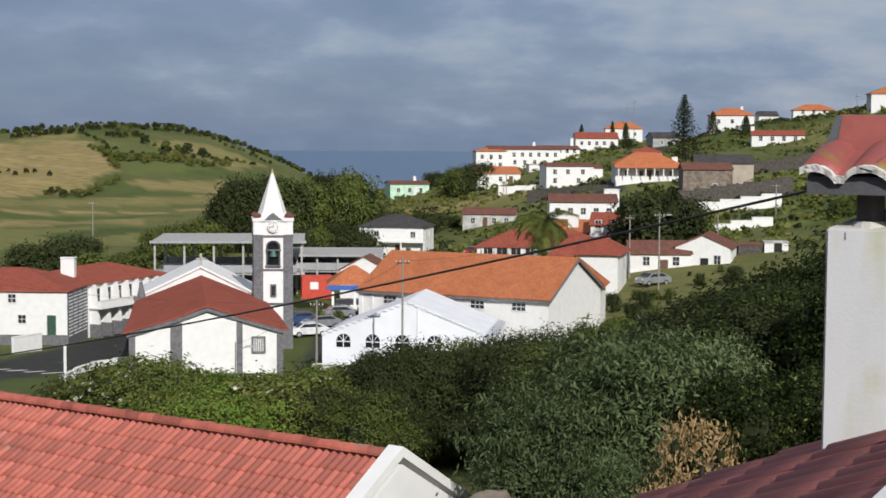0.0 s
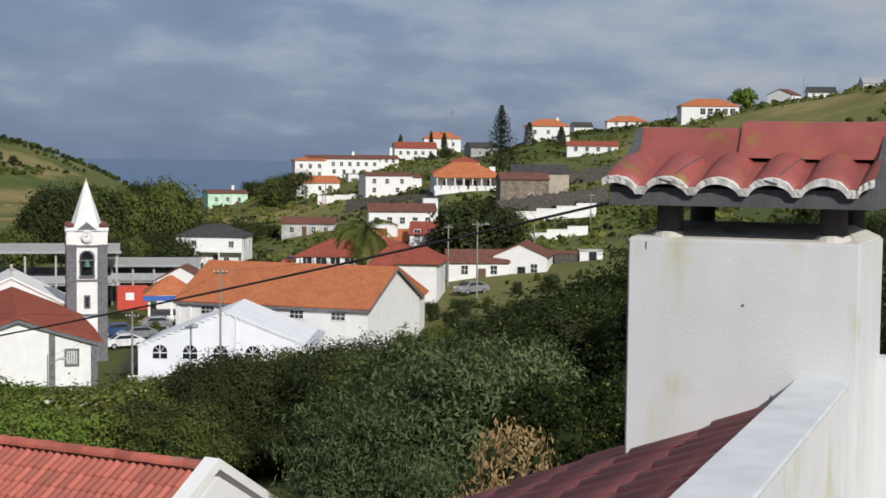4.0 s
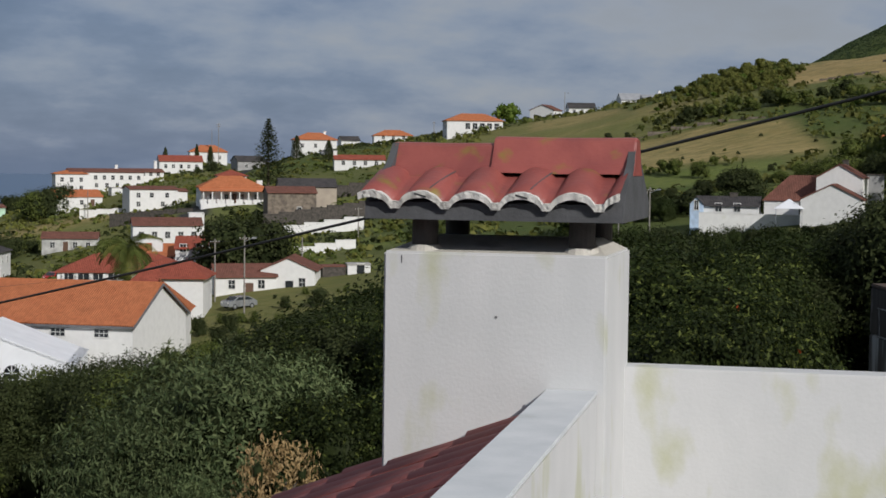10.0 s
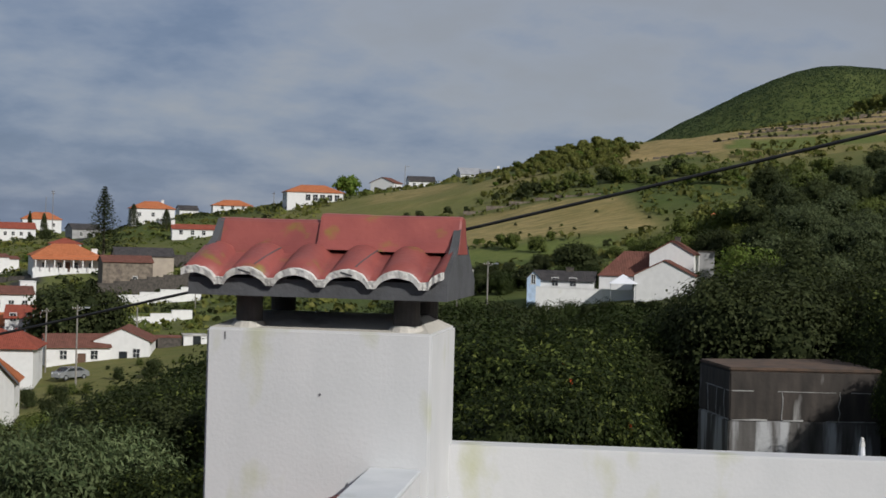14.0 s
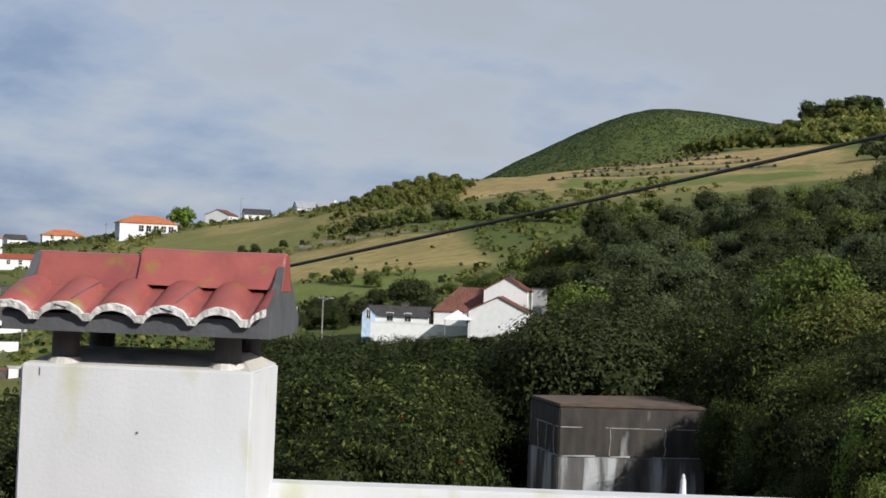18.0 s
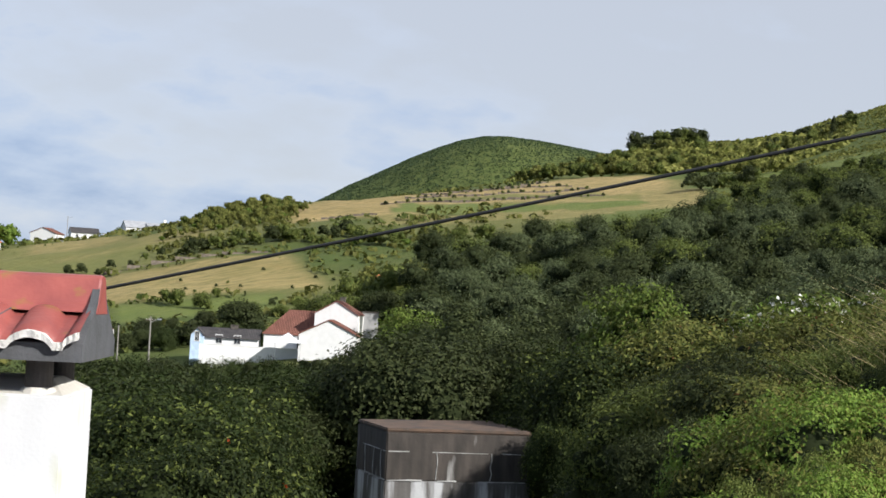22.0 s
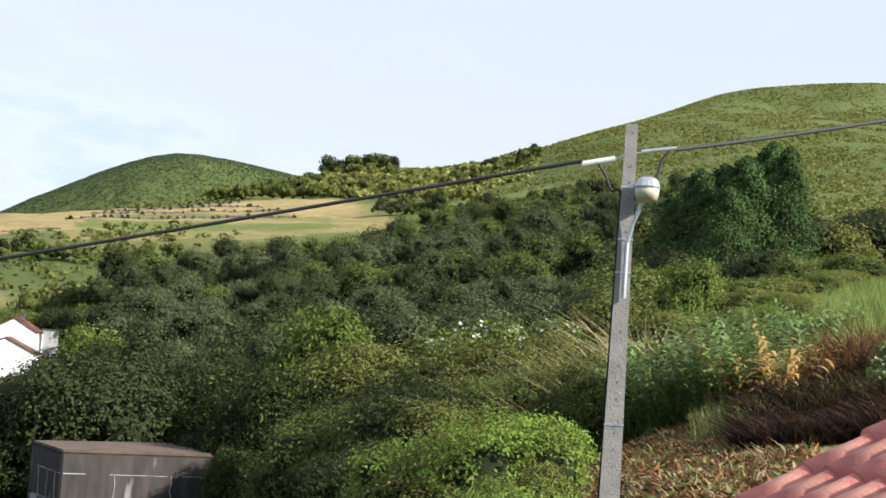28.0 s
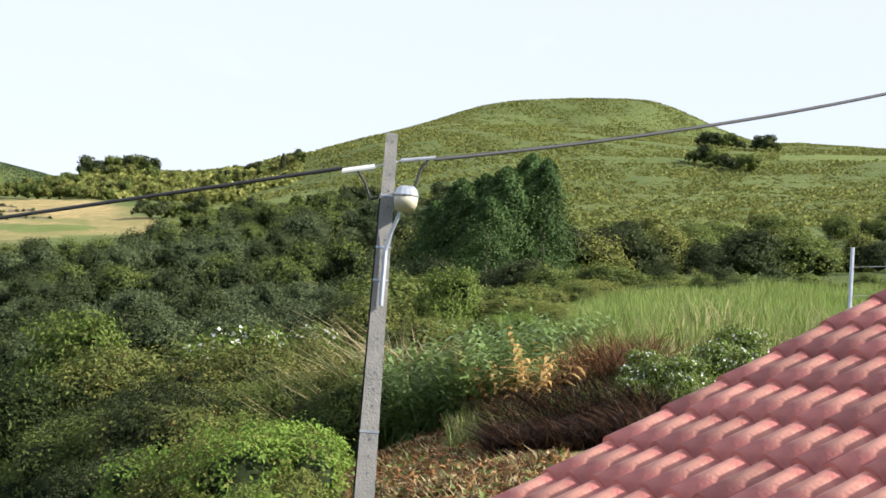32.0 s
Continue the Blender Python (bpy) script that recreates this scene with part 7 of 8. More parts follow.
define("shrub_blossom", "flowering_bush", "green bush dotted with white blossom", "bush", LEAF_MID, 2.4, 1.6, 12, 9000, 0.15, 0.2, 38, 2.0, extra=((BLOSSOM, 520, 0.12), (LEAF_OLIVE, 3000, 0.15)))


def join_far_trees():
    """Trees beyond counting, on the hills and across the hollow, as one mesh a kind."""
    for kind, ob in KINDS.items():
        ms = [m for k, m in FAR if k == kind]
        if not ms:
            continue
        me = [c for c in ob.children if c.name.startswith("crown")][0].data
        V = np.empty(len(me.vertices) * 3, np.float32)
        me.vertices.foreach_get("co", V)
        V = V.reshape(-1, 3)
        F = np.empty(len(me.loops), np.int32)
        me.loops.foreach_get("vertex_index", F)
        F = F.reshape(-1, 3)
        big = len(F) > 2500
        vs, fs = [], []
        for i, m in enumerate(ms):
            M = np.array(m)
            vs.append(V @ M[:3, :3].T + M[:3, 3])
            fs.append(F + i * len(V))
        j = array_mesh("far_woods", np.concatenate(vs), np.concatenate(fs), list(me.materials))
        mi = np.empty(len(F), np.int32)
        me.polygons.foreach_get("material_index", mi)
        j.polygons.foreach_set("material_index", np.tile(mi, len(ms)))
        tagged(new("far_woods", j), "distant trees on the hillsides, " + ob["label"], "trees", kind="stuff")

# ---- planting ----
R1 = np.random.default_rng(3)


def row(kinds, b0, b1, n, d0, d1, e0, e1, wide=1.0, jitter=0.4):
    """A band of plants between two bearings. e0, e1: the angle to the terrace's eye level, in degrees, that the crowns reach."""
    for k in range(n):
        t = (k + 0.5 + R1.uniform(-0.4, 0.4)) / n
        d = R1.uniform(d0, d1)
        put(kinds[int(R1.integers(len(kinds)))], b0 + (b1 - b0) * t, d, EYE + d * math.tan(radians(e0 + (e1 - e0) * t - abs(R1.normal(0, jitter)))), wide * R1.uniform(0.85, 1.2))


def canopy(kinds, b0, b1, n, d0, d1, e0, e1, size=1.0):
    """Closed wood: crowns of their natural size, hung to fit the camera's view, tops e0 to e1 degrees above eye level.
    """
    for k in range(n):
        t = (k + R1.uniform(-0.3, 1.3)) / n
        b, d = b0 + (b1 - b0) * t, R1.uniform(d0, d1)
        c, kind = bearing(b, d), kinds[int(R1.integers(len(kinds)))]
        sz = size * R1.uniform(0.75, 1.35)
        top = EYE + d * math.tan(radians(e0 + (e1 - e0) * t + R1.normal(0, 0.28)))
        FAR.append((kind, pose(c.x, c.y, top - HEIGHT[kind] * sz, 0, 0, R1.uniform(0, 360)) @ Matrix.Diagonal((sz, sz, sz, 1))))


# slope below the terrace, towards the village
put("shrub_grey", 6.6, 29, -1.75, 0.95, z=-6.2)
put("shrub_grey", 4.9, 27.8, -2.7, 0.75, z=-6.4)
put("shrub_grey", 9.0, 30, -1.95, 0.95, z=-6.2)
put("shrub_grey", 7.4, 25.5, -3.5, 0.75, z=-6.2)
put("shrub_grey", 3.2, 28.5, -4.1, 0.7, z=-6.6)
row(("shrub_dark", "shrub_mid", "shrub_dark"), -2.1, 3.6, 8, 62, 72, -7.5, -6.75, 0.85, 0.25)
row(("shrub_mid", "shrub_dark"), 3.6, 6.5, 3, 50, 56, -7.4, -6.8, 1.1)
row(("shrub_blossom", "shrub_mid", "shrub_grey"), -14.6, -11, 6, 64, 74, -9.0, -7.8, 0.9, 0.2)
row(("shrub_blossom", "shrub_bright"), -11.5, -8.3, 5, 64, 74, -7.8, -8.7, 1.0, 0.2)
row(("shrub_mid", "shrub_blossom", "shrub_bright"), -9, -2.5, 8, 64, 76, -8.7, -8.2, 1.0, 0.2)
row(("shrub_mid", "shrub_dark"), -6, -1, 5, 78, 92, -8.5, -7.9, 1.0, 0.2)
row(("shrub_mid", "shrub_dark", "shrub_olive", "shrub_bright"), -14, -2, 14, 58, 64, -9.4, -9.0, 0.9, 0.4)
# from here the night kinds carry the slope's shade in their leaf colour
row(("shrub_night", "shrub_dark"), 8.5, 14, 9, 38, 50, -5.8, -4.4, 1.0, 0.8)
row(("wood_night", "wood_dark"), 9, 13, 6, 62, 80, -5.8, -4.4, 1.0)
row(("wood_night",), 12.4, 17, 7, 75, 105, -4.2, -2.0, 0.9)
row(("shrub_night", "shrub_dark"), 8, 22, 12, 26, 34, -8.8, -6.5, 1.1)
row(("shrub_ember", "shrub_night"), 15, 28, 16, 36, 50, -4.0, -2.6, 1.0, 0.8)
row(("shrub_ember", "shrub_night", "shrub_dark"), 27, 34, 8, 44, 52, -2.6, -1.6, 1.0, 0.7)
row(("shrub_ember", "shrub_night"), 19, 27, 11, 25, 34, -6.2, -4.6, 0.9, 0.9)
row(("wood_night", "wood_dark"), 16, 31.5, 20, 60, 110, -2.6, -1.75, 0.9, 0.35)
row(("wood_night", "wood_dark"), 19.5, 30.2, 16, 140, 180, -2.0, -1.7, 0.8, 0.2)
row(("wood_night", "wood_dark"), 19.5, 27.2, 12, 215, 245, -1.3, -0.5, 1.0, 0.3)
row(("wood_dark", "wood_mid"), 25.0, 30.0, 8, 225, 250, 0.2, 0.8, 1.0, 0.3)
row(("wood_dark", "wood_mid"), 28.5, 33.5, 8, 222, 240, 0.5, 1.3, 1.0, 0.2)
row(("wood_mid", "far_mid"), 23.5, 26, 4, 262, 275, 0.6, 0.9, 0.8, 0.2)
row(("wood_dark", "far_dark"), 20, 25, 9, 215, 250, -1.0, -0.3, 1.0, 0.3)
# hedge above the tank and round it, darker kinds standing in for its shaded side
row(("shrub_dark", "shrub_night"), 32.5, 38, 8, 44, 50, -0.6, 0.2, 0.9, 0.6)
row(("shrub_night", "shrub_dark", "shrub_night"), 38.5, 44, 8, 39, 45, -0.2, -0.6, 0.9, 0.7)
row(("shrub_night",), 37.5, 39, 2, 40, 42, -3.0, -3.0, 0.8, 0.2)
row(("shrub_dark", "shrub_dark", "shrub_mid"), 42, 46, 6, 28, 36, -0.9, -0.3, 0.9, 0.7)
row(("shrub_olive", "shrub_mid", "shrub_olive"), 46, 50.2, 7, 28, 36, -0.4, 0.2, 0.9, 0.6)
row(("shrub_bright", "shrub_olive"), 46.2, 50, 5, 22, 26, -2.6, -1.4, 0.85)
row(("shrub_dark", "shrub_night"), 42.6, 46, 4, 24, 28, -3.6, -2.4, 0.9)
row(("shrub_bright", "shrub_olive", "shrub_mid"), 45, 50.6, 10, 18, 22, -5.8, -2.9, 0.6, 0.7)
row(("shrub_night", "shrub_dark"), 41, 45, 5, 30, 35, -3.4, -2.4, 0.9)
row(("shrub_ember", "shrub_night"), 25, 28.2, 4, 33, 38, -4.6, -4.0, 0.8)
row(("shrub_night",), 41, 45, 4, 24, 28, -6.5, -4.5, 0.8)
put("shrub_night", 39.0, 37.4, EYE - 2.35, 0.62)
define("dry_creeper", "creeper", "withered straw-brown creeper hanging over a bush", "creeper", leaf_material("withered_leaf", (0.26, 0.17, 0.075), (0.40, 0.29, 0.15)), 0.7, 0.9, 11, 1500, 0.085, 0.1, 61, 2.6, droop=0.9, core=0.35)
put("dry_creeper", 9.7, 24.6, -2.55, 0.8, z=-4.6)
put("dry_creeper", 8.5, 23.8, -3.5, 0.7, z=-5.2)
put("dry_creeper", 10.4, 25.5, -3.2, 0.7, z=-5.2)


def boulder(b, d, z, r):
    c = bearing(b, d)
    bm = bmesh.new()
    bmesh.ops.create_icosphere(bm, subdivisions=3, radius=r)
    for v in bm.verts:
        v.co *= 1 + 0.35 * noise.noise(v.co * 1.6 / r) + 0.08 * noise.noise(v.co * 6 / r)
        v.co.z *= 0.7
    ob = tagged(part("boulder", bm, STONE_BROWN), "grey-brown basalt boulder beside the gable", "rock")
    ob.matrix_basis = pose(c.x, c.y, z)


boulder(1.95, 26.6, -4.75, 0.42)
boulder(2.6, 27.2, -5.0, 0.36)
boulder(1.3, 27.0, -4.9, 0.3)


def parasol(b, d, top):
    """A furled garden parasol, of which only the tip stands above the terrace wall."""
    c = bearing(b, d)
    z = ground(c.x, c.y)
    ob = thing("parasol", "furled white garden parasol standing below the terrace", "parasol", c.x, c.y, z)
    h = top - z
    part("pole", tube(0.02, 0.02, -0.1, h, 8), METAL, ob)
    part("canopy", tube(0.12, 0.025, h - 1.3, h - 0.05, 10), TENT, ob)
    part("finial", tube(0.03, 0.012, h - 0.05, h + 0.03, 8), FRAME_WHITE, ob)
    part("base", tube(0.25, 0.22, 0, 0.08, 14), CONCRETE, ob)


parasol(37.8, 14.5, 0.03)
# trees and flowering bushes behind the hedge
put("wood_bright", 41.6, 52, 3.2, 0.75)
put("wood_bright", 55.2, 46, 5.2, 0.7)
put("wood_bright", 33.2, 110, 2.2, 0.8)
put("shrub_flower", 47.8, 42, 3.0, 0.9)
put("shrub_flower", 46.8, 41, 2.5, 0.9)
put("shrub_flower", 50.4, 44, 3.2, 0.8)
row(("shrub_mid", "shrub_olive"), 44, 52, 9, 38, 50, 0.6, 1.7, 0.9, 0.5)
# the dark wood across the hollow
row(("wood_night", "wood_dark"), 35, 44, 11, 58, 80, -1.0, 1.0, 1.0)
canopy(("crown_dark", "crown_grey", "crown_dark"), 33.6, 54, 64, 84, 105, -0.3, 3.2)
canopy(("crown_grey", "crown_dark"), 33.4, 54, 64, 105, 128, 0.5, 4.2)
canopy(("crown_grey", "crown_dark", "crown_mid"), 33.2, 54, 70, 128, 155, 1.4, 5.2)
canopy(("crown_dark", "crown_grey"), 33.2, 55, 70, 155, 190, 2.2, 6.2)
canopy(("crown_dark", "crown_grey", "crown_mid"), 33.4, 56, 70, 190, 235, 2.8, 7.0, 1.25)
canopy(("crown_dark", "crown_mid"), 43, 58, 46, 235, 300, 5.0, 7.8, 1.5)
row(("wood_dark", "wood_mid"), 53, 75, 26, 62, 80, 4.9, 5.2, 1.1)
row(("shrub_mid", "shrub_olive", "shrub_dark"), 52, 75, 26, 45, 52, 3.2, 4.0, 1.1, 0.2)
row(("wood_mid", "wood_olive"), 52, 75, 24, 54, 62, 3.9, 4.6, 1.2, 0.2)
row(("wood_mid", "wood_olive"), 53, 75, 24, 48, 58, 3.9, 4.8, 0.9)
row(("wood_dark", "wood_mid", "wood_olive"), 54, 76, 26, 95, 140, 6.3, 6.9, 1.1)
row(("wood_mid", "wood_dark", "far_olive"), 58, 76, 26, 160, 240, 6.4, 7.8, 1.1)
row(("far_dark", "far_mid"), 24, 34, 26, 260, 300, -0.2, 1.6, 1.0, 0.3)
row(("far_mid", "far_bright"), 27, 36, 16, 305, 360, 1.4, 2.8, 1.0, 0.3)
row(("far_olive", "far_bright", "far_mid"), 30.5, 37, 18, 240, 290, 1.6, 3.0, 1.0, 0.3)

# trees on the bank below the lane
row(("wood_dark", "wood_mid"), 9, 14, 9, 130, 165, -5.6, -4.6, 0.9, 0.2)
row(("wood_mid", "wood_grey"), 5.5, 9.5, 6, 120, 150, -6.4, -5.9, 0.8, 0.2)

row(("shrub_mid", "shrub_dark", "shrub_olive"), 60, 76, 20, 55, 68, 4.3, 5.0, 1.3, 0.2)

# ---- hills: scrub, hedgerows, terrace walls ----


def hill_scrub(name, label, n, b0, b1, d0, d1, mats, size, leaves, seed, keep, flat=0.75):
    """Low bushes too many to count, as small heaps of leaf clumps that follow the slope."""
    rng = np.random.default_rng(seed)
    b = rng.uniform(b0, b1, n)
    d = np.sqrt(rng.uniform(d0 ** 2, d1 ** 2, n))
    ok = np.array([keep(p, q) for p, q in zip(b, d)])
    b, d = b[ok], d[ok]
    z = heights(b, d)
    x, y = d * np.sin(np.radians(b)), d * np.cos(np.radians(b))
    r = size * rng.uniform(0.5, 1.4, len(b))
    c = np.repeat(np.c_[x, y, z], leaves, 0)
    u = rng.normal(0, 1, (len(c), 3))
    u /= np.linalg.norm(u, axis=1)[:, None]
    u[:, 2] = np.abs(u[:, 2])
    R = np.repeat(r, leaves)[:, None]
    v, f = leaf_cloud(c + u * R * np.array([1, 1, flat]), u, 1.0, 1.4, 0.5, rng)
    v = v.reshape(-1, 4, 3)
    mid = v.mean(1, keepdims=True)
    v = (mid + (v - mid) * R[:, None] * 1.05).reshape(-1, 3)
    tri = np.concatenate([f[:, [0, 1, 2]], f[:, [0, 2, 3]]])
    me = array_mesh(name, v, tri, mats)
    pick = np.repeat(np.array([int((noise.noise((p * 0.25, q * 0.012, seed)) + 0.5 + 0.25 * rng.random()) * len(mats)) % len(mats) for p, q in zip(b, d)]), leaves)
    me.polygons.foreach_set("material_index", np.r_[pick, pick].astype(np.int32))
    ob = new(name, me)
    return tagged(ob, label, "shrubs", kind="stuff")


def in_field(b, d, grow=1.0):
    for fb, fd, hw, hd, s, g in TERRACES:
        if abs(radians(b - fb)) * fd < hw * grow and abs(d - fd) < hd * grow:
            return True
    return False


hill_scrub("hill_scrub", "low green scrub covering the big hill", 62000, 44, 78, 280, 900, [LEAF_HILL, LEAF_OLIVE, LEAF_HILL, LEAF_HILL, LEAF_OLIVE], 0.8, 5, 5, lambda b, d: not in_field(b, d), 0.42)
hill_scrub("ridge_scrub", "dense yellow-green scrub on the wooded ridge", 3600, 36.4, 49, 480, 690, [LEAF_HILL, LEAF_OLIVE, LEAF_HILL], 2.2, 14, 6, lambda b, d: d > 505 + 30 * abs(b - 42) / 5 and not in_field(b, d))
hill_scrub("slope_scrub", "rough pasture scrub between the walls", 2600, 15, 38, 215, 560, [LEAF_HILL, LEAF_OLIVE, LEAF_HILL, LEAF_MID], 1.1, 8, 8, lambda b, d: not in_field(b, d))
hill_scrub("valley_scrub", "garden shrubs and hedges among the houses", 3600, -4, 17, 200, 470, [LEAF_MID, LEAF_HILL, LEAF_DARK, LEAF_OLIVE], 0.85, 8, 9, lambda b, d: road_weight(np.array([d * math.sin(radians(b))]), np.array([d * math.cos(radians(b))]))[0] == 0)
# bluish, low-contrast leaf colour stands in for haze over the distance
hill_scrub("cone_scrub", "short dark scrub on the far cone, tinted for haze", 36000, 26, 43, 1250, 1560, [leaf_material("leaf_cone_haze", (0.048, 0.076, 0.034), (0.066, 0.094, 0.042), 0.12)], 1.0, 4, 10, lambda b, d: True, 0.4)

def hedge(kinds, b0, d0, b1, d1, n, size):
    """A line of bushes at their natural size."""
    for k in range(n):
        t = (k + R1.uniform(0.1, 0.9)) / n
        put(kinds[int(R1.integers(len(kinds)))], b0 + (b1 - b0) * t + R1.normal(0, 0.05), d0 + (d1 - d0) * t + R1.normal(0, 2), None, size * R1.uniform(0.6, 1.25))


HD = ("far_dark", "far_dark", "far_mid")
# hedgerow belts: along the skyline, between the fields, and a clump in the middle
for _q in ((-20, 590, -14.6, 615, 40, 0.55), (-14.6, 615, -10.5, 655, 34, 0.34), (-10.8, 640, -7.2, 665, 46, 0.52), (-7.2, 665, -4.0, 590, 44, 0.5), (-20, 570, -16.2, 575, 22, 0.6), (-15.8, 570, -13.3, 585, 20, 0.6), (-13.2, 590, -11.0, 605, 20, 0.5), (-11.0, 600, -8.6, 620, 20, 0.45),
           (-13.4, 580, -12.2, 515, 20, 0.28), (-12.5, 565, -11.0, 570, 12, 0.45), (-8.6, 610, -6.4, 560, 18, 0.36), (-12.2, 500, -9.3, 512, 16, 0.42), (-20, 455, -14.4, 458, 16, 0.36), (-9.0, 520, -7.0, 530, 12, 0.34), (-14.6, 425, -13.2, 426, 8, 0.42)):
    hedge(HD, *_q)
for _q in ((-10.5, 530, -8.9, 535, 7, 0.75), (-11.2, 540, -10.7, 542, 2, 0.6)):
    hedge(("far_dark", "far_mid"), *_q)
for _q in ((-13.0, 530, -12.0, 475, 12, 0.55), (-12.2, 495, -9.6, 500, 16, 0.7), (-12.5, 610, -11.2, 560, 10, 0.5), (-9.6, 500, -8.0, 512, 10, 0.6), (-13.5, 420, -12.0, 450, 12, 0.5)):
    hedge(("far_olive", "far_mid"), *_q)
# trees behind the church and round the village
row(("mid_dark", "mid_mid", "mid_dark"), -7.5, -5.6, 6, 300, 330, -1.3, -1.0, 0.8, 0.5)
row(("mid_dark", "mid_mid", "mid_dark"), -6.0, -3.0, 8, 320, 350, -1.1, -0.8, 0.75, 0.6)
row(("wood_dark",), -8.4, -6.6, 5, 280, 300, -1.35, -1.0, 0.62, 0.2)
row(("wood_dark", "wood_mid"), -6.2, -3.1, 8, 300, 330, -1.25, -0.95, 0.55, 0.25)
row(("wood_dark", "wood_mid"), -5.8, -3.2, 6, 240, 262, -3.3, -2.6, 0.7, 0.3)
row(("mid_dark",), -4.6, -2.8, 5, 235, 250, -3.4, -3.0, 1.0, 0.2)
row(("mid_dark", "mid_mid"), -10.8, -8.6, 6, 250, 275, -3.0, -2.4, 0.9, 0.4)
row(("mid_mid", "mid_dark"), -15.8, -13, 5, 235, 255, -3.6, -3.2, 1.0, 0.2)
row(("mid_mid",), -13.2, -9.5, 6, 225, 240, -3.9, -3.7, 1.2, 0.2)
row(("mid_dark",), -0.6, 1.4, 6, 405, 420, -0.9, -0.65, 1.1, 0.15)
row(("mid_mid", "mid_dark"), 4.5, 7.5, 6, 440, 470, 0.0, 0.5, 0.9, 0.2)
row(("mid_dark", "mid_mid"), 1, 6.5, 10, 232, 250, -3.6, -3.3, 0.8, 0.2)
row(("mid_mid",), 0, 3.2, 7, 310, 325, -2.6, -2.4, 0.9, 0.15)
row(("mid_dark",), 7.2, 9.3, 3, 200, 206, -1.55, -1.55, 0.95, 0.1)
row(("mid_dark", "mid_mid"), 6.6, 9.9, 5, 206, 212, -2.6, -2.5, 0.9, 0.2)
row(("mid_mid", "mid_dark"), -3.2, 0.5, 9, 300, 318, -2.5, -2.3, 0.9, 0.2)
row(("mid_dark", "mid_mid"), 0.2, 1.6, 5, 365, 380, -0.9, -0.6, 0.9, 0.2)
row(("mid_mid", "far_bright"), 4.0, 7.0, 8, 360, 372, -0.9, -0.5, 0.7, 0.2)
row(("mid_mid", "mid_dark"), 6.0, 8.5, 6, 282, 292, -1.9, -1.5, 0.8, 0.2)
row(("mid_mid", "mid_dark"), -1.4, 0.6, 5, 228, 236, -4.3, -4.1, 0.8, 0.15)
row(("mid_mid", "mid_dark"), 6.4, 8.8, 5, 160, 168, -5.5, -5.2, 0.8, 0.2)
row(("mid_dark", "mid_mid"), 9.0, 12.5, 6, 168, 185, -4.6, -4.2, 0.8, 0.2)
row(("mid_dark", "mid_mid"), 9.2, 12.4, 8, 240, 258, -2.7, -2.3, 0.8, 0.2)
row(("mid_mid", "mid_dark"), -5.0, -2.2, 4, 162, 172, -6.2, -5.8, 0.6, 0.2)
row(("mid_dark", "mid_mid", "mid_dark"), 12, 15.5, 9, 225, 280, -2.4, -1.6, 1.0, 0.3)
row(("mid_dark", "mid_mid"), 11, 17, 12, 300, 380, -0.9, 0.3, 0.9, 0.3)
row(("mid_dark",), 8.3, 11.8, 6, 395, 415, 0.2, 0.6, 0.8, 0.2)
row(("mid_dark", "mid_mid"), 10, 17, 12, 440, 470, 0.7, 1.5, 0.8, 0.15)
row(("mid_mid", "mid_dark"), 6.9, 10.5, 8, 150, 165, -5.8, -5.2, 0.7, 0.3)
row(("far_bright", "far_mid"), 15, 24, 14, 400, 450, 1.2, 2.2, 0.8, 0.2)
for _q in ((22.8, 352, 28.2, 354, 14, 0.4), (23.4, 368, 28.2, 370, 26, 0.55), (24.2, 380, 28.6, 384, 26, 0.66), (25.0, 402, 28.0, 404, 22, 0.7), (25.8, 420, 27.6, 422, 14, 0.8), (29, 335, 34, 328, 10, 0.5), (20.5, 326, 29, 322, 26, 0.22)):
    hedge(("far_olive", "far_olive", "far_bright"), *_q)
hedge(("far_olive", "far_mid"), 24.6, 425, 28.4, 428, 26, 0.55)
hedge(("far_olive", "far_mid"), 24.2, 395, 28.9, 395, 26, 0.5)
hedge(("far_dark", "far_mid"), 24.5, 330, 31, 338, 20, 0.7)
hedge(("far_dark", "far_mid"), 20, 330, 25, 330, 9, 0.45)
hedge(("far_bright", "far_mid"), 29.5, 325, 36, 312, 14, 0.8)
put("far_bright", 17.95, 424, 20.5, 0.9)
put("far_mid", 21.95, 478, 24.0, 0.7)
# trees along the wooded ridge and its crown
for _q in ((36.6, 512, 42, 500, 26, 1.1), (37.2, 540, 44, 530, 26, 1.1), (38.5, 570, 47, 575, 26, 1.1), (40, 610, 49, 620, 24, 1.1), (43, 500, 47, 480, 14, 0.9)):
    hedge(("far_olive", "far_mid", "far_olive"), *_q)
hedge(("far_dark", "far_mid"), 41.0, 645, 43.6, 650, 13, 1.7)
hedge(("far_dark",), 46, 640, 49, 650, 12, 0.8)
hedge(("far_dark", "far_mid"), 43, 400, 52, 420, 26, 1.0)
hedge(("far_dark", "far_mid"), 45, 350, 54, 360, 24, 1.0)
hedge(("far_dark", "far_mid"), 64, 640, 67, 600, 12, 1.2)
hedge(("far_dark", "far_mid"), 63.5, 520, 66, 480, 12, 1.2)

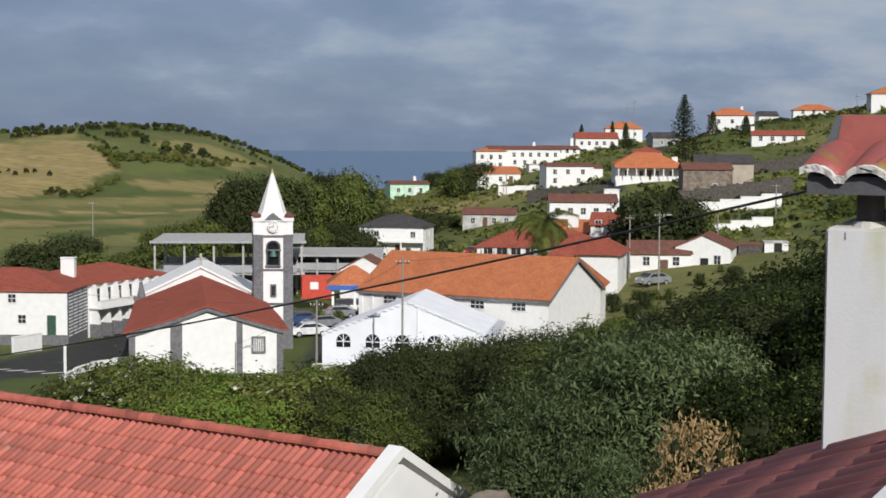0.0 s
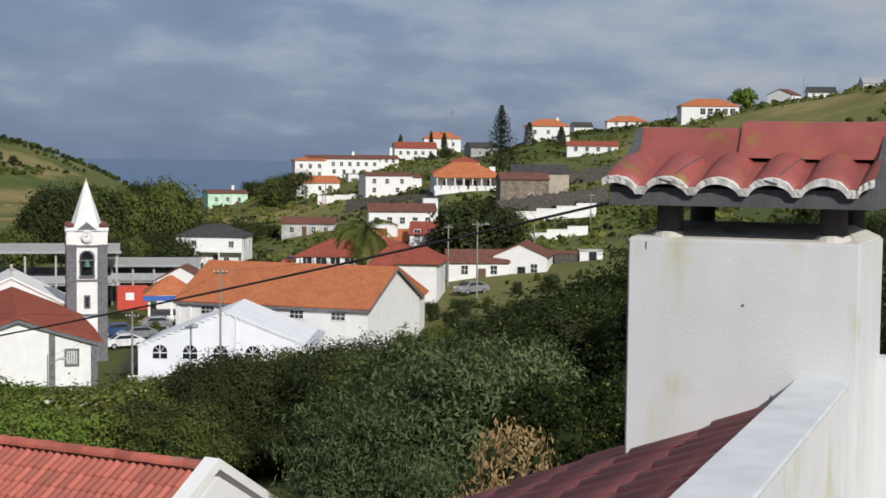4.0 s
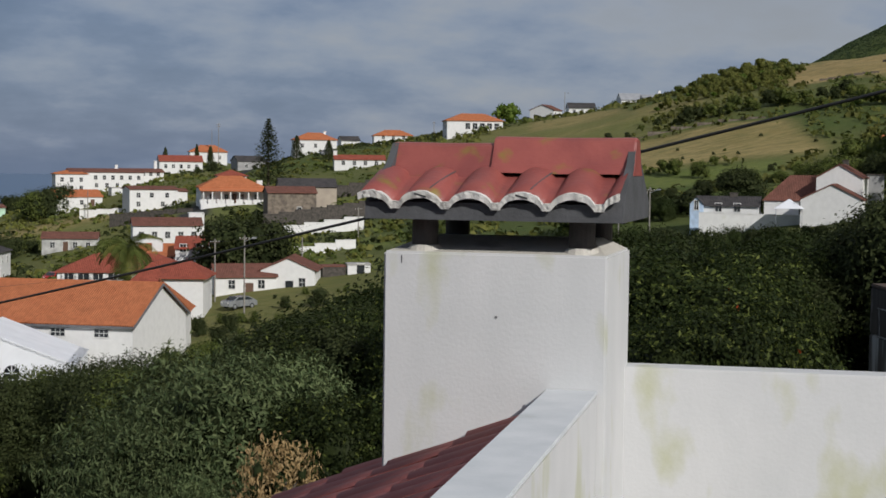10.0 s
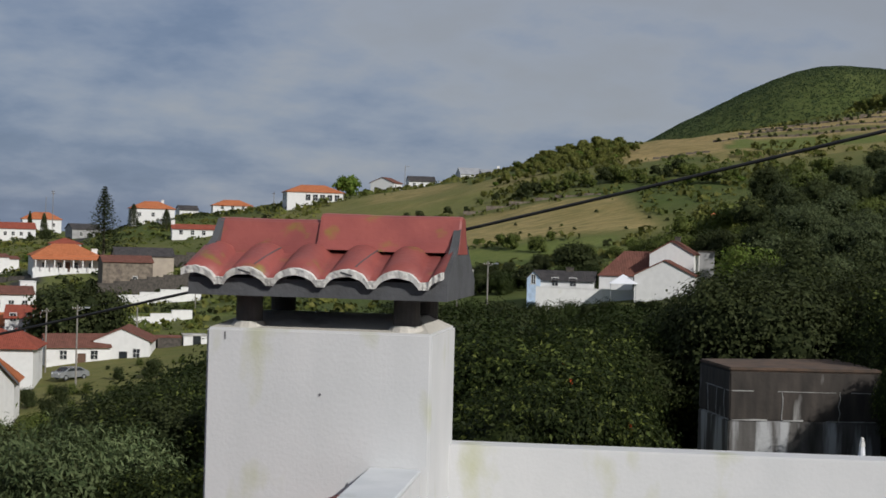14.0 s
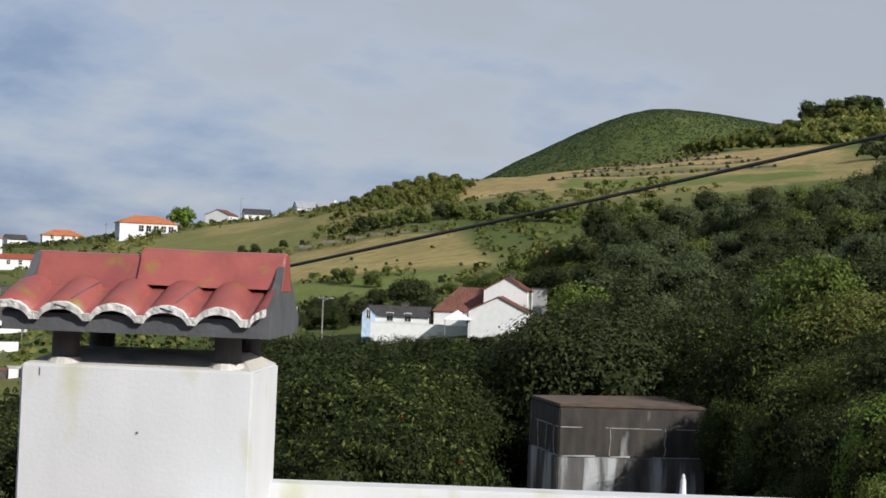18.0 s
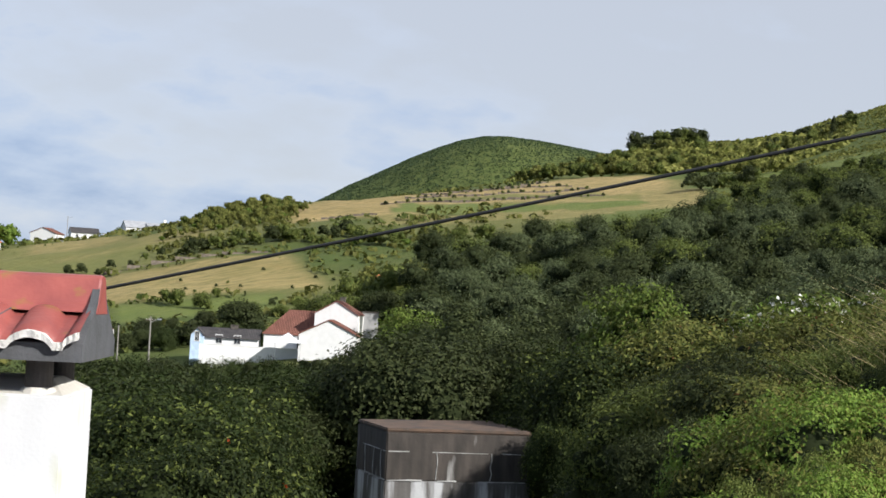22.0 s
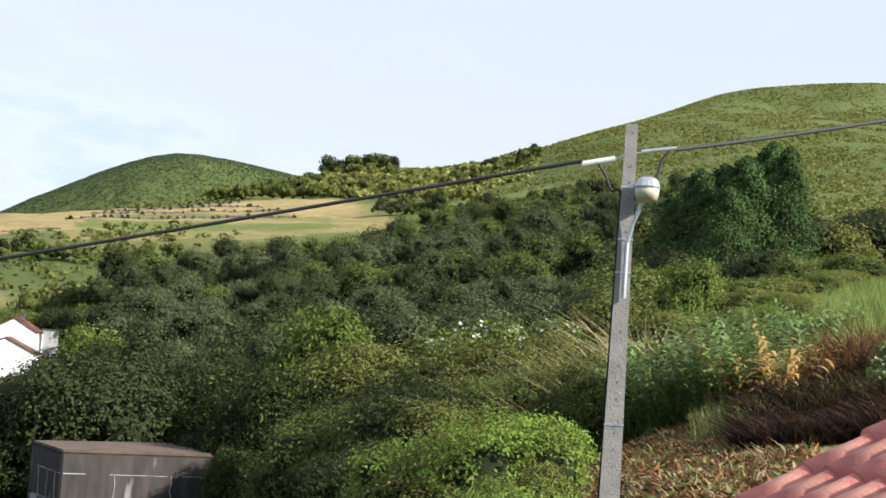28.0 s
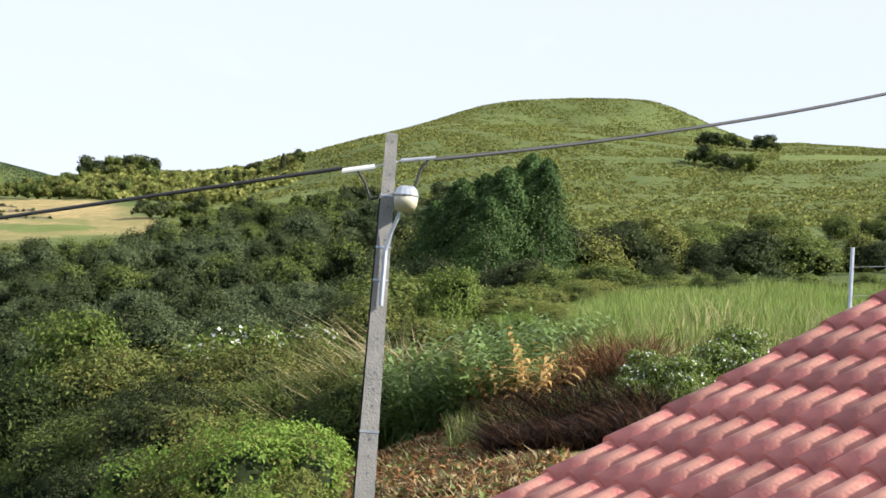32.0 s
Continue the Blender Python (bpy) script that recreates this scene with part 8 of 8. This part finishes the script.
# dry-stone field walls; on the straw terraces they stand in for bank shadows
for _p, _q in (((31.6, 405), (40.0, 400)), ((32.5, 428), (39.5, 428)), ((33.0, 452), (38.8, 452)), ((34.0, 476), (38.0, 480)), ((21.5, 325), (27.5, 322)), ((29.4, 372), (31.5, 372))):
    _n = 7
    for _k in range(_n):
        _t0, _t1 = _k / _n, (_k + 1) / _n
        _b0, _b1 = _p[0] + (_q[0] - _p[0]) * _t0, _p[0] + (_q[0] - _p[0]) * _t1
        _d0, _d1 = _p[1] + (_q[1] - _p[1]) * _t0, _p[1] + (_q[1] - _p[1]) * _t1
        _c0, _c1 = bearing(_b0, _d0), bearing(_b1, _d1)
        low_wall("field_wall", "dark dry-stone wall and bank-shadow line between hillside fields", (_b0, _d0, ground(_c0.x, _c0.y)), (_b1, _d1, ground(_c1.x, _c1.y)), 0.35, 0.9, STONE_BROWN)
# small dark bushes added along the terrace lines to deepen the bank shadow
for _q in ((31.6, 403, 40.0, 398, 26, 0.22), (32.5, 426, 39.5, 426, 22, 0.22), (33.0, 450, 38.8, 450, 20, 0.24), (34.0, 474, 38.0, 478, 14, 0.24)):
    hedge(("far_mid", "far_dark"), *_q)


# ---- single trees of the village ----


def norfolk_pine(b, d, top):
    """A tall araucaria: straight stem and whorls of level, tapering boughs."""
    c = bearing(b, d)
    z = ground(c.x, c.y)
    h = top - z
    rng = np.random.default_rng(41)
    ob = thing("norfolk_pine", "tall dark Norfolk pine with tiered branches", "tree", c.x, c.y, z - 0.2)
    part("trunk", rod((0, 0, 0), (0, 0, h), 0.32, 8, None, 0.04), BARK, ob)
    P, Q = [], []
    for k in range(26):
        t = 0.16 + 0.84 * k / 25
        r = (1 - t) ** 0.85 * h * 0.33 + 0.15
        m = 6 if k < 20 else 5
        for i in range(m):
            a = i * 2 * math.pi / m + k * 0.6
            w = rng.uniform(0.85, 1.1)
            s = np.linspace(0.08, 1, 22)
            P.append(np.c_[math.cos(a) * r * w * s, math.sin(a) * r * w * s, t * h + s ** 2 * r * 0.28] + rng.normal(0, 0.12 + 0.05 * r, (22, 3)) * np.array([1, 1, 0.5]))
    P = np.concatenate(P)
    v, f = leaf_cloud(P, np.tile([0, 0, 1.0], (len(P), 1)), 0.5, 1.6, 0.4, rng)
    part("crown", array_mesh("crown", v, f, LEAF_DARK), None, ob)


norfolk_pine(9.0, 345, 12.6)


def palm(b, d, stem, spread_, n=26, z=None):
    """A date palm: ringed stem and arching feathered fronds."""
    c = bearing(b, d)
    z = ground(c.x, c.y) if z is None else z
    rng = np.random.default_rng(int(b * 10) + 50)
    ob = thing("palm", "date palm with arching feathered fronds", "tree", c.x, c.y, z - 0.2)
    part("trunk", rod((0, 0, 0), (0.1, 0, stem), 0.36, 9, None, 0.3), BARK, ob)
    for k in range(n):
        a = k * 2.399
        e = rng.uniform(-0.5, 1.25)
        pts = [Vector((0.1, 0, stem))]
        for j in range(9):
            e -= 0.17
            pts.append(pts[-1] + Vector((math.cos(a) * math.cos(e), math.sin(a) * math.cos(e), math.sin(e))) * spread_ / 9)
        bm = bmesh.new()
        for p, q in zip(pts, pts[1:]):
            rod(p, q, 0.03, 4, bm)
            for s in (-1, 1):
                for w in (0.0, 0.5):
                    o = p.lerp(q, w)
                    sd = Vector((-math.sin(a), math.cos(a), -0.55)) * s if s > 0 else Vector((math.sin(a), -math.cos(a), -0.55))
                    t = o + sd.normalized() * spread_ * 0.21 + (q - p) * 0.6
                    poly([o, o + (q - p) * 0.35, t], [(0, 1, 2)], bm)
        part("frond", bm, LEAF_MID if k % 3 else LEAF_OLIVE, ob)


palm(3.88, 186, 8.6, 4.6, 52, z=-16.5)
palm(11.75, 292, 3.0, 2.6)
palm(1.15, 385, 4.5, 2.2)


def conifer(b, d, top, wide, seed, label="dark slender conifer beside the houses"):
    c = bearing(b, d)
    z = ground(c.x, c.y) - 0.2
    h = top - z
    rng = np.random.default_rng(seed)
    ob = thing("conifer", label, "tree", c.x, c.y, z)
    part("trunk", rod((0, 0, 0), (0, 0, h * 0.9), 0.22, 7, None, 0.03), BARK, ob)
    n = int(1800 + 900 * h)
    t = rng.random(n) ** 0.8
    a = rng.uniform(0, 6.28, n)
    r = wide * (1 - t) ** 0.55 * (0.8 + 0.16 * np.sin(a * 3 + t * 17) + 0.14 * np.sin(a * 5 - t * 41)) * rng.uniform(0.55, 1.08, n)
    p = np.c_[r * np.cos(a), r * np.sin(a), h * (0.08 + 0.92 * t)]
    v, f = leaf_cloud(p, np.c_[np.cos(a), np.sin(a), 0.5 + 0 * a], 0.009 * h + 0.11, 1.8, 0.5, rng)
    part("crown", array_mesh("crown", v, f, LEAF_DARK if seed % 2 else LEAF_BLUE), None, ob)


conifer(6.35, 470, 8.5, 1.2, 61)
conifer(6.85, 455, 7.8, 1.6, 63)
conifer(5.2, 475, 7.5, 1.6, 65)
conifer(10.05, 410, 10.3, 2.0, 67)
conifer(11.25, 395, 8.9, 2.0, 69)
for _b, _d, _t, _w, _s in ((54.4, 92, 12.6, 3.2, 88), (55.3, 90, 13.8, 3.2, 80), (56.2, 93, 14.6, 3.2, 82), (57.0, 88, 14.4, 3.4, 90), (57.9, 92, 15.9, 3.4, 84), (58.5, 89, 15.2, 2.6, 86), (56.4, 85, 12.2, 3.0, 92)):
    conifer(_b, _d, _t, _w, _s, "fresh green cypress in a dense stand")
conifer(48.3, 600, 86.5, 2.2, 91, "lone dark pine on the skyline")


# ---- rough ground beyond the pole: grass, ginger lilies, cane, dry litter ----


def blades(name, label, n, b0, b1, d0, d1, hmin, hmax, mats, seed, width=0.03, lean=0.25, mix=None, kind="stuff"):
    """Upright grass blades as bent, tapering strips standing on the ground."""
    rng = np.random.default_rng(seed)
    b, d = rng.uniform(b0, b1, n), np.sqrt(rng.uniform(d0 ** 2, d1 ** 2, n))
    z = heights(b, d) - 0.05
    x, y = d * np.sin(np.radians(b)), d * np.cos(np.radians(b))
    clump = np.array([noise.noise((px * 0.5, py * 0.5, seed)) for px, py in zip(x, y)])
    h = rng.uniform(hmin, hmax, n) * (1 + 0.5 * clump)
    a, la = rng.uniform(0, 6.28, n), rng.uniform(0, 6.28, n)
    w = width * rng.uniform(0.6, 1.4, n)
    sx, sy = np.cos(a) * w, np.sin(a) * w
    lx, ly = np.cos(la) * h * lean * rng.random(n), np.sin(la) * h * lean * rng.random(n)
    v = np.stack([np.c_[x - sx, y - sy, z], np.c_[x + sx, y + sy, z], np.c_[x + sx * 0.7 + lx * 0.35, y + sy * 0.7 + ly * 0.35, z + h * 0.6], np.c_[x - sx * 0.7 + lx * 0.35, y - sy * 0.7 + ly * 0.35, z + h * 0.6], np.c_[x + lx, y + ly, z + h]], 1).reshape(-1, 3)
    k = np.arange(n)[:, None] * 5
    tri = np.concatenate([k + np.array([0, 1, 2]), k + np.array([0, 2, 3]), k + np.array([3, 2, 4])])
    me = array_mesh(name, v, tri, mats)
    pick = (rng.random(n) ** 1.5 * len(mats)).astype(np.int32)
    me.polygons.foreach_set("material_index", np.r_[pick, pick, pick])
    return tagged(new(name, me), label, "grass", kind=kind)


CHAR = leaf_material("charred_stalk", (0.02, 0.014, 0.012), (0.045, 0.03, 0.022))
DEAD = leaf_material("dead_bracken_stalk", (0.05, 0.03, 0.02), (0.11, 0.055, 0.03))
blades("tall_grass", "tall bright green grass on the bank", 70000, 57.5, 74, 29.5, 46, 0.3, 0.75, [GRASS, GRASS, LEAF_BRIGHT, LEAF_MID], 21, 0.010, 0.5)
blades("bank_grass", "rough mixed grass at the edge of the bank", 20000, 56, 73, 24.5, 31.5, 0.2, 0.6, [GRASS, LEAF_MID, STRAW, LEAF_OLIVE], 22, 0.009, 0.9)
blades("seed_stalks", "pale dry seed stalks over the grass", 600, 60, 70, 28, 33, 0.4, 0.9, [STRAW], 28, 0.008, 0.7)
blades("dry_grass", "dry straw and cut stalks on the clearing", 13000, 50.8, 59.5, 16.5, 27.0, 0.05, 0.22, [STRAW, LEAF_RUST, LEAF_RUST, DEAD, GRASS], 23, 0.018, 1.6)
blades("dead_bracken", "charred dark brown bracken stalks", 24000, 57.8, 63.8, 22.5, 27.6, 0.05, 0.5, [CHAR, CHAR, DEAD, CHAR, DEAD, LEAF_RUST], 24, 0.02, 2.6)
blades("dead_bracken", "rust-red withered bracken tops", 1100, 60.0, 63.4, 26.4, 28.4, 0.5, 1.1, [LEAF_RUST, DEAD], 29, 0.012, 1.4)
blades("cane_thicket", "pale dry cane and reeds behind the pole", 3400, 49.4, 55.2, 30.5, 35, 0.6, 1.5, [LEAF_WILLOW, LEAF_OLIVE, LEAF_MID, STRAW], 25, 0.024, 1.7)
blades("dry_reeds", "feathery straw-coloured reed plumes", 750, 49.6, 54.6, 31, 34, 0.9, 1.9, [STRAW, LEAF_WILLOW], 26, 0.02, 2.0)


def litter(n, seed):
    """Dry leaves and clippings lying on the clearing."""
    rng = np.random.default_rng(seed)
    b, d = rng.uniform(50.8, 60.5, n), np.sqrt(rng.uniform(16.3 ** 2, 27.2 ** 2, n))
    z = heights(b, d) + rng.uniform(0.0, 0.09, n)
    p = np.c_[d * np.sin(np.radians(b)), d * np.cos(np.radians(b)), z]
    v, f = leaf_cloud(p, np.tile([0, 0, 1.0], (n, 1)), 0.2, 3.2, 0.5, rng)
    tri = np.concatenate([f[:, [0, 1, 2]], f[:, [0, 2, 3]]])
    me = array_mesh("dry_litter", v, tri, [LEAF_DRY, LEAF_RUST, STRAW, GRASS])
    pick = (rng.random(n) ** 1.4 * 4).astype(np.int32)
    me.polygons.foreach_set("material_index", np.r_[pick, pick])
    tagged(new("dry_litter", me), "dry leaves and clippings on bare ground", "litter", kind="stuff")


litter(11000, 27)


def ginger_mesh(rng, mat, stems, height, leaf=0.34, wilt=0.0):
    """A clump of leaning stems, each with long pointed leaves in two ranks."""
    P, F = [], []

    def strip(o, d, side, length, width, droop):
        i, c, e = len(P), np.array(o), np.array(d)
        for j in range(5):
            w = width * (0.25, 0.9, 1.0, 0.62, 0.0)[j]
            P.extend([c - side * w / 2, c + side * w / 2])
            c = c + e * length / 4
            e = e - np.array([0, 0, droop])
            e /= np.linalg.norm(e)
        for j in range(4):
            F.append((i + 2 * j, i + 2 * j + 1, i + 2 * j + 3, i + 2 * j + 2))

    for k in range(stems):
        a = k * 2.399 + rng.uniform(-0.4, 0.4)
        o = np.array([math.cos(a), math.sin(a), 0]) * rng.uniform(0, 0.25)
        d = np.array([math.cos(a) * 0.6, math.sin(a) * 0.6, 1.0])
        h = height * rng.uniform(0.6, 1.1)
        turn = rng.uniform(0, 6.28)
        flat = np.array([math.cos(turn), math.sin(turn), 0.0])
        n = int(h / 0.085)
        for j in range(n):
            q = o + d * h * (0.25 + 0.75 * j / n) - np.array([0, 0, wilt * 0.25 * (j / n) ** 2])
            sgn = 1 if j % 2 else -1
            ld = flat * sgn + d * 0.45 + rng.normal(0, 0.12, 3)
            ld /= np.linalg.norm(ld)
            sd = np.cross(ld, [0, 0, 1.0])
            sd /= np.linalg.norm(sd) + 1e-6
            strip(q, ld, sd, leaf * rng.uniform(0.75, 1.2), leaf * 0.2, 0.16 + wilt)
        strip(o, d / np.linalg.norm(d), np.cross(d, flat) / np.linalg.norm(np.cross(d, flat)), h, 0.025, 0.02)
    return array_mesh("fronds", np.array(P), np.array(F), mat)


def gingers(n, label, mat, b0, b1, d0, d1, height, seed, stems=12, wilt=0.0, lean=0.0):
    rng = np.random.default_rng(seed)
    mm = [ginger_mesh(rng, mat, stems, height, 0.30, wilt) for _ in range(4)]
    for k in range(n):
        t = (k + rng.random()) / n
        c = bearing(b0 + (b1 - b0) * t, rng.uniform(d0, d1))
        o = new("ginger_lily", mm[k % 4])
        o.matrix_basis = pose(c.x, c.y, ground(c.x, c.y) - 0.05, rng.uniform(-12, 12), rng.uniform(-12, 12), rng.uniform(0, 360)) @ Matrix.Diagonal((*[rng.uniform(0.8, 1.2)] * 3, 1))
        tagged(o, label, "plant", "ginger lilies on the bank")


LEAF_GINGER = leaf_material("leaf_ginger", (0.138, 0.213, 0.058), (0.244, 0.320, 0.116), 0.25, 0.4)
gingers(22, "green ginger lily with long pointed leaves", LEAF_GINGER, 53.4, 58.4, 27.0, 29.6, 1.35, 31)
gingers(10, "green ginger lily with long pointed leaves", LEAF_GINGER, 57.6, 60.4, 29.6, 32.0, 1.2, 35)
gingers(8, "withered golden ginger lily at the burnt patch", leaf_material("golden_ginger", (0.40, 0.23, 0.07), (0.55, 0.37, 0.15)), 57.0, 60.2, 26.4, 27.8, 1.15, 32, 6, 0.22)
row(("shrub_mid", "shrub_olive"), 52, 57.5, 9, 31, 34.5, 0.9, 1.7, 0.9, 0.3)
row(("shrub_bright", "shrub_mid", "shrub_mid"), 60.5, 70, 14, 26, 28.5, 0.9, 2.6, 0.7, 0.3)
row(("shrub_mid", "shrub_olive"), 56.5, 64, 12, 30.5, 33, 1.9, 3.0, 0.8, 0.4)
row(("shrub_mid", "shrub_bright"), 62.5, 67, 6, 24.6, 26, 0.0, 1.2, 0.6, 0.3)
row(("shrub_mid", "shrub_dark"), 50.5, 54.0, 6, 28, 31, -0.5, 0.5, 0.8, 0.3)
row(("shrub_mid", "shrub_olive", "shrub_bright"), 54, 60, 8, 32, 37, 2.4, 3.4, 0.8, 0.3)
for _b, _d, _t in ((62.6, 25.4, 2.1), (63.6, 25.6, 2.4), (64.6, 25.6, 2.5), (65.6, 26.0, 2.8), (66.6, 26.4, 3.1), (63.1, 26.4, 2.6)):
    put("shrub_flower", _b, _d, _t, 0.9)


# ---- street furniture and vehicles ----


def wooden_pole(b, d, top, z=None, lamp=False, r=0.11, label="weathered wooden utility pole in the village", bars=1):
    c = bearing(b, d)
    z = ground(c.x, c.y) - 0.3 if z is None else z
    ob = thing("village_pole", label, "pole", c.x, c.y, z, -b)
    h = top - z
    part("mast", tube(r, r * 0.7, 0, h, 8), POLE, ob)
    for k in range(bars):
        part("crossarm", box(-0.55, 0.55, -0.05, 0.05, h - 0.5 - k * 0.6, h - 0.38 - k * 0.6), BARK, ob)
        for x in (-0.5, -0.2, 0.2, 0.5):
            part("insulator", tube(0.045, 0.03, h - 0.38 - k * 0.6, h - 0.24 - k * 0.6, 6, x), FRAME_WHITE, ob)
    if lamp:
        part("lamp_arm", rod((0, 0, h - 0.7), (0.9, -0.4, h - 0.3), 0.035, 6), METAL, ob)
        part("lamp_head", box(0.75, 1.35, -0.62, -0.32, h - 0.36, h - 0.2, bevel=0.05), METAL, ob)
    return ob


wooden_pole(-13.0, 262, -8.6)
wooden_pole(-1.5, 122, -7.6, r=0.1)
wooden_pole(-4.75, 128, -11.7)
wooden_pole(8.15, 170, -5.9, lamp=True, label="grey street lamp pole beside the lane")
wooden_pole(7.05, 185, -7.0)
wooden_pole(12.4, 240, -4.4)
wooden_pole(2.4, 350, -4.0, bars=0)
wooden_pole(10.3, 200, -7.4, bars=0)
wooden_pole(23.35, 190, -0.2, lamp=True, label="grey street lamp pole near the farm")
wooden_pole(22.2, 200, -1.6, bars=0)
wooden_pole(-7.8, 116, -13.6, r=0.07, lamp=True, bars=0, label="slim street lamp pole before the church")
wooden_pole(7.15, 472, 15.0, r=0.12, bars=2, label="tall antenna mast behind the houses")
wooden_pole(6.9, 476, 13.0, r=0.1, bars=0, label="tall antenna mast behind the houses")
wooden_pole(15.2, 440, 15.5, bars=1)
wooden_pole(20.1, 462, 25.5, bars=0, lamp=True, label="street lamp pole on the hill road")
for _q in (((-16.5, 150, -12.0), (-4.75, 128, -11.9), 0.6), ((-4.75, 128, -11.9), (-1.5, 122, -7.9), 0.3), ((-1.5, 122, -7.9), (7.05, 185, -7.2), 1.0), ((7.05, 185, -7.2), (8.15, 170, -6.2), 0.2), ((8.15, 170, -6.2), (12.4, 240, -4.6), 0.6), ((-7.8, 116, -13.8), (-4.75, 128, -12.1), 0.2)):
    _p, _r = bearing(_q[0][0], _q[0][1]), bearing(_q[1][0], _q[1][1])
    cable("thin overhead wire strung between village poles", (_p.x, _p.y, _q[0][2]), (_r.x, _r.y, _q[1][2]), _q[2], 0.012, 14)


def car(b, d, turn, paint, z=None, label="parked hatchback car"):
    c = bearing(b, d)
    z = ground(c.x, c.y) + 0.02 if z is None else z
    ob = thing("car", label, "car", c.x, c.y, z, turn)
    prof = [(-2.0, 0.3), (-2.05, 0.75), (-1.95, 0.95), (-1.35, 1.02), (-0.75, 1.42), (0.75, 1.46), (1.75, 1.05), (2.02, 0.9), (2.05, 0.35)]
    n = len(prof)
    bm = poly([(x, s * (0.8 if z > 1.2 else 0.86), z) for s in (-1, 1) for x, z in prof], [tuple(range(n)), tuple(range(2 * n - 1, n - 1, -1))] + [(i, n + i, n + (i + 1) % n, (i + 1) % n) for i in range(n)])
    bmesh.ops.recalc_face_normals(bm, faces=bm.faces[:])
    part("body", bm, paint, ob)
    for s in (-1, 1):
        part("side_window", poly([(x, s * y, z) for x, y, z in ((-1.15, 0.872, 1.03), (-0.7, 0.83, 1.36), (0.7, 0.83, 1.39), (1.4, 0.872, 1.06))], [(0, 1, 2, 3) if s > 0 else (3, 2, 1, 0)]), GLASS, ob)
        for x in (-1.25, 1.25):
            w = part("wheel", rod((x, s * 0.68, 0.31), (x, s * 0.89, 0.31), 0.31, 14), RUBBER, ob)
            part("rim", rod((x, s * 0.885, 0.31), (x, s * 0.9, 0.31), 0.19, 10), METAL, w)
        part("headlight", box(-2.07, -2.0, s * 0.6 - 0.15, s * 0.6 + 0.15, 0.68, 0.82), FRAME_WHITE, ob)
    part("windscreen", poly([(-1.36, -0.74, 1.03), (-1.36, 0.74, 1.03), (-0.78, 0.7, 1.41), (-0.78, -0.7, 1.41), (-1.37, -0.74, 1.04), (-1.37, 0.74, 1.04), (-0.8, 0.7, 1.43), (-0.8, -0.7, 1.43)], [(3, 2, 1, 0), (4, 5, 6, 7)]), GLASS, ob)
    return ob


for _b, _d, _t, _p, _l in ((-5.05, 158, 20, CAR_WHITE, "white hatchback parked beside the church"), (-4.55, 163, 25, CAR_SILVER, "silver car parked near the kiosk"), (-5.3, 168, 15, CAR_BLUE, "dark blue car parked near the kiosk"), (-3.9, 172, 10, CAR_SILVER, "grey car standing by the pavilion"),
                           (7.95, 178, 30, CAR_SILVER, "grey car parked below the row house"), (1.2, 236, 60, CAR_RED, "red car parked in a village yard"), (11.2, 405, 10, CAR_SILVER, "silver car parked by the hill houses"), (3.2, 240, 40, CAR_BLUE, "blue car parked on the steep road")):
    car(_b, _d, _t, _p, label=_l)


def road_kerb():
    """White kerb wall that curves along the road, with marker posts."""
    ob = thing("road_barrier", "curved white roadside barrier wall", "barrier", kind="structure")
    pts = [bearing(b, d) for b, d in ((-14.1, 128), (-13.6, 132), (-13.0, 135), (-12.2, 137), (-11.4, 138), (-10.4, 138.5))]
    for p, q in zip(pts, pts[1:]):
        e = (q - p).normalized()
        n = Vector((-e.y, e.x)) * 0.12
        z0 = -18.6
        part("kerb_stone", poly([(p.x - n.x, p.y - n.y, z0), (q.x - n.x, q.y - n.y, z0), (q.x + n.x, q.y + n.y, z0), (p.x + n.x, p.y + n.y, z0), (p.x - n.x, p.y - n.y, z0 + 1.0), (q.x - n.x, q.y - n.y, z0 + 1.0), (q.x + n.x, q.y + n.y, z0 + 1.0), (p.x + n.x, p.y + n.y, z0 + 1.0)],
                                [(0, 1, 5, 4), (1, 2, 6, 5), (2, 3, 7, 6), (3, 0, 4, 7), (4, 5, 6, 7)]), WHITE, ob)
    for b, d, h in ((-14.05, 124, 4.0), (-13.75, 122, 2.2)):
        c = bearing(b, d)
        o = thing("marker_post", "white painted marker post by the road", "post", c.x, c.y, -18.6)
        part("shaft", tube(0.13, 0.12, 0, h, 8), WHITE, o)
    for k in range(7):
        c = bearing(-17.0 + k * 0.62, 131 - k * 1.2 + 6)
        o = part("lane_mark", box(-0.9, 0.9, -0.07, 0.07, 0, 0.02), FRAME_WHITE, ob)
        o.matrix_basis = pose(c.x, c.y, ground(c.x, c.y) + 0.12, 0, 0, 25)


road_kerb()


def fence_post(b, d, h):
    c = bearing(b, d)
    ob = thing("fence_post", "galvanised steel fence post with wire mesh", "fence", c.x, c.y, ground(c.x, c.y) - 0.1, -b)
    part("tube_post", tube(0.03, 0.03, 0, h, 8), METAL, ob)
    for k in range(5):
        part("wire", rod((0, 0, h * (0.25 + 0.16 * k)), (2.6, -0.6, h * (0.25 + 0.16 * k) + 0.15), 0.004, 4), METAL, ob)


fence_post(70.3, 24, 2.75)

join_far_trees()

# patterns that were never planted are taken away
for _k, _o in KINDS.items():
    if _k not in USED:
        for _c in (*_o.children_recursive, _o):
            bpy.data.objects.remove(_c)
